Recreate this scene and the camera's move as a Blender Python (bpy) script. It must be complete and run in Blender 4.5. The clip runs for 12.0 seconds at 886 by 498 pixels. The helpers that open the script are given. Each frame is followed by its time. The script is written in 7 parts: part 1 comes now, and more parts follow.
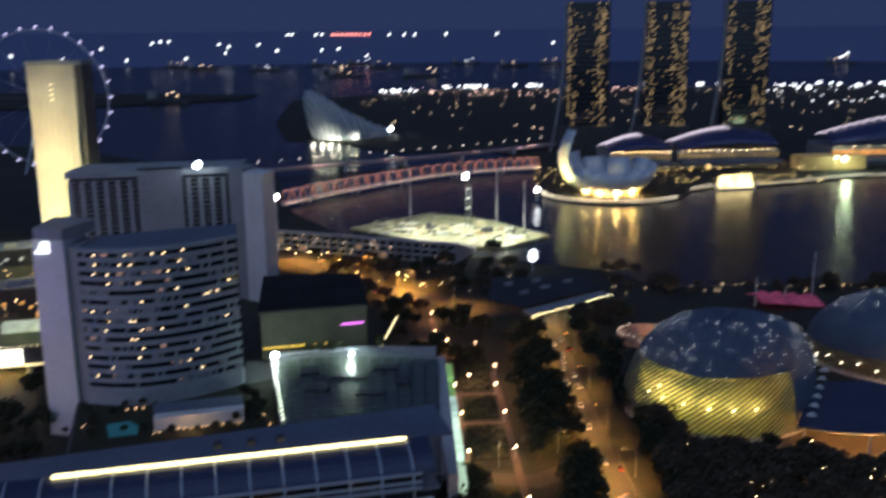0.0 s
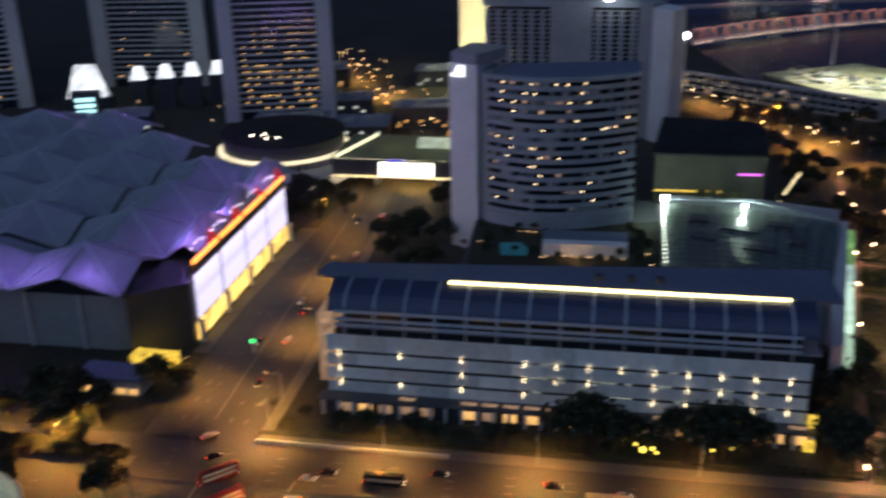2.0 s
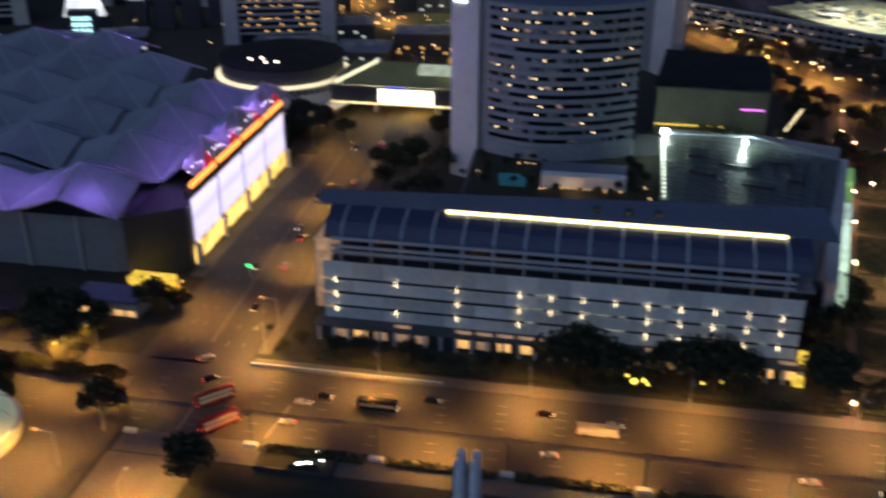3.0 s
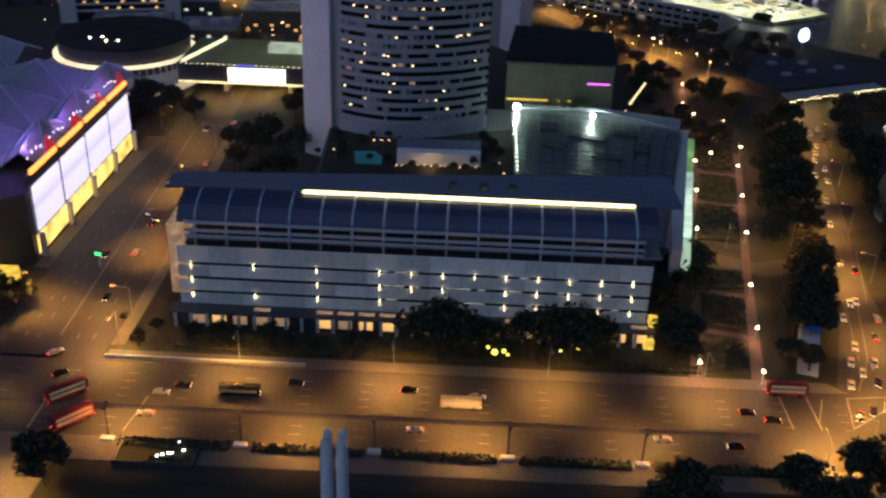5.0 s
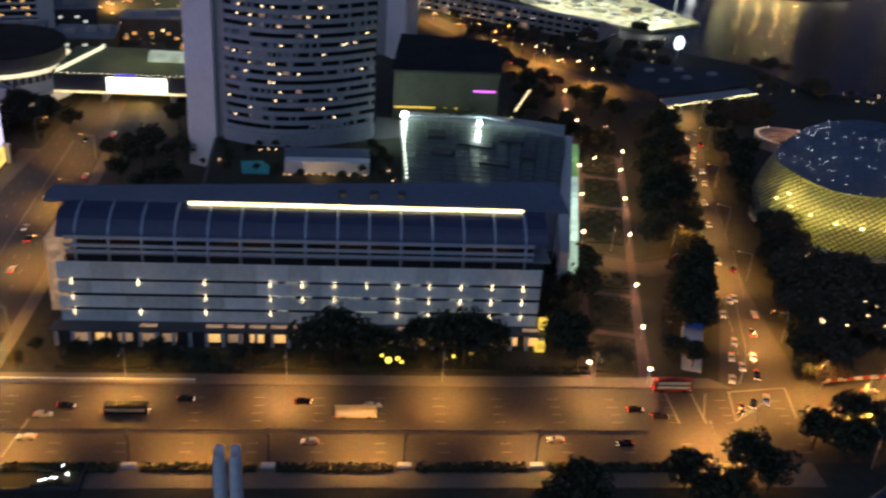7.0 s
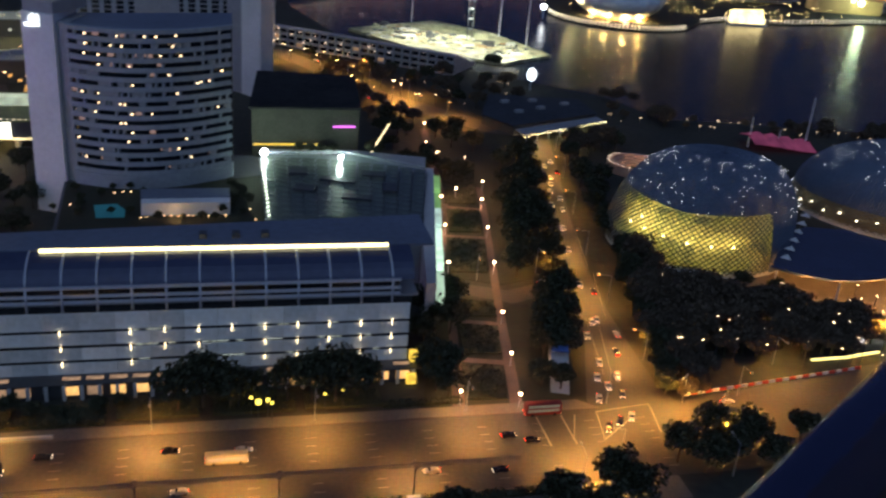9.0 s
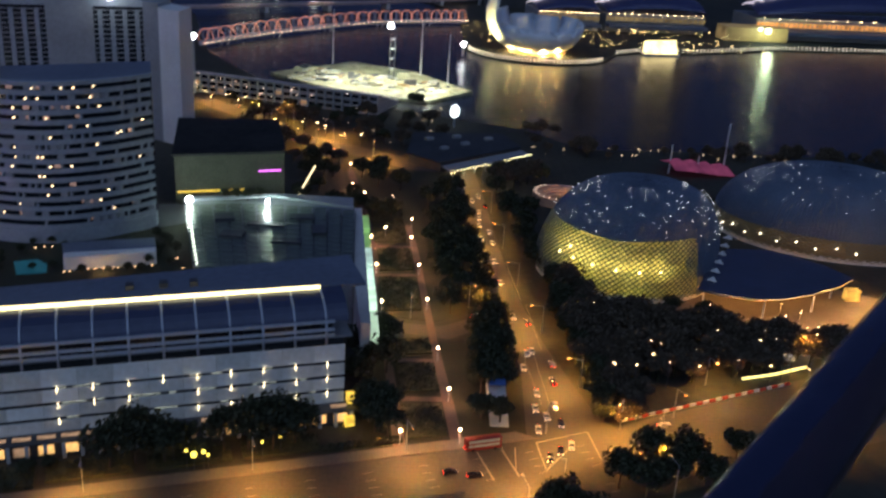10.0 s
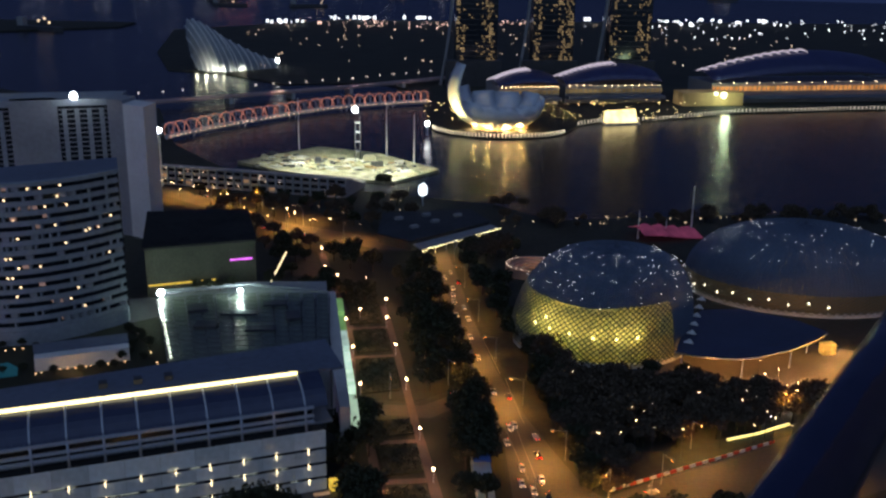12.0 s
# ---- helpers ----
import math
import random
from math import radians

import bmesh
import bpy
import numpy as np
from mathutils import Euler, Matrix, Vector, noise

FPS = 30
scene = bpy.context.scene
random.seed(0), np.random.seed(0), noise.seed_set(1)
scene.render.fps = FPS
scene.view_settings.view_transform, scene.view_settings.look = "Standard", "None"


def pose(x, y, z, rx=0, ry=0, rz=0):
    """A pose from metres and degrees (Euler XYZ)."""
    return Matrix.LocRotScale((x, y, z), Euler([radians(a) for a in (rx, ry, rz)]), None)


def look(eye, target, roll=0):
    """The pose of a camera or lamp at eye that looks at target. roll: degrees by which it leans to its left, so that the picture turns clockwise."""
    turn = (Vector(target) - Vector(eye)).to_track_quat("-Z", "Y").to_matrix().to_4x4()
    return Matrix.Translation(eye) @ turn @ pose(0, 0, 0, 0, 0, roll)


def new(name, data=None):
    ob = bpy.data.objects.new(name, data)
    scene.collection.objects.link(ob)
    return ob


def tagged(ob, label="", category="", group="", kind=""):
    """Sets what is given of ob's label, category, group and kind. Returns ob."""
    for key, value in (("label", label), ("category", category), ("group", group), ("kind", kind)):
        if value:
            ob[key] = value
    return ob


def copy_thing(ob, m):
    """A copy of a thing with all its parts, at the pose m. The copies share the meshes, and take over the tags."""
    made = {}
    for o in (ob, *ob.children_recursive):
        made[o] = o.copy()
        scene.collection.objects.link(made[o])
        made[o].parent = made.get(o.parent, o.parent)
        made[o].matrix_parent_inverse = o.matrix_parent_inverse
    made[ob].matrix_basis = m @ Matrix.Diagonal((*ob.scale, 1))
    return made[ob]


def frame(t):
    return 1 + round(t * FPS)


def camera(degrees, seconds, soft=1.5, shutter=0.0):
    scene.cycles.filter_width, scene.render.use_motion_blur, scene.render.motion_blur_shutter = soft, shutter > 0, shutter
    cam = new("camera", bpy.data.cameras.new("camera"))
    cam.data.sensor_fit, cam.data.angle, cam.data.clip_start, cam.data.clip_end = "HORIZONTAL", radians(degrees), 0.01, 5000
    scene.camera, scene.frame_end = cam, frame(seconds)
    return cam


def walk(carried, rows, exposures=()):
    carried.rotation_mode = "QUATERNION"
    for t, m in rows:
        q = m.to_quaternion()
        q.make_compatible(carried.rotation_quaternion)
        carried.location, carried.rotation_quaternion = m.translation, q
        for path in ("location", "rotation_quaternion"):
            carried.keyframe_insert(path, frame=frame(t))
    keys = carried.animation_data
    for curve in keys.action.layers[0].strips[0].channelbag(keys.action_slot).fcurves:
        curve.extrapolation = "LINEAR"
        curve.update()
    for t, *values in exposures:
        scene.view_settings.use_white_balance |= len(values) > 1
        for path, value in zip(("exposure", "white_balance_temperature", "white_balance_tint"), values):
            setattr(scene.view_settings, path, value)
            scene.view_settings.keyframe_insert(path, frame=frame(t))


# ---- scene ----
cam = camera(49.0, 12.0, soft=2.4, shutter=0.8)
PATH = [(0.0, pose(0, 0, 165, 77.10, 0.55, -0.03)),
        (0.5, pose(0, 0, 165, 74.12, 0.60, 4.31)),
        (1.0, pose(0, 0, 165, 71.07, 0.57, 11.28)),
        (1.5, pose(0, 0, 165, 69.02, 1.00, 17.57)),
        (2.0, pose(0, 0, 165, 68.00, 1.10, 23.67)),
        (2.5, pose(0, 0, 165, 66.71, 1.57, 27.86)),
        (3.0, pose(0, 0, 165, 63.84, -0.11, 24.05)),
        (5.0, pose(0, 0, 165, 62.69, -2.00, 15.71)),
        (5.5, pose(0, 0, 165, 63.48, -1.77, 13.72)),
        (6.0, pose(0, 0, 165, 63.65, -1.55, 13.32)),
        (6.5, pose(0, 0, 165, 63.07, -2.53, 12.25)),
        (7.0, pose(0, 0, 165, 63.46, -3.63, 9.34)),
        (9.0, pose(0, 0, 165, 66.03, -4.55, 1.05)),
        (9.5, pose(0, 0, 165, 67.03, -4.07, -1.33)),
        (10.0, pose(0, 0, 165, 68.59, -3.49, -3.78)),
        (10.5, pose(0, 0, 165, 69.95, -2.58, -5.05)),
        (11.0, pose(0, 0, 165, 71.12, -1.97, -5.75)),
        (11.5, pose(0, 0, 165, 72.27, -1.25, -6.51)),
        (12.0, pose(0, 0, 165, 73.25, -0.80, -6.35))]
EXPOSURES = [(0.0, 0.26), (1.5, 0.1), (2.5, 0.1), (5.0, 0.06), (7.0, 0.12), (9.0, 0.3), (9.5, 0.34), (10.5, 0.32), (11.2, 0.2), (12.0, -0.12)]
walk(cam, PATH, EXPOSURES)

# ---- light: blue dusk, city lamps ----
world = bpy.data.worlds.new("dusk")
scene.world = world
world.use_nodes = True
world.node_tree.nodes["Background"].inputs[0].default_value = (0.016, 0.025, 0.072, 1)
world.node_tree.nodes["Background"].inputs[1].default_value = 1.15
glow = bpy.data.lights.new("afterglow", "SUN")
glow.energy, glow.angle, glow.color = 0.5, radians(100), (0.53, 0.73, 0.97)
sun_ob = new("afterglow", glow)
sun_ob.matrix_world = look((-60, -200, 260), (0, 100, 0))

rng = random.Random(7)
GRID = 13.8
GC, GS = math.cos(radians(GRID)), math.sin(radians(GRID))


def g2w(u, v):
    """Street grid (along the highway, across it) to world."""
    return u * GC - v * GS, u * GS + v * GC


# ---- materials ----
def mat(name, color, rough=0.7, metal=0.0, scale=0.5, vary=0.25, fine=6.0, bump=0.15, spec=0.5, per_object=0.0):
    m = bpy.data.materials.new(name)
    m.use_nodes = True
    nt = m.node_tree
    n, l = nt.nodes, nt.links
    b = n["Principled BSDF"]
    b.inputs["Roughness"].default_value = rough
    b.inputs["Metallic"].default_value = metal
    b.inputs["Specular IOR Level"].default_value = spec
    tc = n.new("ShaderNodeTexCoord")
    big, small = n.new("ShaderNodeTexNoise"), n.new("ShaderNodeTexNoise")
    big.inputs["Scale"].default_value = scale * 0.2
    big.inputs["Detail"].default_value = 5
    small.inputs["Scale"].default_value = fine * 0.2
    small.inputs["Detail"].default_value = 3
    for x in (big, small):
        l.new(tc.outputs["Object"], x.inputs["Vector"])
    ad = n.new("ShaderNodeMath")
    ad.operation = "ADD"
    l.new(big.outputs["Fac"], ad.inputs[0])
    l.new(small.outputs["Fac"], ad.inputs[1])
    last = ad.outputs[0]
    if per_object:
        oi = n.new("ShaderNodeObjectInfo")
        mm = n.new("ShaderNodeMath")
        mm.operation = "MULTIPLY_ADD"
        mm.inputs[1].default_value = per_object
        l.new(oi.outputs["Random"], mm.inputs[0])
        l.new(last, mm.inputs[2])
        last = mm.outputs[0]
    mr = n.new("ShaderNodeMapRange")
    mr.inputs["From Min"].default_value, mr.inputs["From Max"].default_value = 0.55, 1.45 + per_object
    mr.inputs["To Min"].default_value, mr.inputs["To Max"].default_value = 1 - vary, 1 + vary
    l.new(last, mr.inputs["Value"])
    mix = n.new("ShaderNodeVectorMath")
    mix.operation = "SCALE"
    mix.inputs[0].default_value = color
    l.new(mr.outputs[0], mix.inputs["Scale"])
    l.new(mix.outputs[0], b.inputs["Base Color"])
    if bump:
        bp = n.new("ShaderNodeBump")
        bp.inputs["Strength"].default_value = bump
        bp.inputs["Distance"].default_value = 0.1
        l.new(small.outputs["Fac"], bp.inputs["Height"])
        l.new(bp.outputs[0], b.inputs["Normal"])
    return m


def emit(name, color, strength, vary=0.0, scale=0.3):
    m = bpy.data.materials.new(name)
    m.use_nodes = True
    n, l = m.node_tree.nodes, m.node_tree.links
    b = n["Principled BSDF"]
    b.inputs["Base Color"].default_value = (*[c * 0.4 for c in color], 1)
    b.inputs["Emission Color"].default_value = (*color, 1)
    b.inputs["Emission Strength"].default_value = strength
    if vary:
        tc, no, mr = n.new("ShaderNodeTexCoord"), n.new("ShaderNodeTexNoise"), n.new("ShaderNodeMapRange")
        no.inputs["Scale"].default_value = scale
        l.new(tc.outputs["Object"], no.inputs["Vector"])
        mr.inputs["From Min"].default_value, mr.inputs["From Max"].default_value = 0.3, 0.7
        mr.inputs["To Min"].default_value, mr.inputs["To Max"].default_value = strength * (1 - vary), strength * (1 + vary)
        l.new(no.outputs["Fac"], mr.inputs["Value"])
        l.new(mr.outputs[0], b.inputs["Emission Strength"])
    return m


M_ASPHALT = mat("asphalt", (0.055, 0.052, 0.05), 0.75, scale=0.25, vary=0.35, fine=4)
M_PAVE = mat("paving", (0.13, 0.115, 0.1), 0.8, scale=0.4, vary=0.3, fine=5)
M_GRASS = mat("grass", (0.026, 0.03, 0.016), 0.9, scale=0.3, vary=0.5, fine=8, bump=0.4)
M_LAND = mat("land", (0.032, 0.034, 0.027), 0.9, scale=0.12, vary=0.5, fine=1.5, bump=0.3)
M_WHITEPAINT = mat("road_paint", (0.26, 0.25, 0.22), 0.7, vary=0.2)
M_CONC = mat("pale_concrete", (0.55, 0.56, 0.57), 0.75, scale=0.4, vary=0.15, fine=3)
M_HOTEL = mat("grey_blue_concrete", (0.3, 0.34, 0.39), 0.8, scale=0.4, vary=0.22, fine=3)
M_BITUMEN = mat("bitumen_roof", (0.028, 0.03, 0.034), 0.95, scale=0.3, vary=0.4, fine=2, spec=0.1)
M_WHITE = mat("white_paint", (0.72, 0.74, 0.76), 0.6, scale=0.4, vary=0.12, fine=3)
M_GREY = mat("grey_cladding", (0.28, 0.3, 0.33), 0.5, scale=0.3, vary=0.2, fine=2)
M_DARK = mat("dark_cladding", (0.05, 0.055, 0.065), 0.5, scale=0.3, vary=0.3, fine=2)
M_GLASS = mat("dark_glass", (0.02, 0.025, 0.035), 0.12, scale=0.2, vary=0.3, fine=1, bump=0)
M_STEEL = mat("blue_grey_steel", (0.5, 0.56, 0.68), 0.45, 0.2, scale=0.5, vary=0.15)
M_ROOF = mat("blue_metal_roof", (0.06, 0.075, 0.14), 0.4, 0.3, scale=0.3, vary=0.2, fine=2)
M_ROOFGREY = mat("slate_blue_roof", (0.14, 0.17, 0.24), 0.6, 0.1, scale=0.2, vary=0.25, fine=2)
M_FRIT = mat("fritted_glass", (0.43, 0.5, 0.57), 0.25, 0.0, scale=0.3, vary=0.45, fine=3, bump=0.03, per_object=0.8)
M_FRIT.node_tree.nodes["Principled BSDF"].inputs["Emission Strength"].default_value = 0.05  # faint glow put into all panels for wall-light wash and office light
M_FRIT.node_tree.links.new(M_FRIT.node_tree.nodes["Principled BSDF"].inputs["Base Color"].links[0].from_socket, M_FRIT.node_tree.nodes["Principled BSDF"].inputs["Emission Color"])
M_LEAF = mat("leaves", (0.04, 0.046, 0.022), 0.7, scale=0.6, vary=0.5, fine=5, bump=0.3)
M_BARK = mat("bark", (0.09, 0.07, 0.05), 0.9, vary=0.3)
M_WARM = emit("warm_window", (1.0, 0.55, 0.18), 0.9, 0.5, 0.4)
M_WARMDIM = emit("dim_room", (1.0, 0.6, 0.35), 0.25, 0.6, 0.4)
M_LAMP = emit("lamp_warm", (1.0, 0.68, 0.36), 18)
M_LAMPW = emit("lamp_white", (0.9, 0.97, 1.0), 20)
M_STRIP = emit("strip_light", (1.0, 0.82, 0.36), 4.0, 0.15, 0.05)
M_LED = emit("led_screen", (0.78, 0.72, 1.0), 1.15, 0.3, 0.15)
M_ORANGE = emit("orange_neon", (1.0, 0.3, 0.05), 2.5)
M_RED = emit("red_neon", (1.0, 0.03, 0.06), 2.0)
M_YELLOW = emit("yellow_light", (1.0, 0.65, 0.08), 0.8, 0.4, 0.5)


# ---- building helpers ----
def box(bm, x0, x1, y0, y1, z0, z1):
    vs = [bm.verts.new((x, y, z)) for z in (z0, z1) for x, y in ((x0, y0), (x1, y0), (x1, y1), (x0, y1))]
    for f in ((3, 2, 1, 0), (4, 5, 6, 7), (0, 1, 5, 4), (1, 2, 6, 5), (2, 3, 7, 6), (3, 0, 4, 7)):
        bm.faces.new([vs[i] for i in f])


def prism(bm, poly, z0, z1):
    """poly counter-clockwise."""
    lo = [bm.verts.new((x, y, z0)) for x, y in poly]
    hi = [bm.verts.new((x, y, z1)) for x, y in poly]
    bm.faces.new(lo[::-1])
    bm.faces.new(hi)
    for i in range(len(poly)):
        j = (i + 1) % len(poly)
        bm.faces.new((lo[i], lo[j], hi[j], hi[i]))


def tube(bm, a, b, r, r2=None, n=8):
    a, b = Vector(a), Vector(b)
    d = (b - a).normalized()
    p = d.orthogonal().normalized()
    q = d.cross(p)
    r2 = r if r2 is None else r2
    ra, rb = [], []
    for i in range(n):
        w = p * math.cos(i * 2 * math.pi / n) + q * math.sin(i * 2 * math.pi / n)
        ra.append(bm.verts.new(a + w * r))
        rb.append(bm.verts.new(b + w * r2))
    for i in range(n):
        j = (i + 1) % n
        bm.faces.new((ra[i], ra[j], rb[j], rb[i]))
    bm.faces.new(ra[::-1])
    bm.faces.new(rb)


def sweep(bm, pts, r, n=6, closed=False):
    """One connected tube along a path."""
    pts = [Vector(p) for p in pts]
    rings = []
    m = len(pts)
    for i, p in enumerate(pts):
        a, b = pts[(i - 1) % m if closed else max(i - 1, 0)], pts[(i + 1) % m if closed else min(i + 1, m - 1)]
        d = (b - a).normalized()
        up = Vector((0, 0, 1)) if abs(d.z) < 0.95 else Vector((0, 1, 0))
        s = d.cross(up).normalized()
        t = s.cross(d)
        rr = r[i] if isinstance(r, (list, tuple)) else r
        rings.append([bm.verts.new(p + (s * math.cos(k * 2 * math.pi / n) + t * math.sin(k * 2 * math.pi / n)) * rr) for k in range(n)])
    for i in range(m if closed else m - 1):
        A, B = rings[i], rings[(i + 1) % m]
        for k in range(n):
            bm.faces.new((A[k], A[(k + 1) % n], B[(k + 1) % n], B[k]))
    if not closed:
        bm.faces.new(rings[0][::-1])
        bm.faces.new(rings[-1])
    bmesh.ops.recalc_face_normals(bm, faces=bm.faces)


def ball(bm, c, r, sz=1.0, u=10, v=7):
    bmesh.ops.create_uvsphere(bm, u_segments=u, v_segments=v, radius=r, matrix=Matrix.Translation(c) @ Matrix.Diagonal((1, 1, sz, 1)))


def to_mesh(name, bm, material, smooth=False):
    me = bpy.data.meshes.new(name)
    bm.to_mesh(me)
    bm.free()
    me.materials.append(material)
    if smooth:
        for p in me.polygons:
            p.use_smooth = True
    return me


def part(name, bm, material, parent=None, label="", smooth=False):
    ob = new(name, to_mesh(name, bm, material, smooth))
    if parent:
        ob.parent = parent
    return tagged(ob, label)


def put(name, mesh, parent, x=0, y=0, z=0, rz=0, label=""):
    """Another object on a shared mesh."""
    ob = new(name, mesh)
    ob.parent = parent
    ob.matrix_basis = pose(x, y, z, 0, 0, rz)
    return tagged(ob, label)


def thing(name, x, y, z, rz, label, category, group="", kind=""):
    ob = new(name)
    ob.empty_display_size = 1
    ob.matrix_basis = pose(x, y, z, 0, 0, rz)
    return tagged(ob, label, category, group, kind)


def cube_mesh(name, sx, sy, sz, material):
    bm = bmesh.new()
    box(bm, -sx / 2, sx / 2, -sy / 2, sy / 2, 0, sz)
    return to_mesh(name, bm, material)


def gpoly(pts):
    return [g2w(*p) for p in pts]


def slab(name, poly, z0, z1, material, label, category, kind="structure"):
    bm = bmesh.new()
    prism(bm, poly, z0, z1)
    bmesh.ops.recalc_face_normals(bm, faces=bm.faces)
    ob = part(name, bm, material)
    return tagged(ob, label, category, "", kind)

# ---- ground, water, roads ----
def water_material():
    m = bpy.data.materials.new("water")
    m.use_nodes = True
    n, l = m.node_tree.nodes, m.node_tree.links
    b = n["Principled BSDF"]
    b.inputs["Base Color"].default_value = (0.004, 0.006, 0.012, 1)
    b.inputs["Roughness"].default_value = 0.24
    b.inputs["IOR"].default_value = 1.33
    b.inputs["Specular IOR Level"].default_value = 0.45
    tc, no, bp = n.new("ShaderNodeTexCoord"), n.new("ShaderNodeTexNoise"), n.new("ShaderNodeBump")
    no.inputs["Scale"].default_value, no.inputs["Detail"].default_value = 0.25, 4
    l.new(tc.outputs["Object"], no.inputs["Vector"])
    bp.inputs["Strength"].default_value, bp.inputs["Distance"].default_value = 0.55, 0.6
    l.new(no.outputs["Fac"], bp.inputs["Height"])
    l.new(bp.outputs[0], b.inputs["Normal"])
    return m


M_WATER = water_material()
sea = [(4700 * math.sin(radians(a)), 4700 * math.cos(radians(a))) for a in range(0, -360, -10)]
slab("water", sea, -6, -1.5, M_WATER, "dark calm bay and sea water with ripples", "water")
slab("ground", [(-1500, -600), (900, -600), (900, 598), (360, 606), (255, 612), (141, 604), (111, 650), (40, 684), (-20, 715), (-85, 775), (-140, 880), (-152, 925), (-190, 1100), (-350, 1215), (-560, 1400), (-1500, 1700)],
     -3, 0, M_LAND, "dark city ground in the evening", "ground")
art_cape = [(170 + 72 * math.cos(radians(a)), 968 + 62 * math.sin(radians(a))) for a in range(180, 325, 12)]
slab("ground_bayfront", art_cape + [(250, 975), (286, 1001), (340, 1003), (453, 1056), (597, 1074), (1500, 1130), (2500, 2400), (2500, 2640), (0, 2640), (-350, 2280), (-300, 1750), (-240, 1480), (-150, 1425), (-65, 1315), (60, 1330), (110, 1240)],
     -3, 0, M_LAND, "dark planted land across the bay", "ground")
slab("ground_far_coast", [(-1500, 1900), (-700, 2180), (-480, 2330), (-470, 2480), (-1500, 2700)], -3, 2, M_LAND, "dark wooded coast strip far off", "ground")


def road(name, poly, label):
    return slab(name, poly, 0.0, 0.03, M_ASPHALT, label, "road")


road("road_highway", gpoly([(-420, 203), (150, 203), (300, 222), (460, 262), (460, 300), (235, 256), (150, 240), (-420, 238)]), "wide orange-lit asphalt highway with traffic")
slab("road_boulevard", gpoly([(-140, 238), (-104, 238), (-104, 300), (-112, 440), (-116, 560), (-134, 560), (-136, 470), (-140, 347)]), 0.0, 0.03, M_ASPHALT, "orange-lit asphalt side boulevard", "road")
slab("road_drive", [(50, 250), (84, 266), (79, 275), (74.5, 298), (69.5, 327), (65.5, 373), (64.6, 424), (65, 490), (65, 556), (53, 556), (52, 490), (53, 436), (56.5, 360), (58, 330), (57.6, 300), (54.5, 268)], 0.0, 0.034, M_ASPHALT, "orange-lit asphalt drive with queued cars", "road")
slab("road_avenue", [(-170, 745), (-66, 628), (-41, 594), (-5, 569), (25, 546), (60, 540), (60, 556), (30, 566), (0, 588), (-34, 612), (-58, 645), (-160, 760)], 0.0, 0.03, M_ASPHALT, "curving orange-lit avenue", "road")
slab("road_lane", [(8, 333), (34, 327), (58, 345), (58, 356), (32, 338), (8, 342)], 0.0, 0.03, M_ASPHALT, "short asphalt lane through the park", "road")
slab("road_memorial", gpoly([(-175, 60), (-130, 60), (-128, 203), (-170, 203)]), 0.0, 0.03, M_ASPHALT, "orange-lit road joining the highway", "road")

# kerbed pavements beside the highway
slab("pavement_screens", gpoly([(-146, 292), (-140.4, 292), (-140.4, 345), (-137, 420), (-146, 420)]), 0, 0.18, M_PAVE, "pale paving below the bright screens", "pavement")
slab("pavement_boulevard", gpoly([(-103.7, 246), (-99.5, 246), (-99.5, 300), (-106, 425), (-110.5, 425), (-103.7, 300)]), 0, 0.18, M_PAVE, "grey paving beside the boulevard", "pavement")
slab("road_east", [(-440, 742), (-424, 716), (-338, 636), (-290, 590), (-240, 500), (-228, 504), (-276, 600), (-328, 648), (-412, 728), (-428, 752)], 0.0, 0.03, M_ASPHALT, "orange-lit road between the towers", "road")
slab("pavement_far", gpoly([(-103, 238.2), (118, 238.2), (112, 243.5), (-103, 243.5)]), 0, 0.18, M_PAVE, "pale paving beside the highway", "pavement")
slab("pavement_near", gpoly([(-126, 193), (128, 193), (128, 202.8), (-126, 202.8)]), 0, 0.18, M_PAVE, "pale paving beside the highway", "pavement")
slab("lawn_park", [(2, 252), (54, 262), (55, 300), (56, 326), (34, 324), (8, 330), (4, 300)], 0, 0.1, M_GRASS, "dark park lawn between the paths", "lawn")
slab("lawn_park_far", [(8, 346), (30, 342), (54, 358), (54, 430), (52, 540), (-12, 545), (2, 420)], 0, 0.1, M_GRASS, "dark park lawn between the paths", "lawn")
M_PATH = mat("brown_paving", (0.12, 0.085, 0.07), 0.85, scale=0.5, vary=0.3)
for k, p in enumerate(([(11.5, 252), (15.5, 253), (11, 330), (7, 345), (8, 420), (-6, 540), (-10, 540), (4, 420), (5.5, 345), (8.5, 330)], [(29.5, 256), (33.5, 257), (29.5, 325), (28.5, 352), (26, 420), (24, 450), (21, 450), (23, 420), (25.5, 352), (26.5, 325)],
                       [(12, 281), (31, 281), (31, 284), (12, 284)], [(13, 308), (29, 308), (29, 311), (13, 311)], [(7, 385), (26, 386), (26, 389), (7, 388)], [(4, 419), (24, 419), (24, 422), (4, 422)], [(-4, 483), (17, 477), (17, 480), (-4, 486)])):
    slab("park_path_%d" % (k + 1), p, 0.1, 0.13 + 0.004 * (k > 1), M_PATH, "narrow brown paved park path", "path")
slab("pavement_median", gpoly([(-182, 219.5), (-136, 222), (-136, 227), (-182, 228)]), 0, 0.2, M_PAVE, "narrow planted median in the highway", "pavement")
slab("pavement_corner", gpoly([(-127.5, 62), (-100.5, 62), (-100.5, 192.5), (-126.5, 192.5)]), 0, 0.17, M_PAVE, "brown-lit paving at the memorial corner", "pavement")
slab("lawn_memorial", gpoly([(-100, 60), (120, 60), (120, 187), (-100, 187)]), 0, 0.16, M_GRASS, "dark lawn of the memorial park", "lawn")


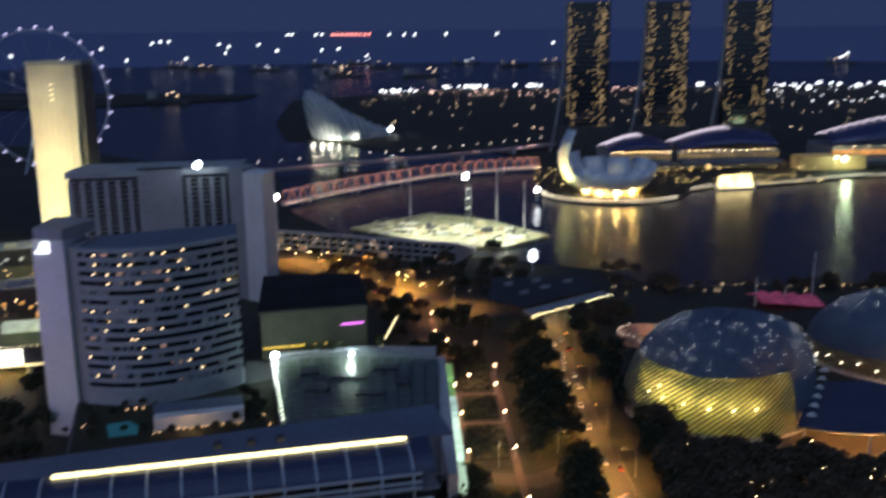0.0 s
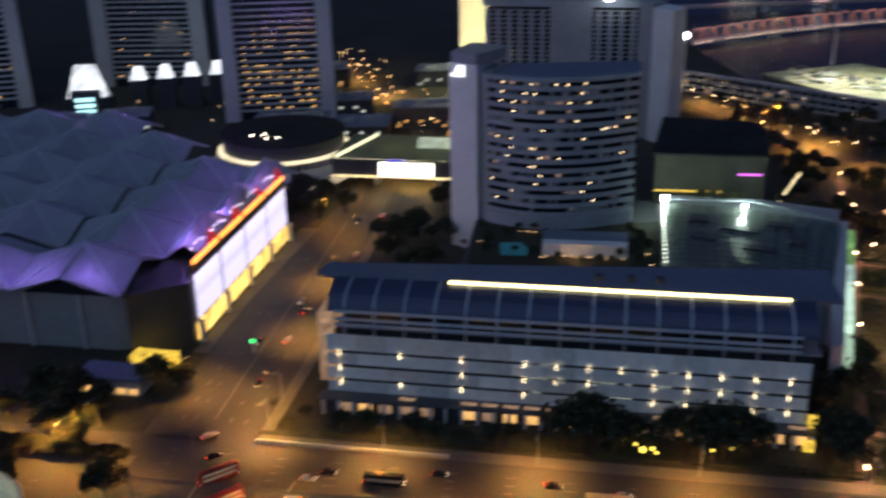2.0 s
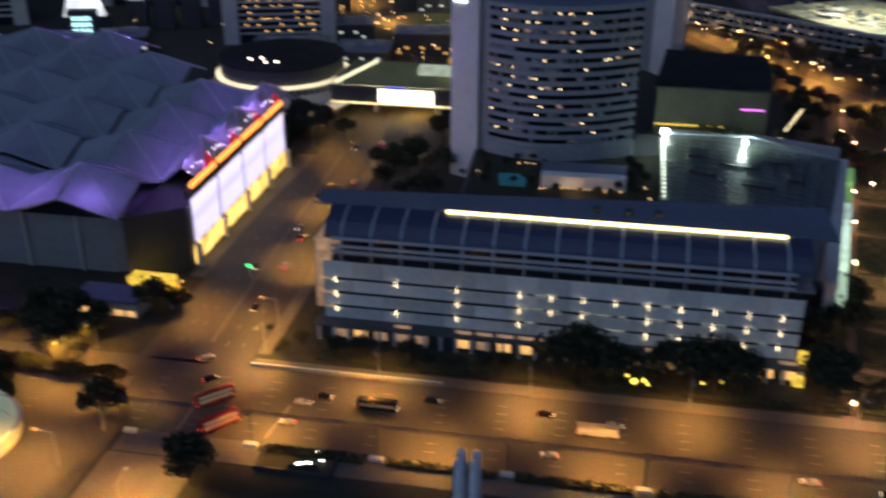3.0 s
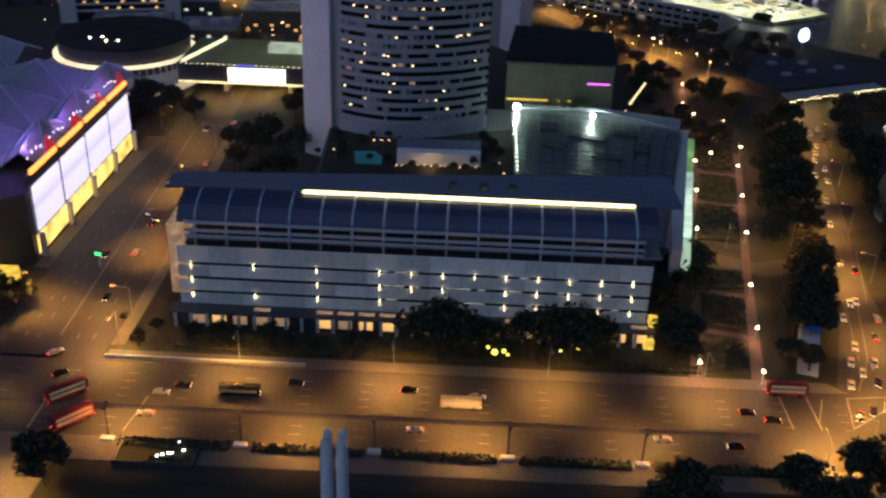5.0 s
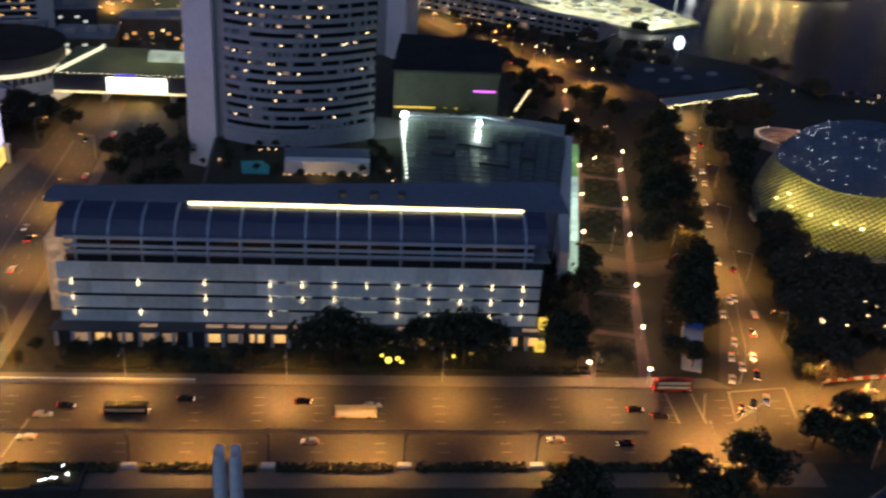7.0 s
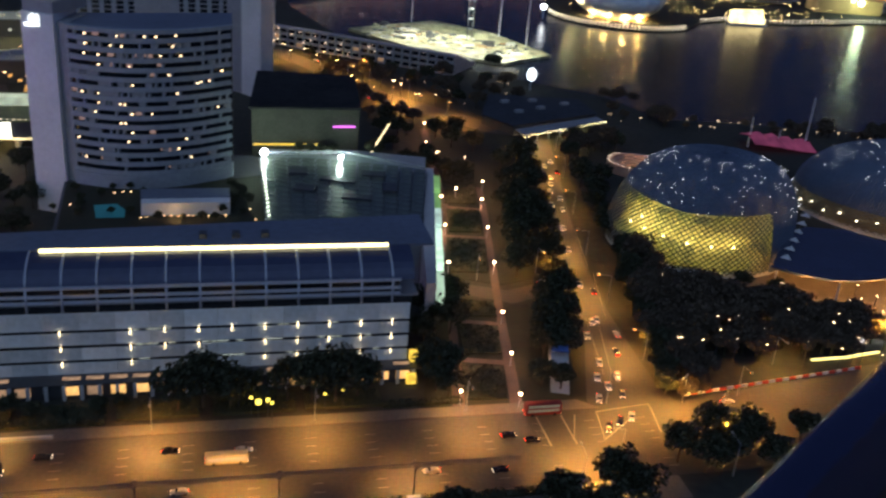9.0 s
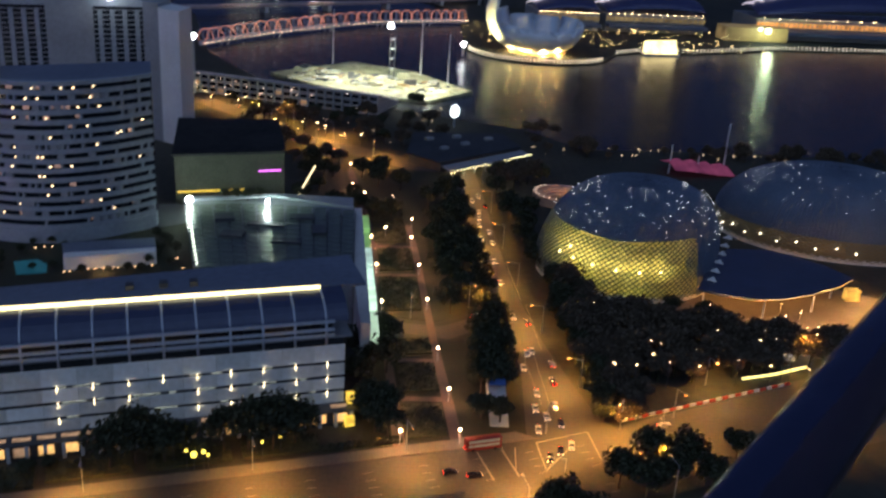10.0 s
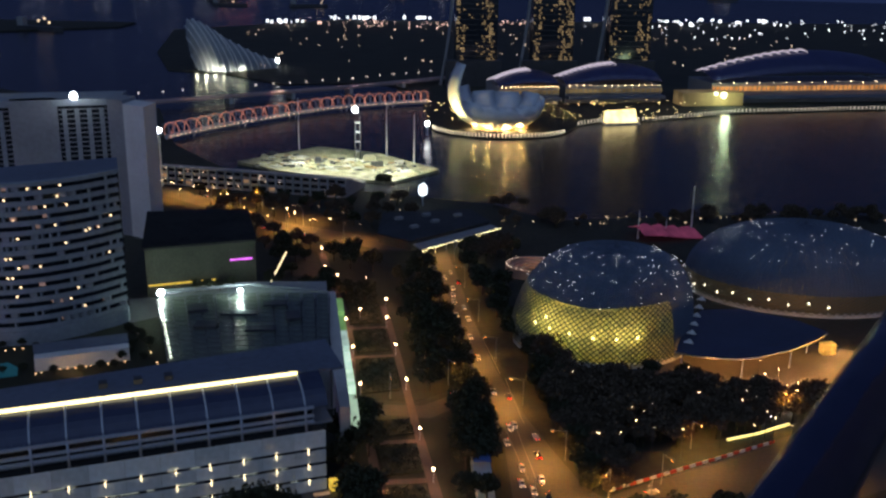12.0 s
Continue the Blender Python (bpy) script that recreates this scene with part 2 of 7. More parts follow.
# ---- office block with barrel roof ----
def office_block():
    r = thing("office_block", *g2w(0, 0), 0, GRID, "long glass office block with blue barrel roof and lit strip", "building")
    bm = bmesh.new()
    box(bm, -86.5, 60.8, 267, 288, 0, 26)
    part("core", bm, M_GLASS, r, "dark glass walls")
    bm = bmesh.new()
    box(bm, -88, 64, 268.5, 289, 26, 26.6)
    part("terrace", bm, M_GREY, r)
    bands = [(5.2, 9.0), (10.0, 13.9), (15.0, 19.0), (20.0, 25.6)]
    xs = [-86.5 + 9.82 * i for i in range(16)]
    us = [-82.3 + 9.82 * i for i in range(15)]
    for k, (z0, z1) in enumerate(bands):
        bm = bmesh.new()
        box(bm, 0.03, 9.79, -1.5, -1.2, 0, z1 - z0)
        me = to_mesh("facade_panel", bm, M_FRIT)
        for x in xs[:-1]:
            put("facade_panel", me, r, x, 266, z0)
    led = cube_mesh("ledge", 147, 0.5, 0.25, M_DARK)
    for z in (9.4, 14.4, 19.4):
        put("ledge", led, r, -12.9, 265.6, z)
    up = cube_mesh("wall_light", 0.13, 0.2, 2.1, emit("wall_light", (1.0, 0.76, 0.44), 7.5))
    lit = ((7.0, (0, 2, 4, 6, 8, 10, 11, 12, 13, 14)), (12.2, (0, 4, 6, 7, 8, 10, 11, 12, 13, 14)), (17.4, (0, 2, 4, 6, 7, 8, 9, 10, 11, 12, 13, 14)))
    for z, row in lit:
        for i in row:
            put("wall_light", up, r, us[i], 263.85, z + 0.9)
    lg = cube_mesh("ledge_light", 2.2, 0.2, 0.14, emit("ledge_light", (0.85, 0.95, 0.85), 0.45))
    for _ in range(34):
        put("ledge_light", lg, r, rng.uniform(-25, 55), 265.2, rng.choice((9.2, 14.2, 14.2, 19.2)))
    # ground floor arcade standing forward
    bm = bmesh.new()
    box(bm, -88, 63, 259.5, 267, 0, 4.9)
    part("arcade", bm, M_DARK, r)
    col = cube_mesh("column", 1.0, 1.0, 4.9, M_CONC)
    for i in range(31):
        put("column", col, r, -87 + 149 * i / 30, 258.7)
    bm = bmesh.new()
    box(bm, -89, 64, 258.6, 264.4, 4.9, 5.2)
    part("canopy", bm, M_DARK, r)
    shop = cube_mesh("shop_window", 4.2, 0.3, 2.8, M_WARM)
    dim = cube_mesh("shop_window", 4.2, 0.3, 2.8, M_WARMDIM)
    sky = cube_mesh("roof_light", 5.0, 1.6, 0.3, M_WARMDIM)
    for i in range(22):
        x = -80 + 6.6 * i
        q = rng.random()
        if q < 0.95:
            put("shop_window", shop if q < 0.5 else dim, r, x, 259.1, 1.4)
        if rng.random() < 0.4:
            put("roof_light", sky, r, x, 262, 5.2)
    # roof frame and barrel
    prof = [(265.6, 33.2), (266.2, 34.8), (267.4, 36.3), (269.2, 37.6), (271.6, 38.6), (274.4, 39.3), (277.5, 39.7)]
    def roof_panel(w):
        bm = bmesh.new()
        hi_, lo_ = [[[bm.verts.new((x, y + d, z - d)) for y, z in prof] for x in (-w / 2, w / 2)] for d in (0, 0.35)]
        k = len(prof)
        for i in range(k - 1):
            bm.faces.new((hi_[0][i], hi_[1][i], hi_[1][i + 1], hi_[0][i + 1]))
            bm.faces.new((lo_[0][i + 1], lo_[1][i + 1], lo_[1][i], lo_[0][i]))
            for s in (0, 1):
                bm.faces.new((hi_[s][i], hi_[s][i + 1], lo_[s][i + 1], lo_[s][i]))
        for e in (0, k - 1):
            bm.faces.new((hi_[0][e], hi_[1][e], lo_[1][e], lo_[0][e]))
        bmesh.ops.recalc_face_normals(bm, faces=bm.faces)
        return to_mesh("roof_panel", bm, M_ROOF, False)

    bay = roof_panel(9.5)
    for i in range(14):
        put("roof_panel", bay, r, -80.3 + 135.2 * (i + 0.5) / 14, 0, 0)
    put("roof_panel", roof_panel(5.5), r, -83.3)
    put("roof_panel", roof_panel(6.8), r, 58.5)
    bm = bmesh.new()
    pts = [(0, 264.6, 26), (0, 265.1, 33.2)] + [(0, y - 0.25, z + 0.12) for y, z in prof[1:]]
    sweep(bm, pts, 0.36)
    rib = to_mesh("rib", bm, M_STEEL, True)
    for i in range(15):
        put("rib", rib, r, -80.3 + 135.2 * i / 14)
    bar = cube_mesh("rail_bar", 141, 0.5, 0.95, M_STEEL)
    for z in (28.4, 30.3, 33.0):
        put("rail_bar", bar, r, -13, 265.1, z)
    bm = bmesh.new()
    box(bm, -82, 58, 270, 271, 26.6, 37)
    part("attic_wall", bm, M_GLASS, r)
    bm = bmesh.new()
    prism(bm, [(-92, 277.6), (70, 277.6), (70, 302), (-92, 288)], 39.2, 40.0)
    part("roof_deck", bm, M_ROOFGREY, r, "slate blue flat roof")
    bm = bmesh.new()
    prism(bm, [(-86, 284), (64, 284), (64, 300), (-86, 287)], 0, 39.2)
    part("rear_wall", bm, M_GREY, r)
    bm = bmesh.new()
    box(bm, -48.6, 55, 276.4, 277.3, 39.7, 40.5)
    part("strip_light", bm, M_STRIP, r, "bright warm yellow light strip")
    vent = cube_mesh("roof_vent", 2.4, 3.0, 1.5, M_DARK)
    for x in (-2, 8, 17):
        put("roof_vent", vent, r, x, 285.5, 40)
    bm = bmesh.new()
    box(bm, 61.5, 64, 262, 265, 5.5, 8.5)
    part("lit_sign_box", bm, M_YELLOW, r, "glowing yellow sign box")
    bm = bmesh.new()
    box(bm, 59.5, 62.5, 256, 258, 1, 4)
    part("lit_sign_box", bm, M_YELLOW, r, "glowing yellow sign box")
    bm = bmesh.new()
    box(bm, -89.5, -84.2, 266, 282, 8, 32)
    part("stair_tower", bm, M_WARMDIM, r, "warmly lit glazed stair end")


office_block()


# ---- hotel with curved balcony front ----
def hotel_curve(n):
    c = [(-147, 375.5), (-136, 373.2), (-124, 373.4), (-112, 377.5), (-99, 386.0), (-87.5, 398)]
    out = []
    for i in range(n + 1):
        f = i / n * (len(c) - 1)
        k = min(int(f), len(c) - 2)
        t = f - k
        p0, p1, p2, p3 = c[max(k - 1, 0)], c[k], c[k + 1], c[min(k + 2, len(c) - 1)]
        out.append(tuple(0.5 * (2 * p1[j] + (p2[j] - p0[j]) * t + (2 * p0[j] - 5 * p1[j] + 4 * p2[j] - p3[j]) * t * t + (3 * p1[j] - p0[j] - 3 * p2[j] + p3[j]) * t ** 3) for j in (0, 1)))
    return out


def hotel():
    r = thing("hotel_tower", 0, 0, 0, 0, "pale concrete hotel with curved balcony front, few lit rooms", "building")
    cv = hotel_curve(24)
    bm = bmesh.new()
    prism(bm, [(x, y + 2.4) for x, y in cv] + [(-93, 426), (-150, 400)], 0, 79.5)
    part("core", bm, M_GLASS, r, "dark recessed room fronts")
    nf = 15
    for k in range(nf):
        z = 21 + k * 3.88
        bm = bmesh.new()
        prism(bm, cv + [(x, y + 2.5) for x, y in cv[::-1]], 0, 0.22)
        inner = [(x + 0.02, y + 0.18) for x, y in cv]
        prism(bm, cv + inner[::-1], 0.22, 2.05)
        put("balcony", to_mesh("balcony", bm, M_HOTEL), r, 0, 0, z)
    bm = bmesh.new()
    prism(bm, [(x, y - 0.15) for x, y in cv] + [(x, y + 3) for x, y in cv[::-1]], 0, 1.6)
    put("parapet", to_mesh("parapet", bm, M_HOTEL), r, 0, 0, 79)
    bm = bmesh.new()
    prism(bm, [(x, y + 3) for x, y in cv] + [(-93, 426), (-150, 400)], 79.5, 80.1)
    part("roof", bm, M_ROOFGREY, r)
    bm = bmesh.new()
    prism(bm, [(x, y - 0.3) for x, y in cv] + [(x, y + 3) for x, y in cv[::-1]], 12, 20.9)
    part("skirt", bm, M_HOTEL, r)
    for nm, poly, z1 in (("pillar", [(-165.5, 380), (-151.5, 376.5), (-151, 400), (-165, 404)], 83.5), ("end_wall", [(-151.4, 379), (-146.5, 377), (-146, 398), (-151, 399)], 80.5)):
        bm = bmesh.new()
        prism(bm, poly, 0, z1)
        part(nm, bm, M_WHITE if nm == "pillar" else M_GREY, r, "tall windowless pale wall")
    bm = bmesh.new()
    prism(bm, [(-165, 381), (-152, 377.5), (-146, 398), (-150, 402), (-165, 404)], 83.5, 88)
    part("plant_room", bm, M_GREY, r)
    bm = bmesh.new()
    box(bm, -163.6, -155.5, 378.0, 378.4, 78.2, 79.4)
    for i in range(5):
        box(bm, -161.5 + i * 0.9, -160.9 + i * 0.9, 378.0, 378.4, 80.0, 82.2 + (i % 2) * 0.8)
    part("roof_sign", bm, emit("sign_white", (0.9, 0.95, 1.0), 2.5), r, "white glowing sign shapes")
    scr = cube_mesh("privacy_screen", 0.8, 1.9, 1.7, M_HOTEL)
    scr2 = cube_mesh("privacy_screen", 2.7, 1.9, 1.7, M_GREY)
    for k in range(nf):
        for f in range(1, 24):
            x, y = cv[f]
            if rng.random() < 0.36:
                put("privacy_screen", scr2 if rng.random() < 0.35 else scr, r, x, y + 1.3, 21 + k * 3.88 + 2.05)
    room = cube_mesh("lit_room", 0.8, 0.3, 0.7, emit("lit_room", (1.0, 0.72, 0.42), 2.4))
    dimr = cube_mesh("lit_room", 2.4, 0.3, 1.4, emit("dim_room_pink", (1.0, 0.62, 0.5), 0.16))
    for _ in range(74):
        f, k = rng.randrange(1, 23), int(nf * (1 - rng.random() ** 1.25 * 0.95))
        k = min(k, nf - 1)
        x, y = cv[f]
        put("lit_room", room if rng.random() < 0.7 else dimr, r, x + rng.choice((-0.9, 0.9)), y + 0.7, 21 + k * 3.88 + 2.3)


hotel()


def rear_hotel():
    r = thing("rear_hotel", 0, 0, 0, 0, "pale hotel with slab ends beyond the balcony hotel", "building")
    bm = bmesh.new()
    prism(bm, [(-230, 592), (-133, 612), (-133, 640), (-230, 625)], 0, 78)
    part("body", bm, M_GLASS, r)
    col = cube_mesh("fin", 2.6, 1.8, 74, M_HOTEL)
    for i in range(15):
        if i in (6, 7, 8):
            continue
        t = i / 14
        put("fin", col, r, -230 + 97 * t, 591.5 + 20 * t, 0, 11.6)
    fl = cube_mesh("floor_band", 97, 0.7, 0.6, M_GREY)
    for k in range(19):
        put("floor_band", fl, r, -181.5, 601.2, 22 + k * 2.85, 11.6)
    bm = bmesh.new()
    prism(bm, [(-190, 597), (-164, 602.5), (-166, 612), (-192, 606)], 0, 80)
    part("recess_tower", bm, M_GREY, r, "plain grey lift tower between the wings")
    bm = bmesh.new()
    prism(bm, [(-232, 589), (-131, 609), (-131, 642), (-232, 627)], 76, 80)
    part("roof", bm, M_HOTEL, r)
    bm = bmesh.new()
    prism(bm, [(-122, 584), (-108, 572), (-104, 590), (-118, 602)], 0, 80)
    part("slab_wall", bm, M_WHITE, r, "tall blank pale end wall")
    bm = bmesh.new()
    prism(bm, [(-132, 590), (-122, 584), (-118, 602), (-130, 612)], 0, 82)
    part("slab_wall", bm, M_GREY, r)
    bm = bmesh.new()
    ball(bm, (-152, 596, 83), 2.3)
    part("floodlight", bm, M_LAMPW, r, "glaring white roof floodlight")


rear_hotel()


# ---- convention centre with folded roof ----
M_TENT = mat("folded_roof", (0.25, 0.28, 0.34), 0.6, scale=0.2, vary=0.2, fine=1)


def convention_centre():
    r = thing("convention_centre", *g2w(0, 0), 0, GRID, "convention hall with folded purple-lit roof and bright screens", "building")
    u1, v0, v1 = -146, 300, 405
    bm = bmesh.new()
    prism(bm, [(-400, 290), (-174, 290), (-147, 300), (-147, 404), (-172, 440), (-400, 470)], 0, 23)
    part("hall", bm, M_GREY, r, "grey glazed hall walls")
    bm = bmesh.new()
    prism(bm, [(-165, 284), (-147.2, 297), (-147.2, 404), (-165, 404)], 0, 25)
    part("corner_block", bm, M_DARK, r)
    # folded roof, a field of eight-sided tents with gabled edges
    dv = 36.0
    for i in range(7):
        du = 18.0 if i == 0 else 42.0
        ua = -147.0 if i == 0 else -165.0 - (i - 1) * 42.0
        for j in range(6):
            va = 281 + j * dv
            if va > 400 + i * 22 or (i == 0 and j == 0):
                continue
            bm = bmesh.new()
            zc = 25.5 + (1.5 if i > 1 and j > 0 else 0)
            c = [bm.verts.new(p) for p in ((ua - du, va, zc), (ua, va, zc), (ua, va + dv, zc), (ua - du, va + dv, zc))]
            m4 = [bm.verts.new(p) for p in ((ua - du / 2, va - 1.5, zc + 7.0), (ua + 0.5, va + dv / 2, zc + 7.0), (ua - du / 2, va + dv - 1.5, zc + 7.0), (ua - du + 0.5, va + dv / 2, zc + 7.0))]
            top = bm.verts.new((ua - du / 2, va + dv / 2, zc + 13.0))
            ring = [c[0], m4[0], c[1], m4[1], c[2], m4[2], c[3], m4[3]]
            for q in range(8):
                bm.faces.new((ring[q], ring[(q + 1) % 8], top))
            ob = part("roof_tent", bm, M_TENT, r)
            ob.modifiers.new("thick", "SOLIDIFY").thickness = 0.4
            bm = bmesh.new()
            tp = (ua - du / 2, va + dv / 2, zc + 13.2)
            for q in range(0, 8, 2):
                p = ((ua - du, va, zc), (ua, va, zc), (ua, va + dv, zc), (ua - du, va + dv, zc))[q // 2]
                tube(bm, tp, (p[0], p[1], p[2] + 0.3), 0.28, n=4)
            part("roof_cable", bm, M_STEEL, r)
    for u, v, e in ((-175, 284, 5000), (-200, 284, 6000), (-222, 284, 6000), (-245, 284, 6000), (-268, 284, 6000), (-290, 284, 6000), (-156, 318, 11000), (-156, 352, 11000), (-156, 388, 11000), (-158, 424, 11000), (-190, 452, 9000), (-225, 470, 11000), (-262, 482, 11000), (-300, 490, 11000), (-340, 496, 11000)):
        li = bpy.data.lights.new("violet_lamp", "POINT")
        li.energy, li.color, li.shadow_soft_size = e * 0.56, (0.42, 0.22, 1.0), 0.6
        x, y = g2w(u, v)
        new("violet_lamp", li).matrix_world = pose(x, y, 36.5)
    # side facing the boulevard: screens, red line, orange line
    led_m = cube_mesh("led_screen", 0.7, 2.38, 16.5, M_LED)
    for k in range(4):
        a = v0 + 1 + k * 25.8
        for j in range(9):
            put("led_screen", led_m, r, -146.5, a + 1.9 + j * 2.55, 9.5)
        bm = bmesh.new()
        box(bm, -146.6, -145.6, a, a + 22.5, 30.8, 32.4)
        part("orange_line", bm, M_ORANGE, r)
    bm = bmesh.new()
    box(bm, -147.5, -146.4, v0 - 2, 404, 27.2, 31)
    part("fascia", bm, M_DARK, r)
    for k in range(4):
        a = v0 + 24.5 + k * 25.8
        bm = bmesh.new()
        vs = [bm.verts.new(p) for p in ((-147.2, a - 3.2, 31), (-147.2, a + 3.2, 31), (-149.5, a, 36.5), (-149.5, a - 3.2, 31), (-149.5, a + 3.2, 31))]
        for f in ((0, 1, 2), (1, 4, 2), (4, 3, 2), (3, 0, 2), (0, 3, 4, 1)):
            bm.faces.new([vs[q_] for q_ in f])
        part("red_gable", bm, emit("red_gable", (0.8, 0.03, 0.06), 0.35, 0.4, 0.3) if k == 0 else bpy.data.materials["red_gable"], r, "red-lit gable between the roof tents")
    spk = cube_mesh("edge_marker_light", 0.18, 0.18, 0.9, emit("edge_marker", (0.95, 0.9, 1.0), 5))
    for k in range(26):
        if k % 5:
            put("edge_marker_light", spk, r, -148.5, v0 + 2 + k * 3.9, 33 + 2.2 * abs(math.sin(k * 0.65)))
    col = cube_mesh("column", 1.6, 1.6, 9, M_CONC)
    for k in range(5):
        put("column", col, r, -145.2, v0 + 0.5 + k * 25.5, 0)
    bm = bmesh.new()
    box(bm, -147.1, -146.6, v0, 402, 1.0, 8)
    part("lobby_glass", bm, emit("lobby_glow", (1.0, 0.62, 0.15), 1.5, 0.6, 0.15), r, "yellow glowing lobby front")
    # front bays: mullions and dark gable infill
    mul = cube_mesh("mullion", 0.8, 0.8, 24, M_CONC)
    sill = cube_mesh("sill_band", 41, 0.6, 0.9, M_CONC)
    for i in range(5):
        ua = -165 - i * 42
        put("mullion", mul, r, ua, 289.2, 0)
        put("mullion", mul, r, ua - 21, 289.2, 0)
        put("sill_band", sill, r, ua - 21, 289.4, 22.6)
        bm = bmesh.new()
        vs = [bm.verts.new(p) for p in ((ua - 1, 286, 23.4), (ua - 41, 286, 23.4), (ua - 21, 285, 30), (ua - 1, 287, 23.4), (ua - 41, 287, 23.4), (ua - 21, 286.5, 30))]
        for f in ((0, 1, 2), (5, 4, 3), (0, 3, 4, 1), (1, 4, 5, 2), (2, 5, 3, 0)):
            bm.faces.new([vs[k] for k in f])
        part("gable_glass", bm, M_GLASS, r)
    bm = bmesh.new()
    box(bm, -239.5, -238.3, 286.5, 288.6, 1, 22)
    part("red_light_pole", bm, M_RED, r)


convention_centre()


# ---- retail podium ----
M_TEAL = emit("pool_water_lit", (0.05, 0.4, 0.52), 0.07, 0.4, 0.3)
M_GREENROOF = mat("green_grey_roof", (0.085, 0.105, 0.09), 0.3, scale=0.5, vary=0.8, fine=2, per_object=0.1)


def led_post(parent, x, y, z, r=0.35, material=None, name="lamp_globe"):
    bm = bmesh.new()
    ball(bm, (0, 0, 0), r, u=8, v=6)
    return put(name, to_mesh(name, bm, material or M_LAMP, True), parent, x, y, z)


def podium():
    r = thing("retail_podium", 0, 0, 0, 0, "low mall podium with dark roof garden and pool", "building")
    bm = bmesh.new()
    prism(bm, [(-138, 326), (-62, 345), (-62, 417), (-84, 428), (-166, 412), (-152, 376)], 0, 15)
    part("body", bm, M_DARK, r)
    bm = bmesh.new()
    prism(bm, [(-137, 328), (-63, 346), (-63, 400), (-76, 402), (-112, 378), (-130, 373), (-151, 376)], 15, 15.3)
    part("planting_bed", bm, M_GRASS, r, "dark planted roof garden bed")
    bm = bmesh.new()
    prism(bm, [(-127, 341), (-117, 343.5), (-119, 351), (-124, 356), (-132, 353)], 15, 15.5)
    part("pool", bm, M_TEAL, r, "teal lit swimming pool")
    bm = bmesh.new()
    prism(bm, [(-111.5, 346.6), (-79, 355.3), (-80, 360), (-112.5, 351)], 15, 20.5)
    part("pool_pavilion", bm, M_WHITE, r, "white flat pavilion")
    bm = bmesh.new()
    prism(bm, [(-112.5, 351), (-80, 360), (-82.3, 369), (-115.7, 360)], 15, 21.0)
    part("pavilion_roof", bm, M_ROOFGREY, r)
    gl = bmesh.new()
    ball(gl, (0, 0, 0), 0.26, u=8, v=6)
    gm = to_mesh("deck_lamp", gl, emit("deck_lamp", (1.0, 0.6, 0.3), 3.5), True)
    for i in range(12):
        put("deck_lamp", gm, r, -111 + i * 2.8 + rng.uniform(-0.8, 0.8), 343.5 + i * 0.75 + rng.uniform(-0.6, 0.6), 16.2)
    li = bpy.data.lights.new("deck_glow", "POINT")
    li.energy, li.color, li.shadow_soft_size = 700, (1.0, 0.55, 0.25), 0.5
    new("deck_glow", li).matrix_world = pose(-96, 344, 18)
    for x, y in ((-128, 366), (-125, 367.5), (-122, 368), (-140, 350), (-136, 345), (-72, 360), (-68, 350)):
        put("deck_lamp", gm, r, x, y, 16.2)


podium()


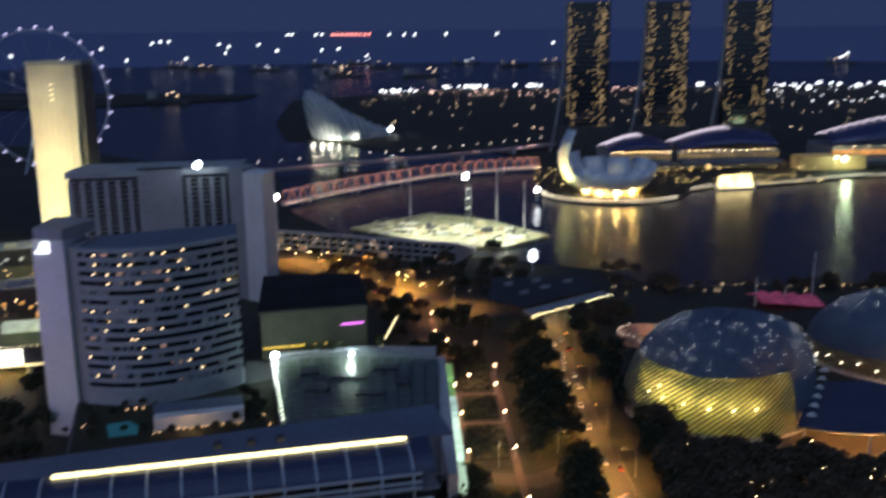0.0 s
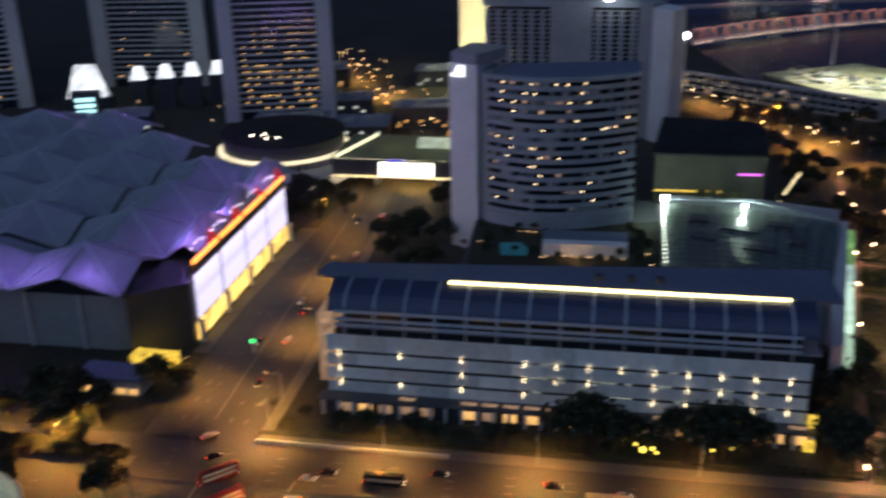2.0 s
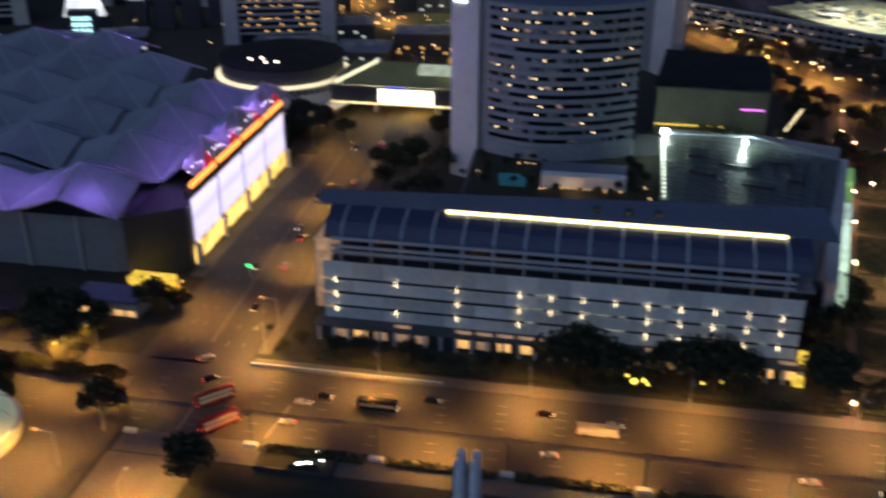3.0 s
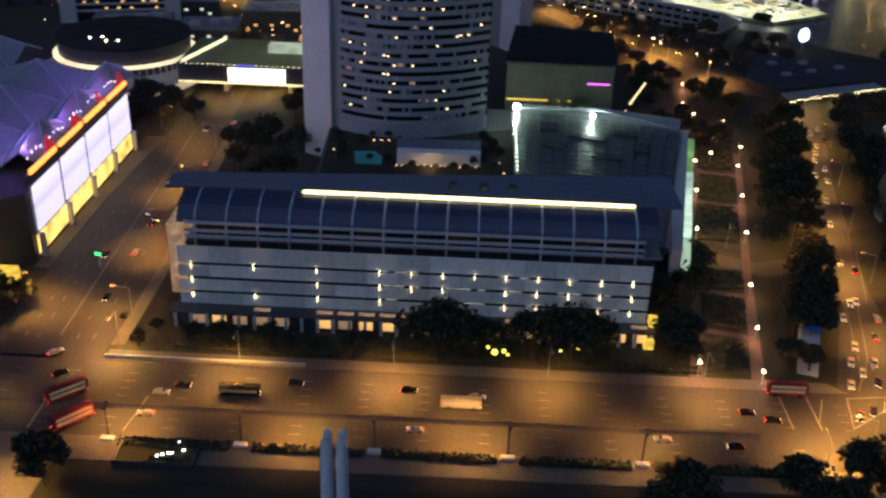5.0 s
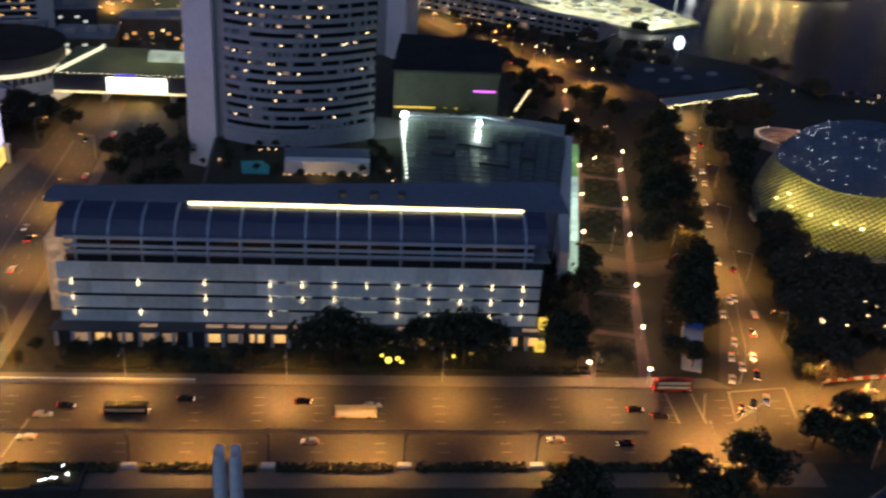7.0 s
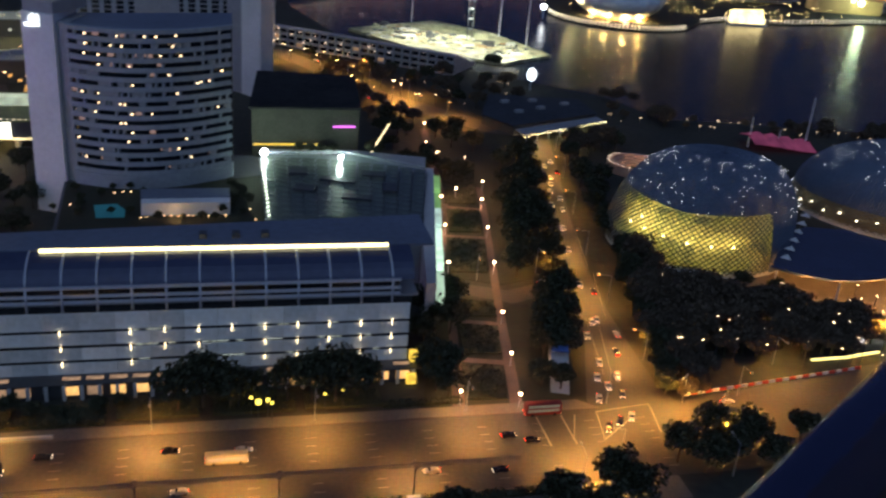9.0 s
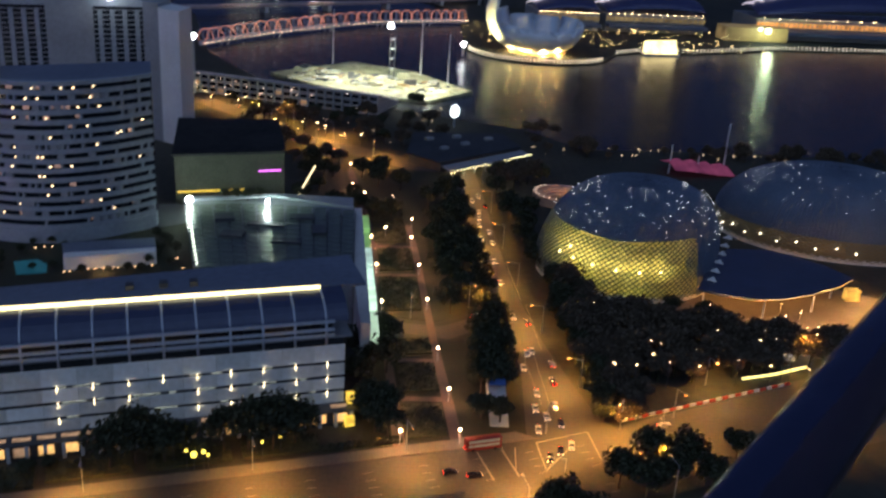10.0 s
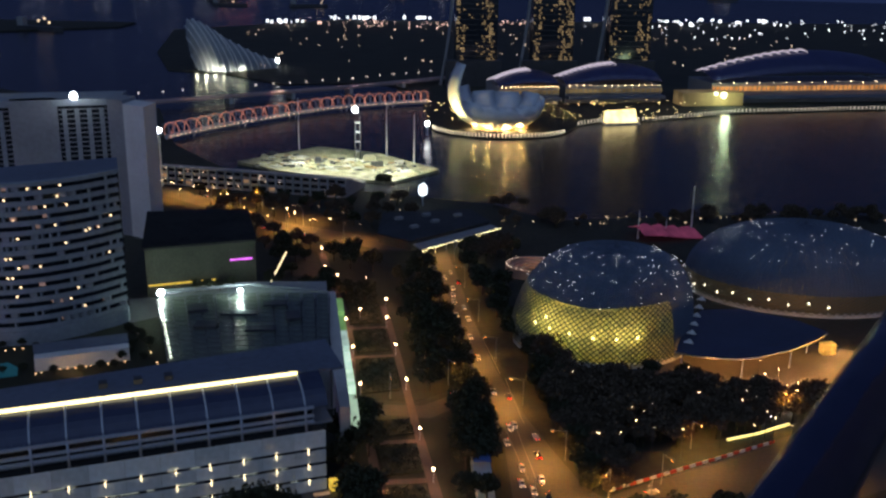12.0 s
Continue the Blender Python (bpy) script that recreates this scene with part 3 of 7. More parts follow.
def glass_roof_hall():
    r = thing("glass_roof_hall", 0, 0, 0, 0, "low hall with greenish glass roof and lit edges", "building")
    bm = bmesh.new()
    prism(bm, [(-62, 340), (-2.6, 338), (-4.5, 432), (-40, 434), (-80, 425)], 0, 19.5)
    part("body", bm, M_GREY, r)
    # bowed glazed roof in panes
    pane = cube_mesh("roof_pane", 5.0, 4.8, 0.25, M_GREENROOF)
    q = random.Random(77)
    for i in range(12):
        for j in range(14):
            y = 342 + j * 5.1
            x0 = -62 - (y - 340) * 0.23
            x = x0 + (i + 0.5) * ((-3 - x0) / 12)
            z = 20.4 + 1.6 * math.sin(math.pi * (i + 0.5) / 12)
            put("roof_pane", pane, r, x, y, z).matrix_basis = pose(x, y, z, q.gauss(0, 1.2), q.gauss(0, 1.2), 0)
    for i in range(13):
        bm = bmesh.new()
        y0, y1 = 341, 411
        xa, xb = -62 + 59 * i / 12, -78.3 + 75.3 * i / 12
        tube(bm, (xa, y0, 20.7 + 1.6 * math.sin(math.pi * i / 12)), (xb, y1, 20.7 + 1.6 * math.sin(math.pi * i / 12)), 0.16, n=5)
        part("roof_rib", bm, M_DARK, r)
    for x, y, w, d in ((-52, 372, 9, 6), (-30, 366, 12, 5), (-40, 384, 15, 4), (-18, 380, 6, 9), (-58, 392, 8, 8), (-26, 395, 10, 5)):
        bm = bmesh.new()
        box(bm, -w / 2, w / 2, -d / 2, d / 2, 0, 2.2)
        put("roof_vent", to_mesh("roof_vent", bm, M_DARK), r, x, y, 20.8, q.uniform(-12, 12))
    bm = bmesh.new()
    tube(bm, (-79, 415, 21), (-40, 417, 24), 0.7)
    tube(bm, (-40, 417, 24), (-4, 413, 21), 0.7)
    part("edge_beam", bm, M_GREY, r)
    strip = cube_mesh("edge_light", 0.6, 0.9, 0.6, emit("edge_light", (0.9, 1.0, 0.85), 2.2))
    for i in range(16):
        put("edge_light", strip, r, -61.5 - i * 0.95, 343 + i * 4.2, 21)
    for x, y, s in ((-76, 411, 1.6), (-42, 412, 1.1)):
        bm = bmesh.new()
        ball(bm, (0, 0, 0), s)
        put("floodlight", to_mesh("floodlight", bm, M_LAMPW, True), r, x, y, 23, 0, "white floodlight")
        li = bpy.data.lights.new("hall_flood", "POINT")
        li.energy, li.color, li.shadow_soft_size = 7500, (0.75, 1.0, 0.86), 1.2
        lo = new("hall_flood", li)
        lo.matrix_world = pose(x, y - 3, 27)
    bm = bmesh.new()
    prism(bm, [(-2.2, 338), (0.5, 300), (4, 300), (-0.4, 419), (-3.9, 419)], 0, 19)
    part("side_gallery", bm, M_CONC, r)
    for k in range(6):
        bm = bmesh.new()
        t0, t1 = k / 6 + 0.01, (k + 1) / 6 - 0.01
        xa, xb = 4.1 - 4.4 * t0, 4.1 - 4.4 * t1
        prism(bm, [(xa, 300 + 119 * t0), (xa + 3.0, 300 + 119 * t0), (xb + 3.0, 300 + 119 * t1), (xb, 300 + 119 * t1)], 5, 15 + (k % 2))
        part("lit_bay", bm, emit("lit_bay", (0.72, 1.0, 0.72 + 0.05 * k) if k < 4 else (0.45, 0.9, 0.3), (0.35, 0.9, 0.75, 0.5, 0.25, 0.3)[k], 0.5, 0.1), r, "pale green glowing gallery bay")


glass_roof_hall()


def cinema_block():
    r = thing("mall_block", 0, 0, 0, 0, "plain olive mall block with dark roof and neon line", "building")
    bm = bmesh.new()
    prism(bm, [(-85, 428), (-37, 440), (-46, 496), (-94, 492)], 0, 37.6)
    part("body", bm, mat("olive_render", (0.058, 0.06, 0.046), 0.9, vary=0.4), r)
    bm = bmesh.new()
    prism(bm, [(-86, 427), (-36, 439), (-45, 497), (-95, 493)], 37.6, 38.6)
    part("roof", bm, M_BITUMEN, r)
    bm = bmesh.new()
    prism(bm, [(-48.5, 436.2), (-38.5, 438.7), (-38.6, 439.2), (-48.6, 436.7)], 29, 29.7)
    part("neon_line", bm, emit("magenta_neon", (0.8, 0.15, 0.9), 1.6), r, "magenta neon line")
    bm = bmesh.new()
    prism(bm, [(-84, 427.2), (-55, 434.4), (-55.2, 435), (-84.2, 427.8)], 20.3, 21.0)
    part("light_line", bm, M_YELLOW, r)
    bm = bmesh.new()
    tube(bm, (-31, 432, 18), (-24, 462, 25), 0.45)
    part("lit_mast", bm, emit("mast_glow", (1.0, 0.8, 0.45), 1.6), r, "slanted glowing mast")


cinema_block()


# ---- performing arts domes ----
M_SHADE = mat("aluminium_shades", (0.1, 0.135, 0.21), 0.65, 0.15, scale=0.3, vary=0.25)
M_LATTICE = mat("dome_lattice", (0.2, 0.2, 0.16), 0.5, 0.4)
M_GLOW = mat("foyer_screens", (0.5, 0.42, 0.2), 0.5, scale=0.3, vary=0.4, fine=2, bump=0)  # woven screens behind the glass, lit from within
_n, _l = M_GLOW.node_tree.nodes, M_GLOW.node_tree.links
_tr, _mx = _n.new("ShaderNodeBsdfTranslucent"), _n.new("ShaderNodeMixShader")
_tr.inputs["Color"].default_value = (0.74, 0.72, 0.42, 1)
_mx.inputs["Fac"].default_value = 0.65
_l.new(_n["Principled BSDF"].outputs[0], _mx.inputs[1])
_l.new(_tr.outputs[0], _mx.inputs[2])
_l.new(_mx.outputs[0], _n["Material Output"].inputs["Surface"])
M_DIMGLOW = emit("dome_dim_glow", (0.5, 0.42, 0.25), 0.012, 0.6, 0.06)
M_STAR = emit("star_light", (0.9, 0.95, 1.0), 5)


def dome(cx, cy, a, b, h, rz, label, glow, cap, n_star, seed, star_z=0, ex=0.8, lean=0.0):
    r = thing("theatre_dome", cx, cy, 0, rz, label, "building", "theatre domes")
    q = random.Random(seed)

    def at(la, lo, k=1.0):
        la, lo = radians(la), radians(lo)
        c = abs(math.cos(la)) ** ex
        return Vector((a * c * math.cos(lo) * k + lean * max(0, math.sin(la)), b * c * math.sin(lo) * k, h * 0.2 + h * 0.8 * math.sin(la) * k))

    bm = bmesh.new()
    grid = [[bm.verts.new(at(la, lo, 0.965)) for lo in range(0, 360, 8)] for la in range(-14, 90, 8)]
    for i in range(len(grid) - 1):
        for j in range(45):
            bm.faces.new((grid[i][j], grid[i][(j + 1) % 45], grid[i + 1][(j + 1) % 45], grid[i + 1][j]))
    bm.faces.new(grid[-1])
    part("glazing", bm, glow, r, "glowing inner glass skin", True)
    bars, shades = bmesh.new(), bmesh.new()
    low = [next((la / 4 for la in range(-56, 340) if cap(at(la / 4, lo))), 85) for lo in range(0, 360, 2)]
    rows = 44

    def cap_at(k, j):
        la = low[j % 180]
        return at(la + (90 - la) * k / rows, 2 * j)

    for k in range(rows):
        for j in range(180):
            p0, p1, p2, p3 = cap_at(k, j), cap_at(k, j + 1), cap_at(k + 1, j + 1), cap_at(k + 1, j)
            mid = (p0 + p2) / 2
            nrm = Vector((mid.x / a ** 2, mid.y / b ** 2, (mid.z - h * 0.2) / (h * 0.8) ** 2)).normalized()
            tip = (p2 + p3) / 2 * 0.55 + mid * 0.45 + nrm * 0.35
            v = [shades.verts.new(p) for p in (p0, p1, p2, p3, tip)]
            for f in ((0, 1, 4), (1, 2, 4), (2, 3, 4), (3, 0, 4)):
                shades.faces.new([v[i] for i in f])
    st = 4
    for la in range(-12, 72, st):
        for lo in range(0, 360, st):
            p0, p1, p2, p3 = at(la, lo), at(la, lo + st), at(la + st, lo + st), at(la + st, lo)
            if not cap((p0 + p2) / 2):
                for e0, e1 in ((p0, p2), (p1, p3)):
                    tube(bars, e0, e1, 0.3, n=4)
    part("shade_cap", shades, M_SHADE, r, "blue-grey pointed metal shades")
    part("lattice", bars, M_LATTICE, r, "diagonal metal lattice")
    bm = bmesh.new()
    bmesh.ops.create_icosphere(bm, subdivisions=1, radius=0.125)
    star = to_mesh("star_light", bm, M_STAR)
    k = 0
    while k < n_star:
        la, lo = q.uniform(8, 78), q.uniform(165, 375)
        p = at(la, lo, 1.03)
        if cap(p) and p.z > star_z:
            put("star_light", star, r, *p)
            k += 1
    ring = bmesh.new()
    prism(ring, [(a * 0.99 * math.cos(radians(t)), b * 0.99 * math.sin(radians(t))) for t in range(0, 360, 10)], 0, 2.2)
    part("plinth", ring, M_CONC, r)
    return r, at


def concert_cap(p):
    return p.z > 25.5 + 0.07 * abs(p.x + 9) - max(0, p.x - 25) ** 2 * 1.2


d1, at1 = dome(117.5, 398, 39.5, 33, 44, -10, "spiky glazed concert dome glowing yellow below", M_GLOW, concert_cap, 150, 5, 24, 0.6, 5.0)
bm = bmesh.new()
ball(bm, (0, 0, 0), 0.42, u=8, v=6)
inner = to_mesh("inner_lamp", bm, emit("inner_lamp", (1.0, 0.85, 0.4), 9), True)
for k, (lo, la) in enumerate(((226, 17), (219, 11), (231, 10), (245, 9), (260, 8), (274, 8), (287, 9))):
    put("inner_lamp", inner, d1, *at1(la, lo, 1.01))
    li = bpy.data.lights.new("foyer_lamp", "POINT")
    li.energy, li.color, li.shadow_soft_size = 1250 if k else 600, (1.0, 0.8, 0.24), 1.0
    new("foyer_lamp", li).matrix_world = d1.matrix_basis @ Matrix.Translation(at1(la + 3, lo, 0.87))
d2, at2 = dome(240, 458, 58, 42, 36, -14, "spiky dark theatre dome dotted with small lights", M_DIMGLOW, lambda p: p.z > 11, 95, 9, 24)
bm = bmesh.new()
ball(bm, (0, 0, 0), 0.45, u=8, v=6)
base_lamp = to_mesh("base_lamp", bm, emit("base_lamp", (1.0, 0.9, 0.65), 5), True)
for i in range(11):
    put("base_lamp", base_lamp, d2, *at2(-2 + (i % 2) * 3, 185 + i * 9, 1.03))


def theatre_canopy():
    r = thing("theatre_canopy", 0, 0, 0, 0, "dark blue fan-shaped canopy roof with warm underside", "roof")
    bm = bmesh.new()
    prism(bm, [(138, 357), (148, 351), (160, 348), (172, 349.5), (186, 355), (202, 364), (212, 373), (205, 388), (187, 404), (167, 404), (152, 385)], 10, 11)
    part("roof_sheet", bm, M_ROOF, r)
    # underside emits orange in place of the lamplight that falls on it
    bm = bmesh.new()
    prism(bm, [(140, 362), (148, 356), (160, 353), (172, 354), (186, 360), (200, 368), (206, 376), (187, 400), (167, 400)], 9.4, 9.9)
    part("lit_soffit", bm, emit("soffit_glow", (1.0, 0.45, 0.12), 0.9), r, "soffit with orange lamplight put in as glow")
    tri = bmesh.new()
    v = [tri.verts.new(p) for p in ((0, -2, 0), (0, 2, 0), (3.2, 0, 0.5), (0, -2, -0.5), (0, 2, -0.5), (3.2, 0, 0))]
    for f in ((0, 2, 1), (3, 4, 5), (0, 1, 4, 3), (1, 2, 5, 4), (2, 0, 3, 5)):
        tri.faces.new([v[i] for i in f])
    tm = to_mesh("sail_tip", tri, M_WHITE)
    for i in range(6):
        put("sail_tip", tm, r, 146 + i * 3.6, 364 + i * 7.0, 12 + i * 1.2, 60)
    bm = bmesh.new()
    box(bm, 211, 217, 373, 377, 0, 5)
    part("lit_kiosk", bm, emit("kiosk_glow", (1.0, 0.6, 0.12), 0.5, 0.6, 0.3), r, "yellow lit kiosk")
    for x, y in ((142, 360), (165, 352), (190, 361), (205, 376), (170, 398)):
        bm = bmesh.new()
        tube(bm, (x, y, 0), (x, y, 9.4), 0.4)
        part("post", bm, M_STEEL, r)


theatre_canopy()
for x, y in ((150, 344), (170, 339), (190, 346), (208, 358), (222, 372)):
    li = bpy.data.lights.new("plaza_lamp", "POINT")
    li.energy, li.color, li.shadow_soft_size = 9000, (1.0, 0.45, 0.12), 0.5
    new("plaza_lamp", li).matrix_world = pose(x, y, 6)
slab("pavement_plaza", [(120, 350), (140, 335), (175, 330), (215, 345), (235, 372), (190, 400), (150, 380)], 0, 0.15, M_PAVE, "orange-lit theatre forecourt paving", "pavement")


def pink_tent():
    r = thing("stage_tent", 204, 562, 0, 10, "pink-lit tensile stage roof with masts", "tent")
    # pink stage light on the sails, given to the fabric as emission
    M_PINK_GLOW = emit("pink_lit_fabric", (0.75, 0.14, 0.3), 0.11, 0.6, 0.15)
    bm = bmesh.new()
    nx = 16
    rows = []
    for j in range(7):
        rows.append([bm.verts.new((-20 + 40 * i / nx, -11 + 22 * j / 6, 3 + 5 * (1 - abs(j / 3 - 1)) * (0.5 + 0.5 * abs(math.sin(i * 0.8))) + 2 * math.cos(i / nx * 3.1))) for i in range(nx + 1)])
    for j in range(6):
        for i in range(nx):
            bm.faces.new((rows[j][i], rows[j][i + 1], rows[j + 1][i + 1], rows[j + 1][i]))
    fab = part("fabric", bm, M_PINK_GLOW, r, "fabric sails with pink light put in as glow")
    fab.modifiers.new("thick", "SOLIDIFY").thickness = 0.25
    for x, y, h in ((-19, 0, 18), (20, 4, 30), (0, 0, 11)):
        bm = bmesh.new()
        tube(bm, (x, y, 0), (x + (3 if x > 20 else 0), y, h), 0.5, 0.25)
        part("mast", bm, M_WHITE, r)


pink_tent()


def ring_pavilion():
    r = thing("ring_pavilion", 108, 497, 0, 0, "round open-air amphitheatre with warm dotted rim", "pavilion")
    rosy = mat("rosy_plaster", (0.42, 0.28, 0.22), 0.8)
    for k in range(4):
        bm = bmesh.new()
        n = 40
        a0, a1, z1 = 16 - 2.4 * k, 13.6 - 2.4 * k, 5 - 1.1 * k
        rings = [[bm.verts.new((q_ * math.cos(i * 2 * math.pi / n), q_ * 0.9 * math.sin(i * 2 * math.pi / n), z)) for i in range(n)] for q_, z in ((a0, 0), (a0, z1), (a1, z1), (a1, 0))]
        for j in range(4):
            for i in range(n):
                bm.faces.new((rings[j][i], rings[j][(i + 1) % n], rings[(j + 1) % 4][(i + 1) % n], rings[(j + 1) % 4][i]))
        bmesh.ops.recalc_face_normals(bm, faces=bm.faces)
        part("seating_ring", bm, rosy, r)
    bm = bmesh.new()
    ball(bm, (0, 0, 0), 0.26, u=6, v=5)
    lm = to_mesh("rim_lamp", bm, emit("rim_lamp", (1.0, 0.8, 0.6), 3), True)
    for t in range(120, 290, 14):
        put("rim_lamp", lm, r, 15.4 * math.cos(radians(t)), 13.9 * math.sin(radians(t)), 5.3)
    bm = bmesh.new()
    ball(bm, (8, 3, 5), 1.0)
    part("floodlight", bm, M_LAMP, r, "warm stage floodlight")
    li = bpy.data.lights.new("arena_lamp", "POINT")
    li.energy, li.color, li.shadow_soft_size = 1800, (1.0, 0.5, 0.25), 0.6
    new("arena_lamp", li).matrix_world = pose(112, 496, 7)


ring_pavilion()


# ---- floating stage and grandstand ----
def floating_stage():
    r = thing("floating_stage", 0, 0, -1.5, 0, "floating stage under white floodlights with building works", "stage")
    bm = bmesh.new()
    prism(bm, [(-79, 803), (-40, 762), (4, 735), (46, 722), (84, 764), (40, 832), (-12, 866)], -0.5, 2.2)
    part("deck", bm, mat("stage_deck", (0.3, 0.29, 0.19), 0.7, scale=0.5, vary=0.95, fine=0.8), r)
    q = random.Random(3)
    M_PLY = mat("plywood", (0.3, 0.2, 0.1), 0.7)
    M_SEATING = mat("cream_sheeting", (0.42, 0.4, 0.28), 0.7, vary=0.4)
    for i in range(230):
        t, s = q.random(), q.random()
        x, y = -62 + 128 * t, 786 - 36 * t + (58 - 20 * t) * (s - 0.1)
        bm = bmesh.new()
        w, d, h = q.uniform(2, 13), q.uniform(0.8, 4), q.uniform(0.2, 2.2) if q.random() < 0.97 else q.uniform(3, 6)
        tp = q.uniform(0.3, 1.0)
        v8 = [bm.verts.new((sx * w / 2 * k_, sy * d / 2 * k_, z_)) for z_, k_ in ((0, 1.0), (h, tp)) for sx, sy in ((-1, -1), (1, -1), (1, 1), (-1, 1))]
        for f in ((3, 2, 1, 0), (4, 5, 6, 7), (0, 1, 5, 4), (1, 2, 6, 5), (2, 3, 7, 6), (3, 0, 4, 7)):
            bm.faces.new([v8[i_] for i_ in f])
        put("crate", to_mesh("crate", bm, q.choice((M_SEATING, M_SEATING, M_CONC, M_PLY, M_DARK, M_DARK))), r, x, y, 2.2, q.uniform(-30, 30))
    bm = bmesh.new()
    tube(bm, (0, 0, 0), (0, 0, 41), 0.35, n=5)
    leg = to_mesh("tower_leg", bm, M_DARK)
    floor_me = cube_mesh("tower_platform", 4, 4, 0.6, M_GREY)
    for j in range(5):
        put("tower_platform", floor_me, r, 20, 800, 2.2 + (j + 1) * 8)
    for x in (-2, 2):
        for y in (-2, 2):
            put("tower_leg", leg, r, 20 + x, 800 + y, 2.2)
    bm = bmesh.new()
    ball(bm, (0, 0, 0), 2.6)
    put("tower_light", to_mesh("tower_light", bm, M_LAMPW, True), r, 18, 800, 45, 0, "glaring white floodlight")
    for x, y, h in ((-30, 850, 46), (45, 820, 44), (66, 790, 40)):
        bm = bmesh.new()
        tube(bm, (0, 0, 0), (0, 0, h), 0.5, 0.3, 6)
        put("mast", to_mesh("mast", bm, M_WHITE), r, x, y, 2.2)
    for x, y in ((18, 796), (-20, 800), (50, 765)):
        li = bpy.data.lights.new("stage_flood", "SPOT")
        li.energy, li.color, li.shadow_soft_size = 230000 if x == 18 else 70000, (0.95, 1.0, 0.78), 1.5
        li.spot_size, li.spot_blend = radians(150), 0.5
        new("stage_flood", li).matrix_world = pose(x, y - 16, 42 if x == 18 else 22)


floating_stage()


def grandstand():
    r = thing("grandstand", 0, 0, 0, 0, "long grey stepped grandstand facing the bay", "grandstand")
    ax, ay, bx, by = -128, 725, 8, 672
    M_SEAT = mat("stand_seats", (0.45, 0.4, 0.4), 0.6, scale=0.8, vary=0.4, fine=3)
    L = math.hypot(bx - ax, by - ay)
    nx, ny = -(by - ay) / L, (bx - ax) / L
    for k in range(6):
        bm = bmesh.new()
        o0, o1 = k * 7, k * 7 + 7
        prism(bm, [(ax + nx * o0, ay + ny * o0), (bx + nx * o0, by + ny * o0), (bx + nx * o1, by + ny * o1), (ax + nx * o1, ay + ny * o1)], 0, 14 - 2.1 * k)
        part("seating_tier", bm, M_SEAT, r)
    pier = cube_mesh("pier", 1.2, 1.6, 14, M_HOTEL)
    pane = cube_mesh("window_pane", 5.2, 0.3, 2.2, M_GLASS)
    lit = cube_mesh("window_pane", 5.2, 0.3, 2.2, M_WARMDIM)
    sill = cube_mesh("sill_band", L, 0.9, 0.9, M_HOTEL)
    deg = math.degrees(math.atan2(by - ay, bx - ax))
    for z in (4.6, 9.0, 13.6):
        put("sill_band", sill, r, (ax + bx) / 2 - nx * 0.6, (ay + by) / 2 - ny * 0.6, z, deg)
    for i in range(22):
        t = (i + 0.5) / 22
        x, y = ax + (bx - ax) * t, ay + (by - ay) * t
        for z in (1.6, 6.0, 10.6):
            put("window_pane", lit if rng.random() < 0.07 else pane, r, x - nx * 0.2, y - ny * 0.2, z, deg)
        put("pier", pier, r, ax + (bx - ax) * i / 22 - nx * 0.7, ay + (by - ay) * i / 22 - ny * 0.7, 0, deg)
    bm = bmesh.new()
    ball(bm, (0, 0, 0), 0.32, u=8, v=6)
    sl = to_mesh("stand_lamp", bm, emit("stand_lamp", (1.0, 0.75, 0.6), 4), True)
    for i in range(16):
        t = rng.random()
        put("stand_lamp", sl, r, ax + (bx - ax) * t - nx * 1.6, ay + (by - ay) * t - ny * 1.6, rng.uniform(3, 15))


grandstand()


def glow_sphere():
    r = thing("waterfront_floodlight", 60.5, 650, 0, 0, "glaring white floodlight mast at the waterfront", "floodlight")
    bm = bmesh.new()
    tube(bm, (0, 0, 0), (0, 0, 9), 0.4)
    part("mast", bm, M_STEEL, r)
    bm = bmesh.new()
    bmesh.ops.create_icosphere(bm, subdivisions=3, radius=3.0, matrix=Matrix.Translation((0, 0, 11)) @ Matrix.Diagonal((1, 1, 1.45, 1)))
    for v in bm.verts:
        v.co += Vector(noise.noise_vector(v.co * 0.8)) * 0.9
    part("lamp_head", bm, emit("white_glare", (0.85, 0.95, 1.0), 2.5), r)


glow_sphere()


def lamp_mast(x, y, h, size):
    r = thing("floodlight_mast", x, y, 0, 0, "tall slim mast with a glaring white lamp", "floodlight", "waterfront lamp masts")
    bm = bmesh.new()
    tube(bm, (0, 0, 0), (0, 0, h), 0.8, 0.45, 8)
    part("mast", bm, M_STEEL, r)
    for k in range(3):
        bm = bmesh.new()
        tube(bm, (0, 0, h * (0.3 + 0.25 * k)), (0, 0, h * (0.3 + 0.25 * k) + 0.6), 1.3, n=10)
        part("collar", bm, M_GREY, r)
    bm = bmesh.new()
    ball(bm, (0, 0, h + size * 0.8), size)
    part("lamp_head", bm, M_LAMPW, r)


lamp_mast(-125.6, 717, 40, 2.2)
lamp_mast(90, 925, 9, 2.4)


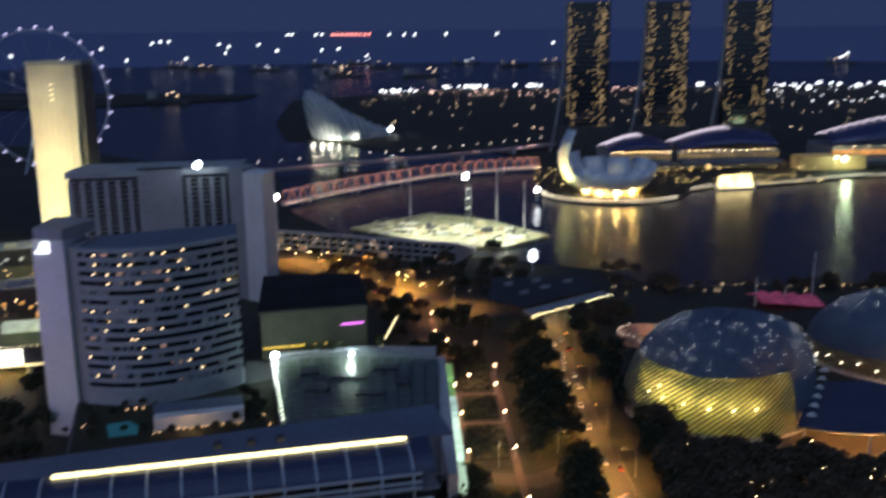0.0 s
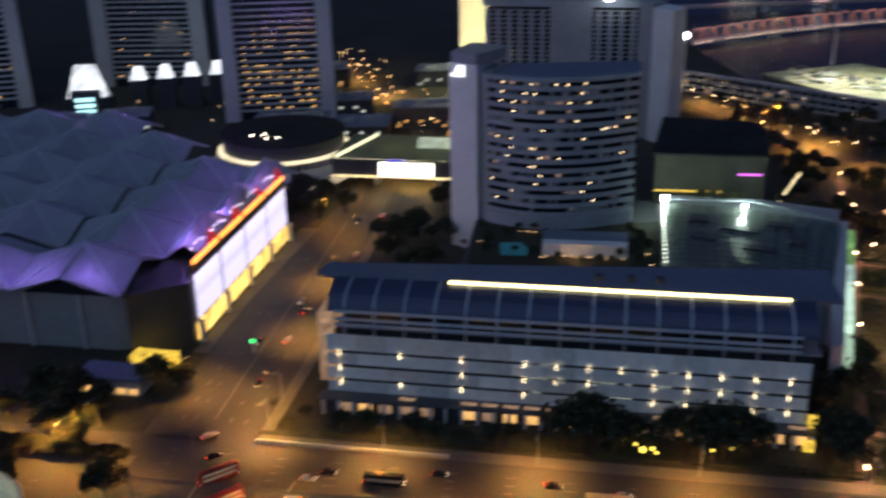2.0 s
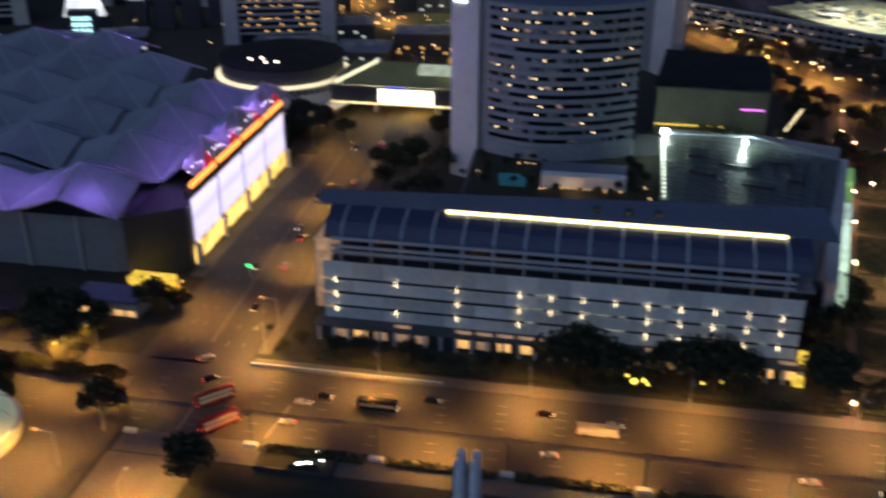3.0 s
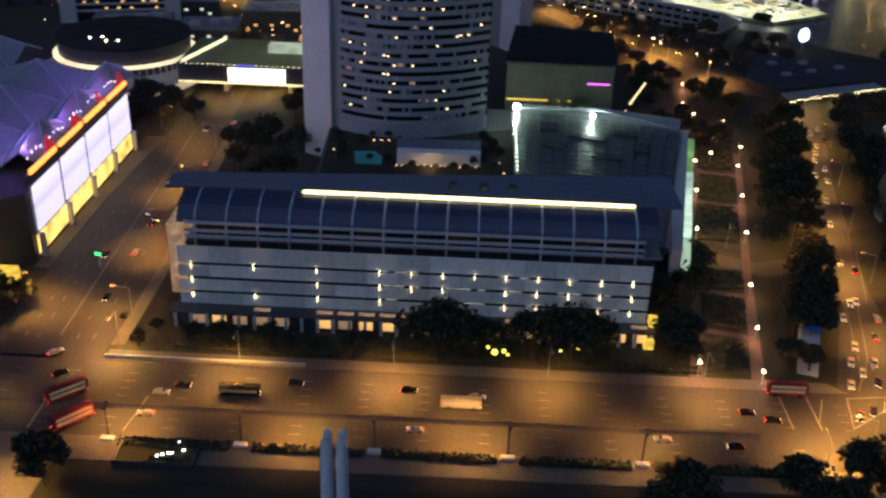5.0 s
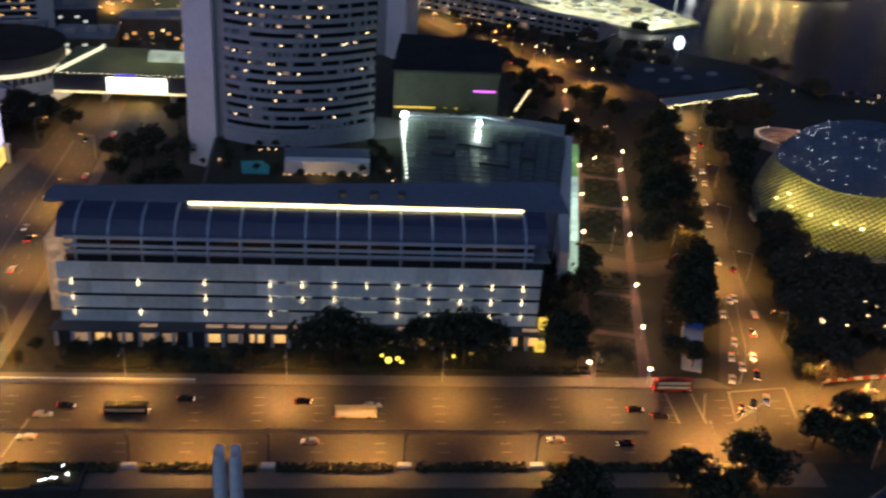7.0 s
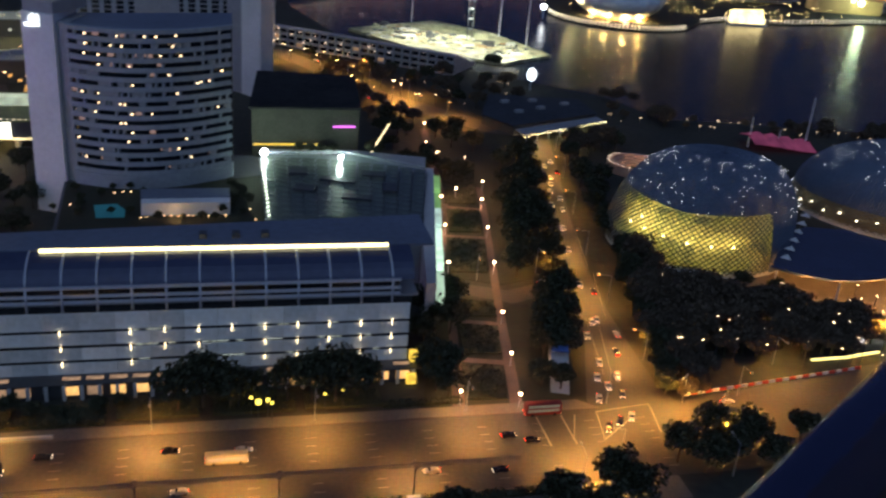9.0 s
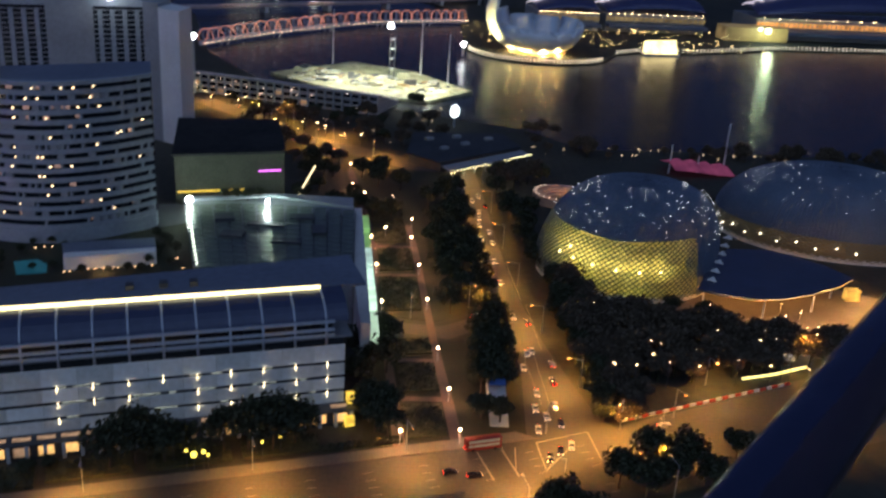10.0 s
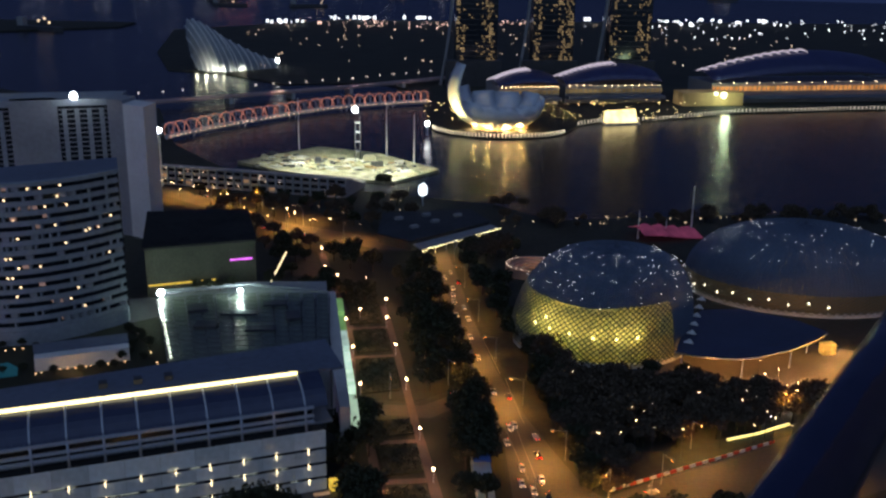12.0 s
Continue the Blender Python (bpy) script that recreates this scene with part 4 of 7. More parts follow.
# ---- art museum shaped like a lotus ----
def lotus_museum():
    r = thing("lotus_museum", 168, 968, 0, 0, "white lotus-shaped museum lit warm from below", "museum")
    M_PETAL = mat("white_panels", (0.62, 0.7, 0.82), 0.45, scale=0.1, vary=0.1)
    petals = [(190, 50, 63), (214, 40, 27), (238, 39, 25), (262, 39, 24), (286, 39, 24), (310, 40, 25), (334, 41, 27), (0, 42, 30), (30, 40, 31), (70, 36, 30), (110, 36, 31), (150, 40, 38)]
    for ang, ln, hh in petals:
        bm = bmesh.new()
        rows = []
        for i in range(9):
            t = i / 8
            x = 8 + (ln - 8) * (math.sin(math.pi * 0.7 * t) if ang == 190 else math.sin(math.pi * 0.5 * t) ** 0.8)
            z = 7 + (hh - 7) * t ** (1.9 if ang == 190 else 1.5)
            w = 5 + 12.5 * math.sin(math.pi * min(1, t * 0.72 + 0.1)) * (1 + 0.1 * t) * (1.3 if ang == 190 else 1)
            th = 7 * (1 - 0.75 * t) + 1.2
            rows.append([bm.verts.new(p) for p in ((x, -w, z + 1.5), (x + 2.0, -w * 0.55, z - th * 0.6), (x + 2.6, 0, z - th), (x + 2.0, w * 0.55, z - th * 0.6), (x, w, z + 1.5), (x - 2.5, 0, z + 0.5))])
        for i in range(8):
            for j in range(6):
                bm.faces.new((rows[i][j], rows[i][(j + 1) % 6], rows[i + 1][(j + 1) % 6], rows[i + 1][j]))
        bm.faces.new(rows[0])
        bm.faces.new(rows[-1][::-1])
        bmesh.ops.recalc_face_normals(bm, faces=bm.faces)
        p = part("petal", bm, M_PETAL, r, "", True)
        p.matrix_basis = pose(0, 0, 0, 0, 0, ang)
    bm = bmesh.new()
    tube(bm, (0, 0, 0), (0, 0, 7.5), 15, 16.5, 24)
    part("base", bm, emit("warm_lobby", (1.0, 0.58, 0.16), 13.0, 0.5, 0.3), r, "glowing golden lobby")
    # ring without a real fixture, added to warm the reflection in the bay
    bm = bmesh.new()
    sweep(bm, [(28 * math.cos(radians(t)), 27 * math.sin(radians(t)), 1.2) for t in range(0, 360, 15)], 0.6, 6, True)
    part("pond_light_ring", bm, emit("reflection_ring_glow", (1.0, 0.5, 0.14), 1.2, 0.6, 0.2), r, "added golden glow ring that warms the water reflection")
    for x, y, e, c in ((-15, -22, 52000, (1.0, 0.56, 0.16)), (2, -25, 66000, (1.0, 0.58, 0.18)), (18, -21, 52000, (1.0, 0.56, 0.16)), (-27, -9, 26000, (1.0, 0.66, 0.22))):
        li = bpy.data.lights.new("museum_uplight", "POINT")
        li.energy, li.color, li.shadow_soft_size = e, c, 2
        new("museum_uplight", li).matrix_world = pose(168 + x, 968 + y, 1.8)
    li = bpy.data.lights.new("museum_spot", "SPOT")
    li.energy, li.color, li.shadow_soft_size, li.spot_size, li.spot_blend = 330000, (1.0, 0.76, 0.25), 2, radians(62), 0.6
    new("museum_spot", li).matrix_world = look((168 - 66, 968 - 34, 2), (168 - 41, 968 - 6, 36))


lotus_museum()


def shoreline_lamps():
    r = thing("promenade_lamps", 0, 0, 0, 0, "row of small lamps along the bay promenade", "lamps", "", "")
    bm = bmesh.new()
    tube(bm, (0, 0, 0), (0, 0, 2.4), 0.25, n=5)
    bmesh.ops.create_icosphere(bm, subdivisions=1, radius=0.62, matrix=Matrix.Translation((0, 0, 3)))
    me = to_mesh("promenade_lamp", bm, emit("promenade_glow", (1.0, 0.9, 0.7), 1.6))
    pts = [(170 + 71 * math.cos(radians(a)), 968 + 61 * math.sin(radians(a))) for a in range(184, 325, 3)]
    line = [(252, 977), (286, 1003), (340, 1005), (453, 1058), (597, 1076), (800, 1092)]
    for (xa, ya), (xb, yb) in zip(line, line[1:]):
        n = int(math.hypot(xb - xa, yb - ya) / 5)
        pts += [(xa + (xb - xa) * i / n, ya + (yb - ya) * i / n) for i in range(n)]
    for x, y in pts:
        put("promenade_lamp", me, r, x, y, 0)


shoreline_lamps()


def crystal_pavilion(x, y, w, d, h, strength):
    r = thing("crystal_pavilion", x, y, -1.5, 12, "glowing faceted glass pavilion standing in the bay", "pavilion")
    bm = bmesh.new()
    prism(bm, [(-w / 2, -d / 2), (w / 2, -d * 0.6), (w * 0.6, d / 2), (-w * 0.4, d / 2)], 0, 1.8)
    part("plinth", bm, M_CONC, r)
    bm = bmesh.new()
    lo = [bm.verts.new(p) for p in ((-w * 0.45, -d * 0.45, 1.8), (w * 0.45, -d * 0.5, 1.8), (w * 0.5, d * 0.4, 1.8), (-w * 0.35, d * 0.4, 1.8))]
    hi = [bm.verts.new(p) for p in ((-w * 0.5, -d * 0.3, h), (w * 0.2, -d * 0.45, h * 0.8), (w * 0.55, d * 0.3, h), (-w * 0.2, d * 0.45, h * 0.9))]
    bm.faces.new(hi)
    for i in range(4):
        bm.faces.new((lo[i], lo[(i + 1) % 4], hi[(i + 1) % 4], hi[i]))
    part("crystal", bm, emit("crystal_glow", (1.0, 0.78, 0.36), strength, 0.4, 0.1), r)


crystal_pavilion(300, 997, 40, 18, 14, 2.2)


# ---- shopping mall with ribbed vaults ----
M_MALLROOF = mat("midnight_blue_roof", (0.05, 0.06, 0.16), 0.35, 0.2)


def mall_vault(x0, x1, y, z0, z1, lit):
    r = thing("mall_vault", (x0 + x1) / 2, y, 0, 4, "midnight blue vaulted mall roof with white crest ribs", "building", "mall vaults")
    w = (x1 - x0) / 2
    bm = bmesh.new()
    rows = []
    for i in range(17):
        t = -1 + i / 8
        top = z0 + (z1 - z0) * (1 - 0.75 * (0.5 - 0.5 * t) ** 2 - 0.5 * (0.5 + 0.5 * t) ** 3)
        rows.append([bm.verts.new((w * t, -30 + 10 * j, z0 + (top - z0) * math.sin(math.pi * (0.12 + 0.38 * j / 4)))) for j in range(7)])
    for i in range(16):
        for j in range(6):
            bm.faces.new((rows[i][j], rows[i + 1][j], rows[i + 1][j + 1], rows[i][j + 1]))
    v = part("vault", bm, M_MALLROOF, r, "", True)
    v.modifiers.new("thick", "SOLIDIFY").thickness = 1.0
    bm = bmesh.new()
    box(bm, -w, w, -28, 40, 0, z0)
    part("hall", bm, M_GREY, r)
    bm = bmesh.new()
    box(bm, -w, w, -30.5, -29.5, z0 * 0.62, z0 * 0.85)
    part("lit_gallery", bm, lit, r, "warm lit gallery band")
    arch = cube_mesh("arcade_pier", 0.7, 0.8, z0 * 0.25, M_GREY)
    for i in range(int(w / 3)):
        put("arcade_pier", arch, r, -w + 3 + i * 6, -30.8, z0 * 0.61)
    low_roof = bmesh.new()
    prism(low_roof, [(-w, -44), (w, -44), (w, -30.6), (-w, -30.6)], z0 * 0.3, z0 * 0.48)
    part("low_roof", low_roof, M_ROOFGREY, r, "grey low roof along the promenade")
    bm = bmesh.new()
    sweep(bm, [(0, -9 + 2.2 * i, 3.2 * math.sin(math.pi * i / 8) - 0.4) for i in range(9)], [0.5 + 0.9 * math.sin(math.pi * i / 8) for i in range(9)], 6)
    rb = to_mesh("crest_rib", bm, emit("crest_glow", (0.95, 0.82, 0.95), 0.55), True)
    for i in range(12):
        t = -0.98 + i * 0.095
        top = z0 + (z1 - z0) * (1 - 0.75 * (0.5 - 0.5 * t) ** 2 - 0.5 * (0.5 + 0.5 * t) ** 3)
        put("crest_rib", rb, r, w * t, 4, top - 1.0, 62)
    bm = bmesh.new()
    bmesh.ops.create_icosphere(bm, subdivisions=1, radius=0.5)
    dm = to_mesh("eave_lamp", bm, M_LAMP)
    for i in range(14):
        put("eave_lamp", dm, r, -w + (i + 0.5) * w / 7, -31, z0 + 1)


GAL = emit("gallery_gold", (1.0, 0.7, 0.3), 0.1, 0.8, 0.1)
GAL2 = emit("gallery_orange", (1.0, 0.42, 0.12), 0.6, 0.5, 0.12)
mall_vault(190, 262, 1150, 20, 42, GAL)
mall_vault(272, 392, 1165, 20, 50, GAL)
mall_vault(450, 690, 1165, 24, 70, GAL2)
mall_vault(700, 900, 1180, 24, 60, GAL2)


def glass_entry():
    r = thing("glass_entry_hall", 445, 1120, 0, 4, "small vaulted glass entry with glaring lights", "building")
    bm = bmesh.new()
    prism(bm, [(-38 + 7.6 * i, -14) for i in range(11)] + [(38 - 7.6 * i, 14) for i in range(11)], 0.5, 16)
    part("hall", bm, GAL, r)
    bm = bmesh.new()
    ball(bm, (12, -16, 13), 3.6, 1.0)
    part("glare_light", bm, emit("entry_glare", (0.9, 1.0, 0.72), 3.2), r)
    bm = bmesh.new()
    ball(bm, (2, -16, 15), 2.2, 1.0)
    part("glare_light", bm, bpy.data.materials["entry_glare"], r)
    li = bpy.data.lights.new("entry_flood", "POINT")
    li.energy, li.color, li.shadow_soft_size = 30000, (0.75, 1.0, 0.6), 4
    new("entry_flood", li).matrix_world = pose(457, 1092, 16)


glass_entry()


# ---- bayfront towers ----
def window_field(parent, w, y, z0, z1, cols, rows, fill, material, seed, sx=1.6, sz=1.5, x0=None, x1=None):
    q = random.Random(seed)
    x0 = -w / 2 if x0 is None else x0
    x1 = w / 2 if x1 is None else x1
    bm = bmesh.new()
    for i in range(cols):
        bias = q.uniform(0.3, 1.7)
        for k in range(rows):
            if q.random() < fill * bias:
                x, z = x0 + (i + 0.5) * (x1 - x0) / cols, z0 + (k + 0.5) * (z1 - z0) / rows
                box(bm, x - sx / 2, x + sx / 2, y - 0.35, y + 0.1, z - sz / 2, z + sz / 2)
    return tagged(part("lit_window_field", bm, material, parent), "", "", "", "stuff")


M_GOLDWIN = emit("gold_windows", (1.0, 0.66, 0.3), 0.26, 0.8, 0.08)


def bay_tower(x0, x1, seed):
    r = thing("bay_tower", (x0 + x1) / 2, 1300, 0, 0, "dark curved hotel tower with columns of lit windows", "skyscraper", "bayfront hotel towers")
    w = x1 - x0
    bm = bmesh.new()
    rows = []
    for i in range(11):
        z = 194 * i / 10
        rows.append([bm.verts.new(p) for p in ((-w / 2, 0, z), (w / 2, 0, z), (w / 2, 22, z), (-w / 2, 22, z))])
    for a_, b_ in zip(rows, rows[1:]):
        for j in range(4):
            bm.faces.new((a_[j], a_[(j + 1) % 4], b_[(j + 1) % 4], b_[j]))
    bm.faces.new(rows[0][::-1])
    bm.faces.new(rows[-1])
    part("tower_slab", bm, M_GLASS, r, "dark glazed slab")
    bm = bmesh.new()
    sweep(bm, [(-w / 2 - 2 - 18 * (1 - i / 10) ** 2.0, 3, 194 * i / 10) for i in range(11)], 2.0, 5)
    part("leaning_leg", bm, M_GREY, r, "splayed grey outer leg")
    window_field(r, w, 0, 20, 194, 5, 52, 0.3, M_GOLDWIN, seed, 2.2, 2.0, -w / 2, -w / 2 + 11)
    window_field(r, w, 0, 10, 194, 8, 56, 0.36, M_GOLDWIN, seed + 1, 2.2, 2.0, w / 2 - 22, w / 2 - 1)
    window_field(r, w, 0, 20, 194, 6, 52, 0.04, M_GOLDWIN, seed + 2, 2.0, 1.8, -w / 2 + 12, w / 2 - 23)
    bm = bmesh.new()
    box(bm, -w / 2 - 14, w / 2 + 4, -14, -0.6, 0, 34)
    part("base_block", bm, M_DARK, r)
    fl = cube_mesh("floor_line", w, 0.5, 0.5, M_DARK)
    for k in range(26):
        put("floor_line", fl, r, 0, -0.3, 18 + k * 6.8)


for k, (x0, x1) in enumerate(((164, 219), (267, 322), (372, 429))):
    bay_tower(x0, x1, 20 + k * 5)


# ---- conservatory dome and bridges ----
def conservatory():
    r = thing("conservatory", -150, 1500, 0, 14, "white ribbed glass conservatory lit along the water", "greenhouse")
    prof = [(-50, 20, 14), (-44, 46, 26), (-38, 62, 33), (-31, 71, 37), (-23, 72, 40), (-15, 68, 41), (-7, 62, 41), (1, 55, 40), (6, 49, 38), (16, 41, 35), (26, 34, 31), (36, 27, 26), (46, 21, 21), (56, 16, 16), (66, 12, 11)]
    n = len(prof) - 1

    def lean(h, a_):
        return 0.42 * h * math.sin(a_ * math.pi / 12) ** 1.6

    bm = bmesh.new()
    rows = []
    for x, h, w in prof:
        rows.append([bm.verts.new((x - lean(h, a_), w * math.cos(a_ * math.pi / 12), h * math.sin(a_ * math.pi / 12))) for a_ in range(13)])
    for i in range(n):
        for j in range(12):
            bm.faces.new((rows[i][j], rows[i][j + 1], rows[i + 1][j + 1], rows[i + 1][j]))
    part("glass_skin", bm, mat("grey_blue_glass", (0.3, 0.34, 0.38), 0.3), r, "", True)
    for i, (x, h, w) in enumerate(prof):
        bm = bmesh.new()
        sweep(bm, [(x - lean(h, a_), (w + 0.8) * math.cos(a_ * math.pi / 12), (h + 0.8) * math.sin(a_ * math.pi / 12)) for a_ in range(13)], 1.0, 5)
        part("arch_rib", bm, M_WHITE, r, "white arched rib")
    for k in range(6):
        li = bpy.data.lights.new("rib_uplight", "POINT")
        li.energy, li.color, li.shadow_soft_size = 7000, (1.0, 0.98, 0.75), 2
        new("rib_uplight", li).matrix_world = r.matrix_basis @ pose(-56 + k * 13, -46 + abs(k - 1) * 2, 3)
    bm = bmesh.new()
    ball(bm, (70, 0, 10), 3.2)
    part("end_lamp", bm, M_LAMPW, r, "glaring white end lamp")


conservatory()


def helix_bridge():
    r = thing("helix_bridge", 0, 0, 0, 0, "footbridge in a red-lit double helix of steel tubes", "bridge")
    M_HELIX = emit("helix_tube_glow", (0.95, 0.36, 0.26), 0.7, 0.4, 0.05)
    c = [(-152, 905), (-110, 965), (-60, 1022), (0, 1080), (60, 1112), (110, 1130)]

    def at(t):
        f = t * (len(c) - 1)
        k = min(int(f), len(c) - 2)
        u = f - k
        p0, p1, p2, p3 = (Vector(c[max(0, min(len(c) - 1, k + d))]) for d in (-1, 0, 1, 2))
        return 0.5 * (2 * p1 + (p2 - p0) * u + (2 * p0 - 5 * p1 + 4 * p2 - p3) * u * u + (3 * p1 - p0 - 3 * p2 + p3) * u ** 3)

    n = 380
    for ph in (0, 1, 2):
        path = []
        for i in range(n + 1):
            p = at(i / n)
            d = (at(min(1, i / n + 0.004)) - at(max(0, i / n - 0.004))).normalized()
            a_ = i * 0.42 * (1 if ph < 2 else -1) + ph * math.pi
            s = Vector((-d.y, d.x)) * 6.5 * math.cos(a_)
            path.append((p.x + s.x, p.y + s.y, 9 + 6.5 * math.sin(a_)))
        bm = bmesh.new()
        sweep(bm, path, 0.34 if ph == 1 else 0.2, 4)
        part("helix_tube", bm, M_HELIX if ph == 1 else M_STEEL, r)
    bm = bmesh.new()
    sweep(bm, [(*at(i / 60), 3.0) for i in range(61)], 2.4)
    part("deck", bm, M_CONC, r)
    for t in (0.1, 0.28, 0.46, 0.64, 0.82):
        p = at(t)
        bm = bmesh.new()
        tube(bm, (0, 0, -6), (5, 0, 3), 0.8)
        tube(bm, (0, 0, -6), (-5, 0, 3), 0.8)
        put("pier", to_mesh("pier", bm, M_CONC), r, p.x, p.y)
    bm = bmesh.new()
    bmesh.ops.create_icosphere(bm, subdivisions=1, radius=0.45)
    lm = to_mesh("helix_lamp", bm, emit("helix_lamp", (1.0, 0.65, 0.5), 5))
    for i in range(60):
        p = at(i / 60)
        put("helix_lamp", lm, r, p.x + 5, p.y - 4, 4)
    return r


helix_bridge()


def road_bridge():
    r = thing("road_bridge", 0, 0, 0, 0, "low road bridge over the channel with pinkish lamps", "bridge")
    c = [(-260, 1075), (-187, 1112), (8, 1226), (150, 1330), (230, 1380)]
    bm = bmesh.new()
    for (xa, ya), (xb, yb) in zip(c, c[1:]):
        prism(bm, [(xa, ya - 9), (xb, yb - 9), (xb, yb + 9), (xa, ya + 9)], 5, 7.5)
    part("deck", bm, mat("pinkish_concrete", (0.4, 0.3, 0.3), 0.8), r)
    bm = bmesh.new()
    tube(bm, (0, 0, 0), (0, 0, 9), 0.15, n=5)
    pm = to_mesh("lamp_pole", bm, M_DARK)
    bm = bmesh.new()
    bmesh.ops.create_icosphere(bm, subdivisions=1, radius=0.8, matrix=Matrix.Translation((0, 0, 9.5)))
    me = to_mesh("bridge_lamp", bm, emit("bridge_glow", (1.0, 0.85, 0.75), 3))
    for (xa, ya), (xb, yb) in zip(c, c[1:]):
        k = int(math.hypot(xb - xa, yb - ya) / 22)
        for i in range(k):
            put("bridge_lamp", me, r, xa + (xb - xa) * i / k, ya + (yb - ya) * i / k, 7.5)
            put("lamp_pole", pm, r, xa + (xb - xa) * i / k, ya + (yb - ya) * i / k, 7.5)
    pr = cube_mesh("pier", 4, 14, 11, M_CONC)
    for x, y in ((-120, 1150), (-50, 1190), (20, 1233), (90, 1285)):
        put("pier", pr, r, x, y, -6, 30)


road_bridge()
for x, y in ((-230, 1091), (-150, 1134), (-60, 1186), (30, 1243), (110, 1301)):
    li = bpy.data.lights.new("bridge_deck_lamp", "SPOT")
    li.energy, li.color, li.shadow_soft_size = 16000, (1.0, 0.55, 0.42), 0.5
    li.spot_size, li.spot_blend = radians(140), 0.6
    new("bridge_deck_lamp", li).matrix_world = pose(x, y, 20)


# ---- observation wheel and city towers ----
def wheel():
    r = thing("observation_wheel", -470, 1150, 0, 0, "giant observation wheel with violet-white rim lights", "ferris wheel")
    R = 78
    bm = bmesh.new()
    sweep(bm, [(R * math.cos(i * math.pi / 24), 0, 88 + R * math.sin(i * math.pi / 24)) for i in range(48)], 1.1, 5, True)
    part("rim", bm, mat("white_rim", (0.6, 0.6, 0.7), 0.4), r)
    bm = bmesh.new()
    ball(bm, (0, 0, 0), 1.7, u=8, v=5)
    cap_m = to_mesh("capsule", bm, emit("capsule_glow", (0.7, 0.65, 1.0), 1.3), True)
    for i in range(28):
        a_ = i * math.pi / 14
        put("capsule", cap_m, r, (R + 3) * math.cos(a_), 0, 88 + (R + 3) * math.sin(a_))
    for i in range(14):
        a_ = i * math.pi / 7
        bm = bmesh.new()
        tube(bm, (0, 0, 88), (R * math.cos(a_), 0, 88 + R * math.sin(a_)), 0.16, n=4)
        part("spoke", bm, M_STEEL, r)
    for s in (-1, 1):
        bm = bmesh.new()
        tube(bm, (s * 22, 14 * s, 0), (0, 2 * s, 88), 1.6, n=6)
        part("support_leg", bm, M_STEEL, r)


wheel()


def lit_tower():
    r = thing("floodlit_tower", -274, 700, 0, 4, "tall hotel tower floodlit yellow from below", "skyscraper")
    bm = bmesh.new()
    box(bm, -21, 12, 0, 30, 0, 141)
    part("shaft", bm, mat("cream_stone", (0.55, 0.52, 0.42), 0.7, scale=0.3), r)
    # flank away from the floodlight, its shade put in as a dark material
    bm = bmesh.new()
    box(bm, 12, 16.5, 2, 30, 0, 141)
    part("side_shaft", bm, M_DARK, r)
    bm = bmesh.new()
    box(bm, -22, 17.5, -1, 31, 141, 144)
    part("crown", bm, M_GREY, r)
    fin = cube_mesh("fin", 0.6, 0.6, 138, M_CONC)
    for i in range(8):
        put("fin", fin, r, -20 + i * 4.4, -0.3, 2)
    for i in range(4):
        bm = bmesh.new()
        box(bm, -6, -3.4, -0.9, -0.5, 116 + i * 3.6, 117 + i * 3.6)
        part("sign_bar", bm, emit("sign_bar", (1.0, 0.9, 0.7), 1.2), r, "white sign bar")
    for x, z, e in ((-6, 34, 50000), (-4, 74, 38000), (-4, 112, 16000)):
        li = bpy.data.lights.new("tower_flood", "POINT")
        li.energy, li.color, li.shadow_soft_size = e, (1.0, 0.86, 0.45), 3
        new("tower_flood", li).matrix_world = pose(-274 + x, 700 - 24, z)


lit_tower()


def office_tower(x, y, rz, w, d, h, label, seed, fill):
    """Slab of dark floors between two pale corner piers."""
    r = thing("office_tower", x, y, 0, rz, label, "skyscraper", "office towers behind the convention hall")
    bm = bmesh.new()
    box(bm, -w / 2, w / 2, 0, d, 0, h)
    part("body", bm, M_GLASS, r)
    pier = cube_mesh("corner_pier", w * 0.16, 6, h + 3, M_CONC)
    for s in (-1, 1):
        put("corner_pier", pier, r, s * w * 0.52, -1, 0)
    fl = cube_mesh("floor_band", w * 0.9, 1.0, 1.3, M_CONC)
    for k in range(int(h / 4.2)):
        put("floor_band", fl, r, 0, -0.4, 6 + k * 4.2)
    window_field(r, w, -0.2, 6, h, int(w / 3), int(h / 4.2), fill, M_WARM, seed, 1.8, 1.2, -w * 0.42, w * 0.42)


office_tower(-366, 552, 30, 62, 40, 150, "dark banded office tower with pale corner piers", 31, 0.3)
office_tower(-520, 610, 22, 74, 40, 150, "grey banded office tower with pale corner piers", 37, 0.06)
office_tower(-590, 500, 40, 60, 40, 150, "brown banded office tower with pale corner piers", 41, 0.15)
office_tower(-720, 560, 40, 60, 40, 150, "dark office tower with scattered lit floors", 43, 0.2)


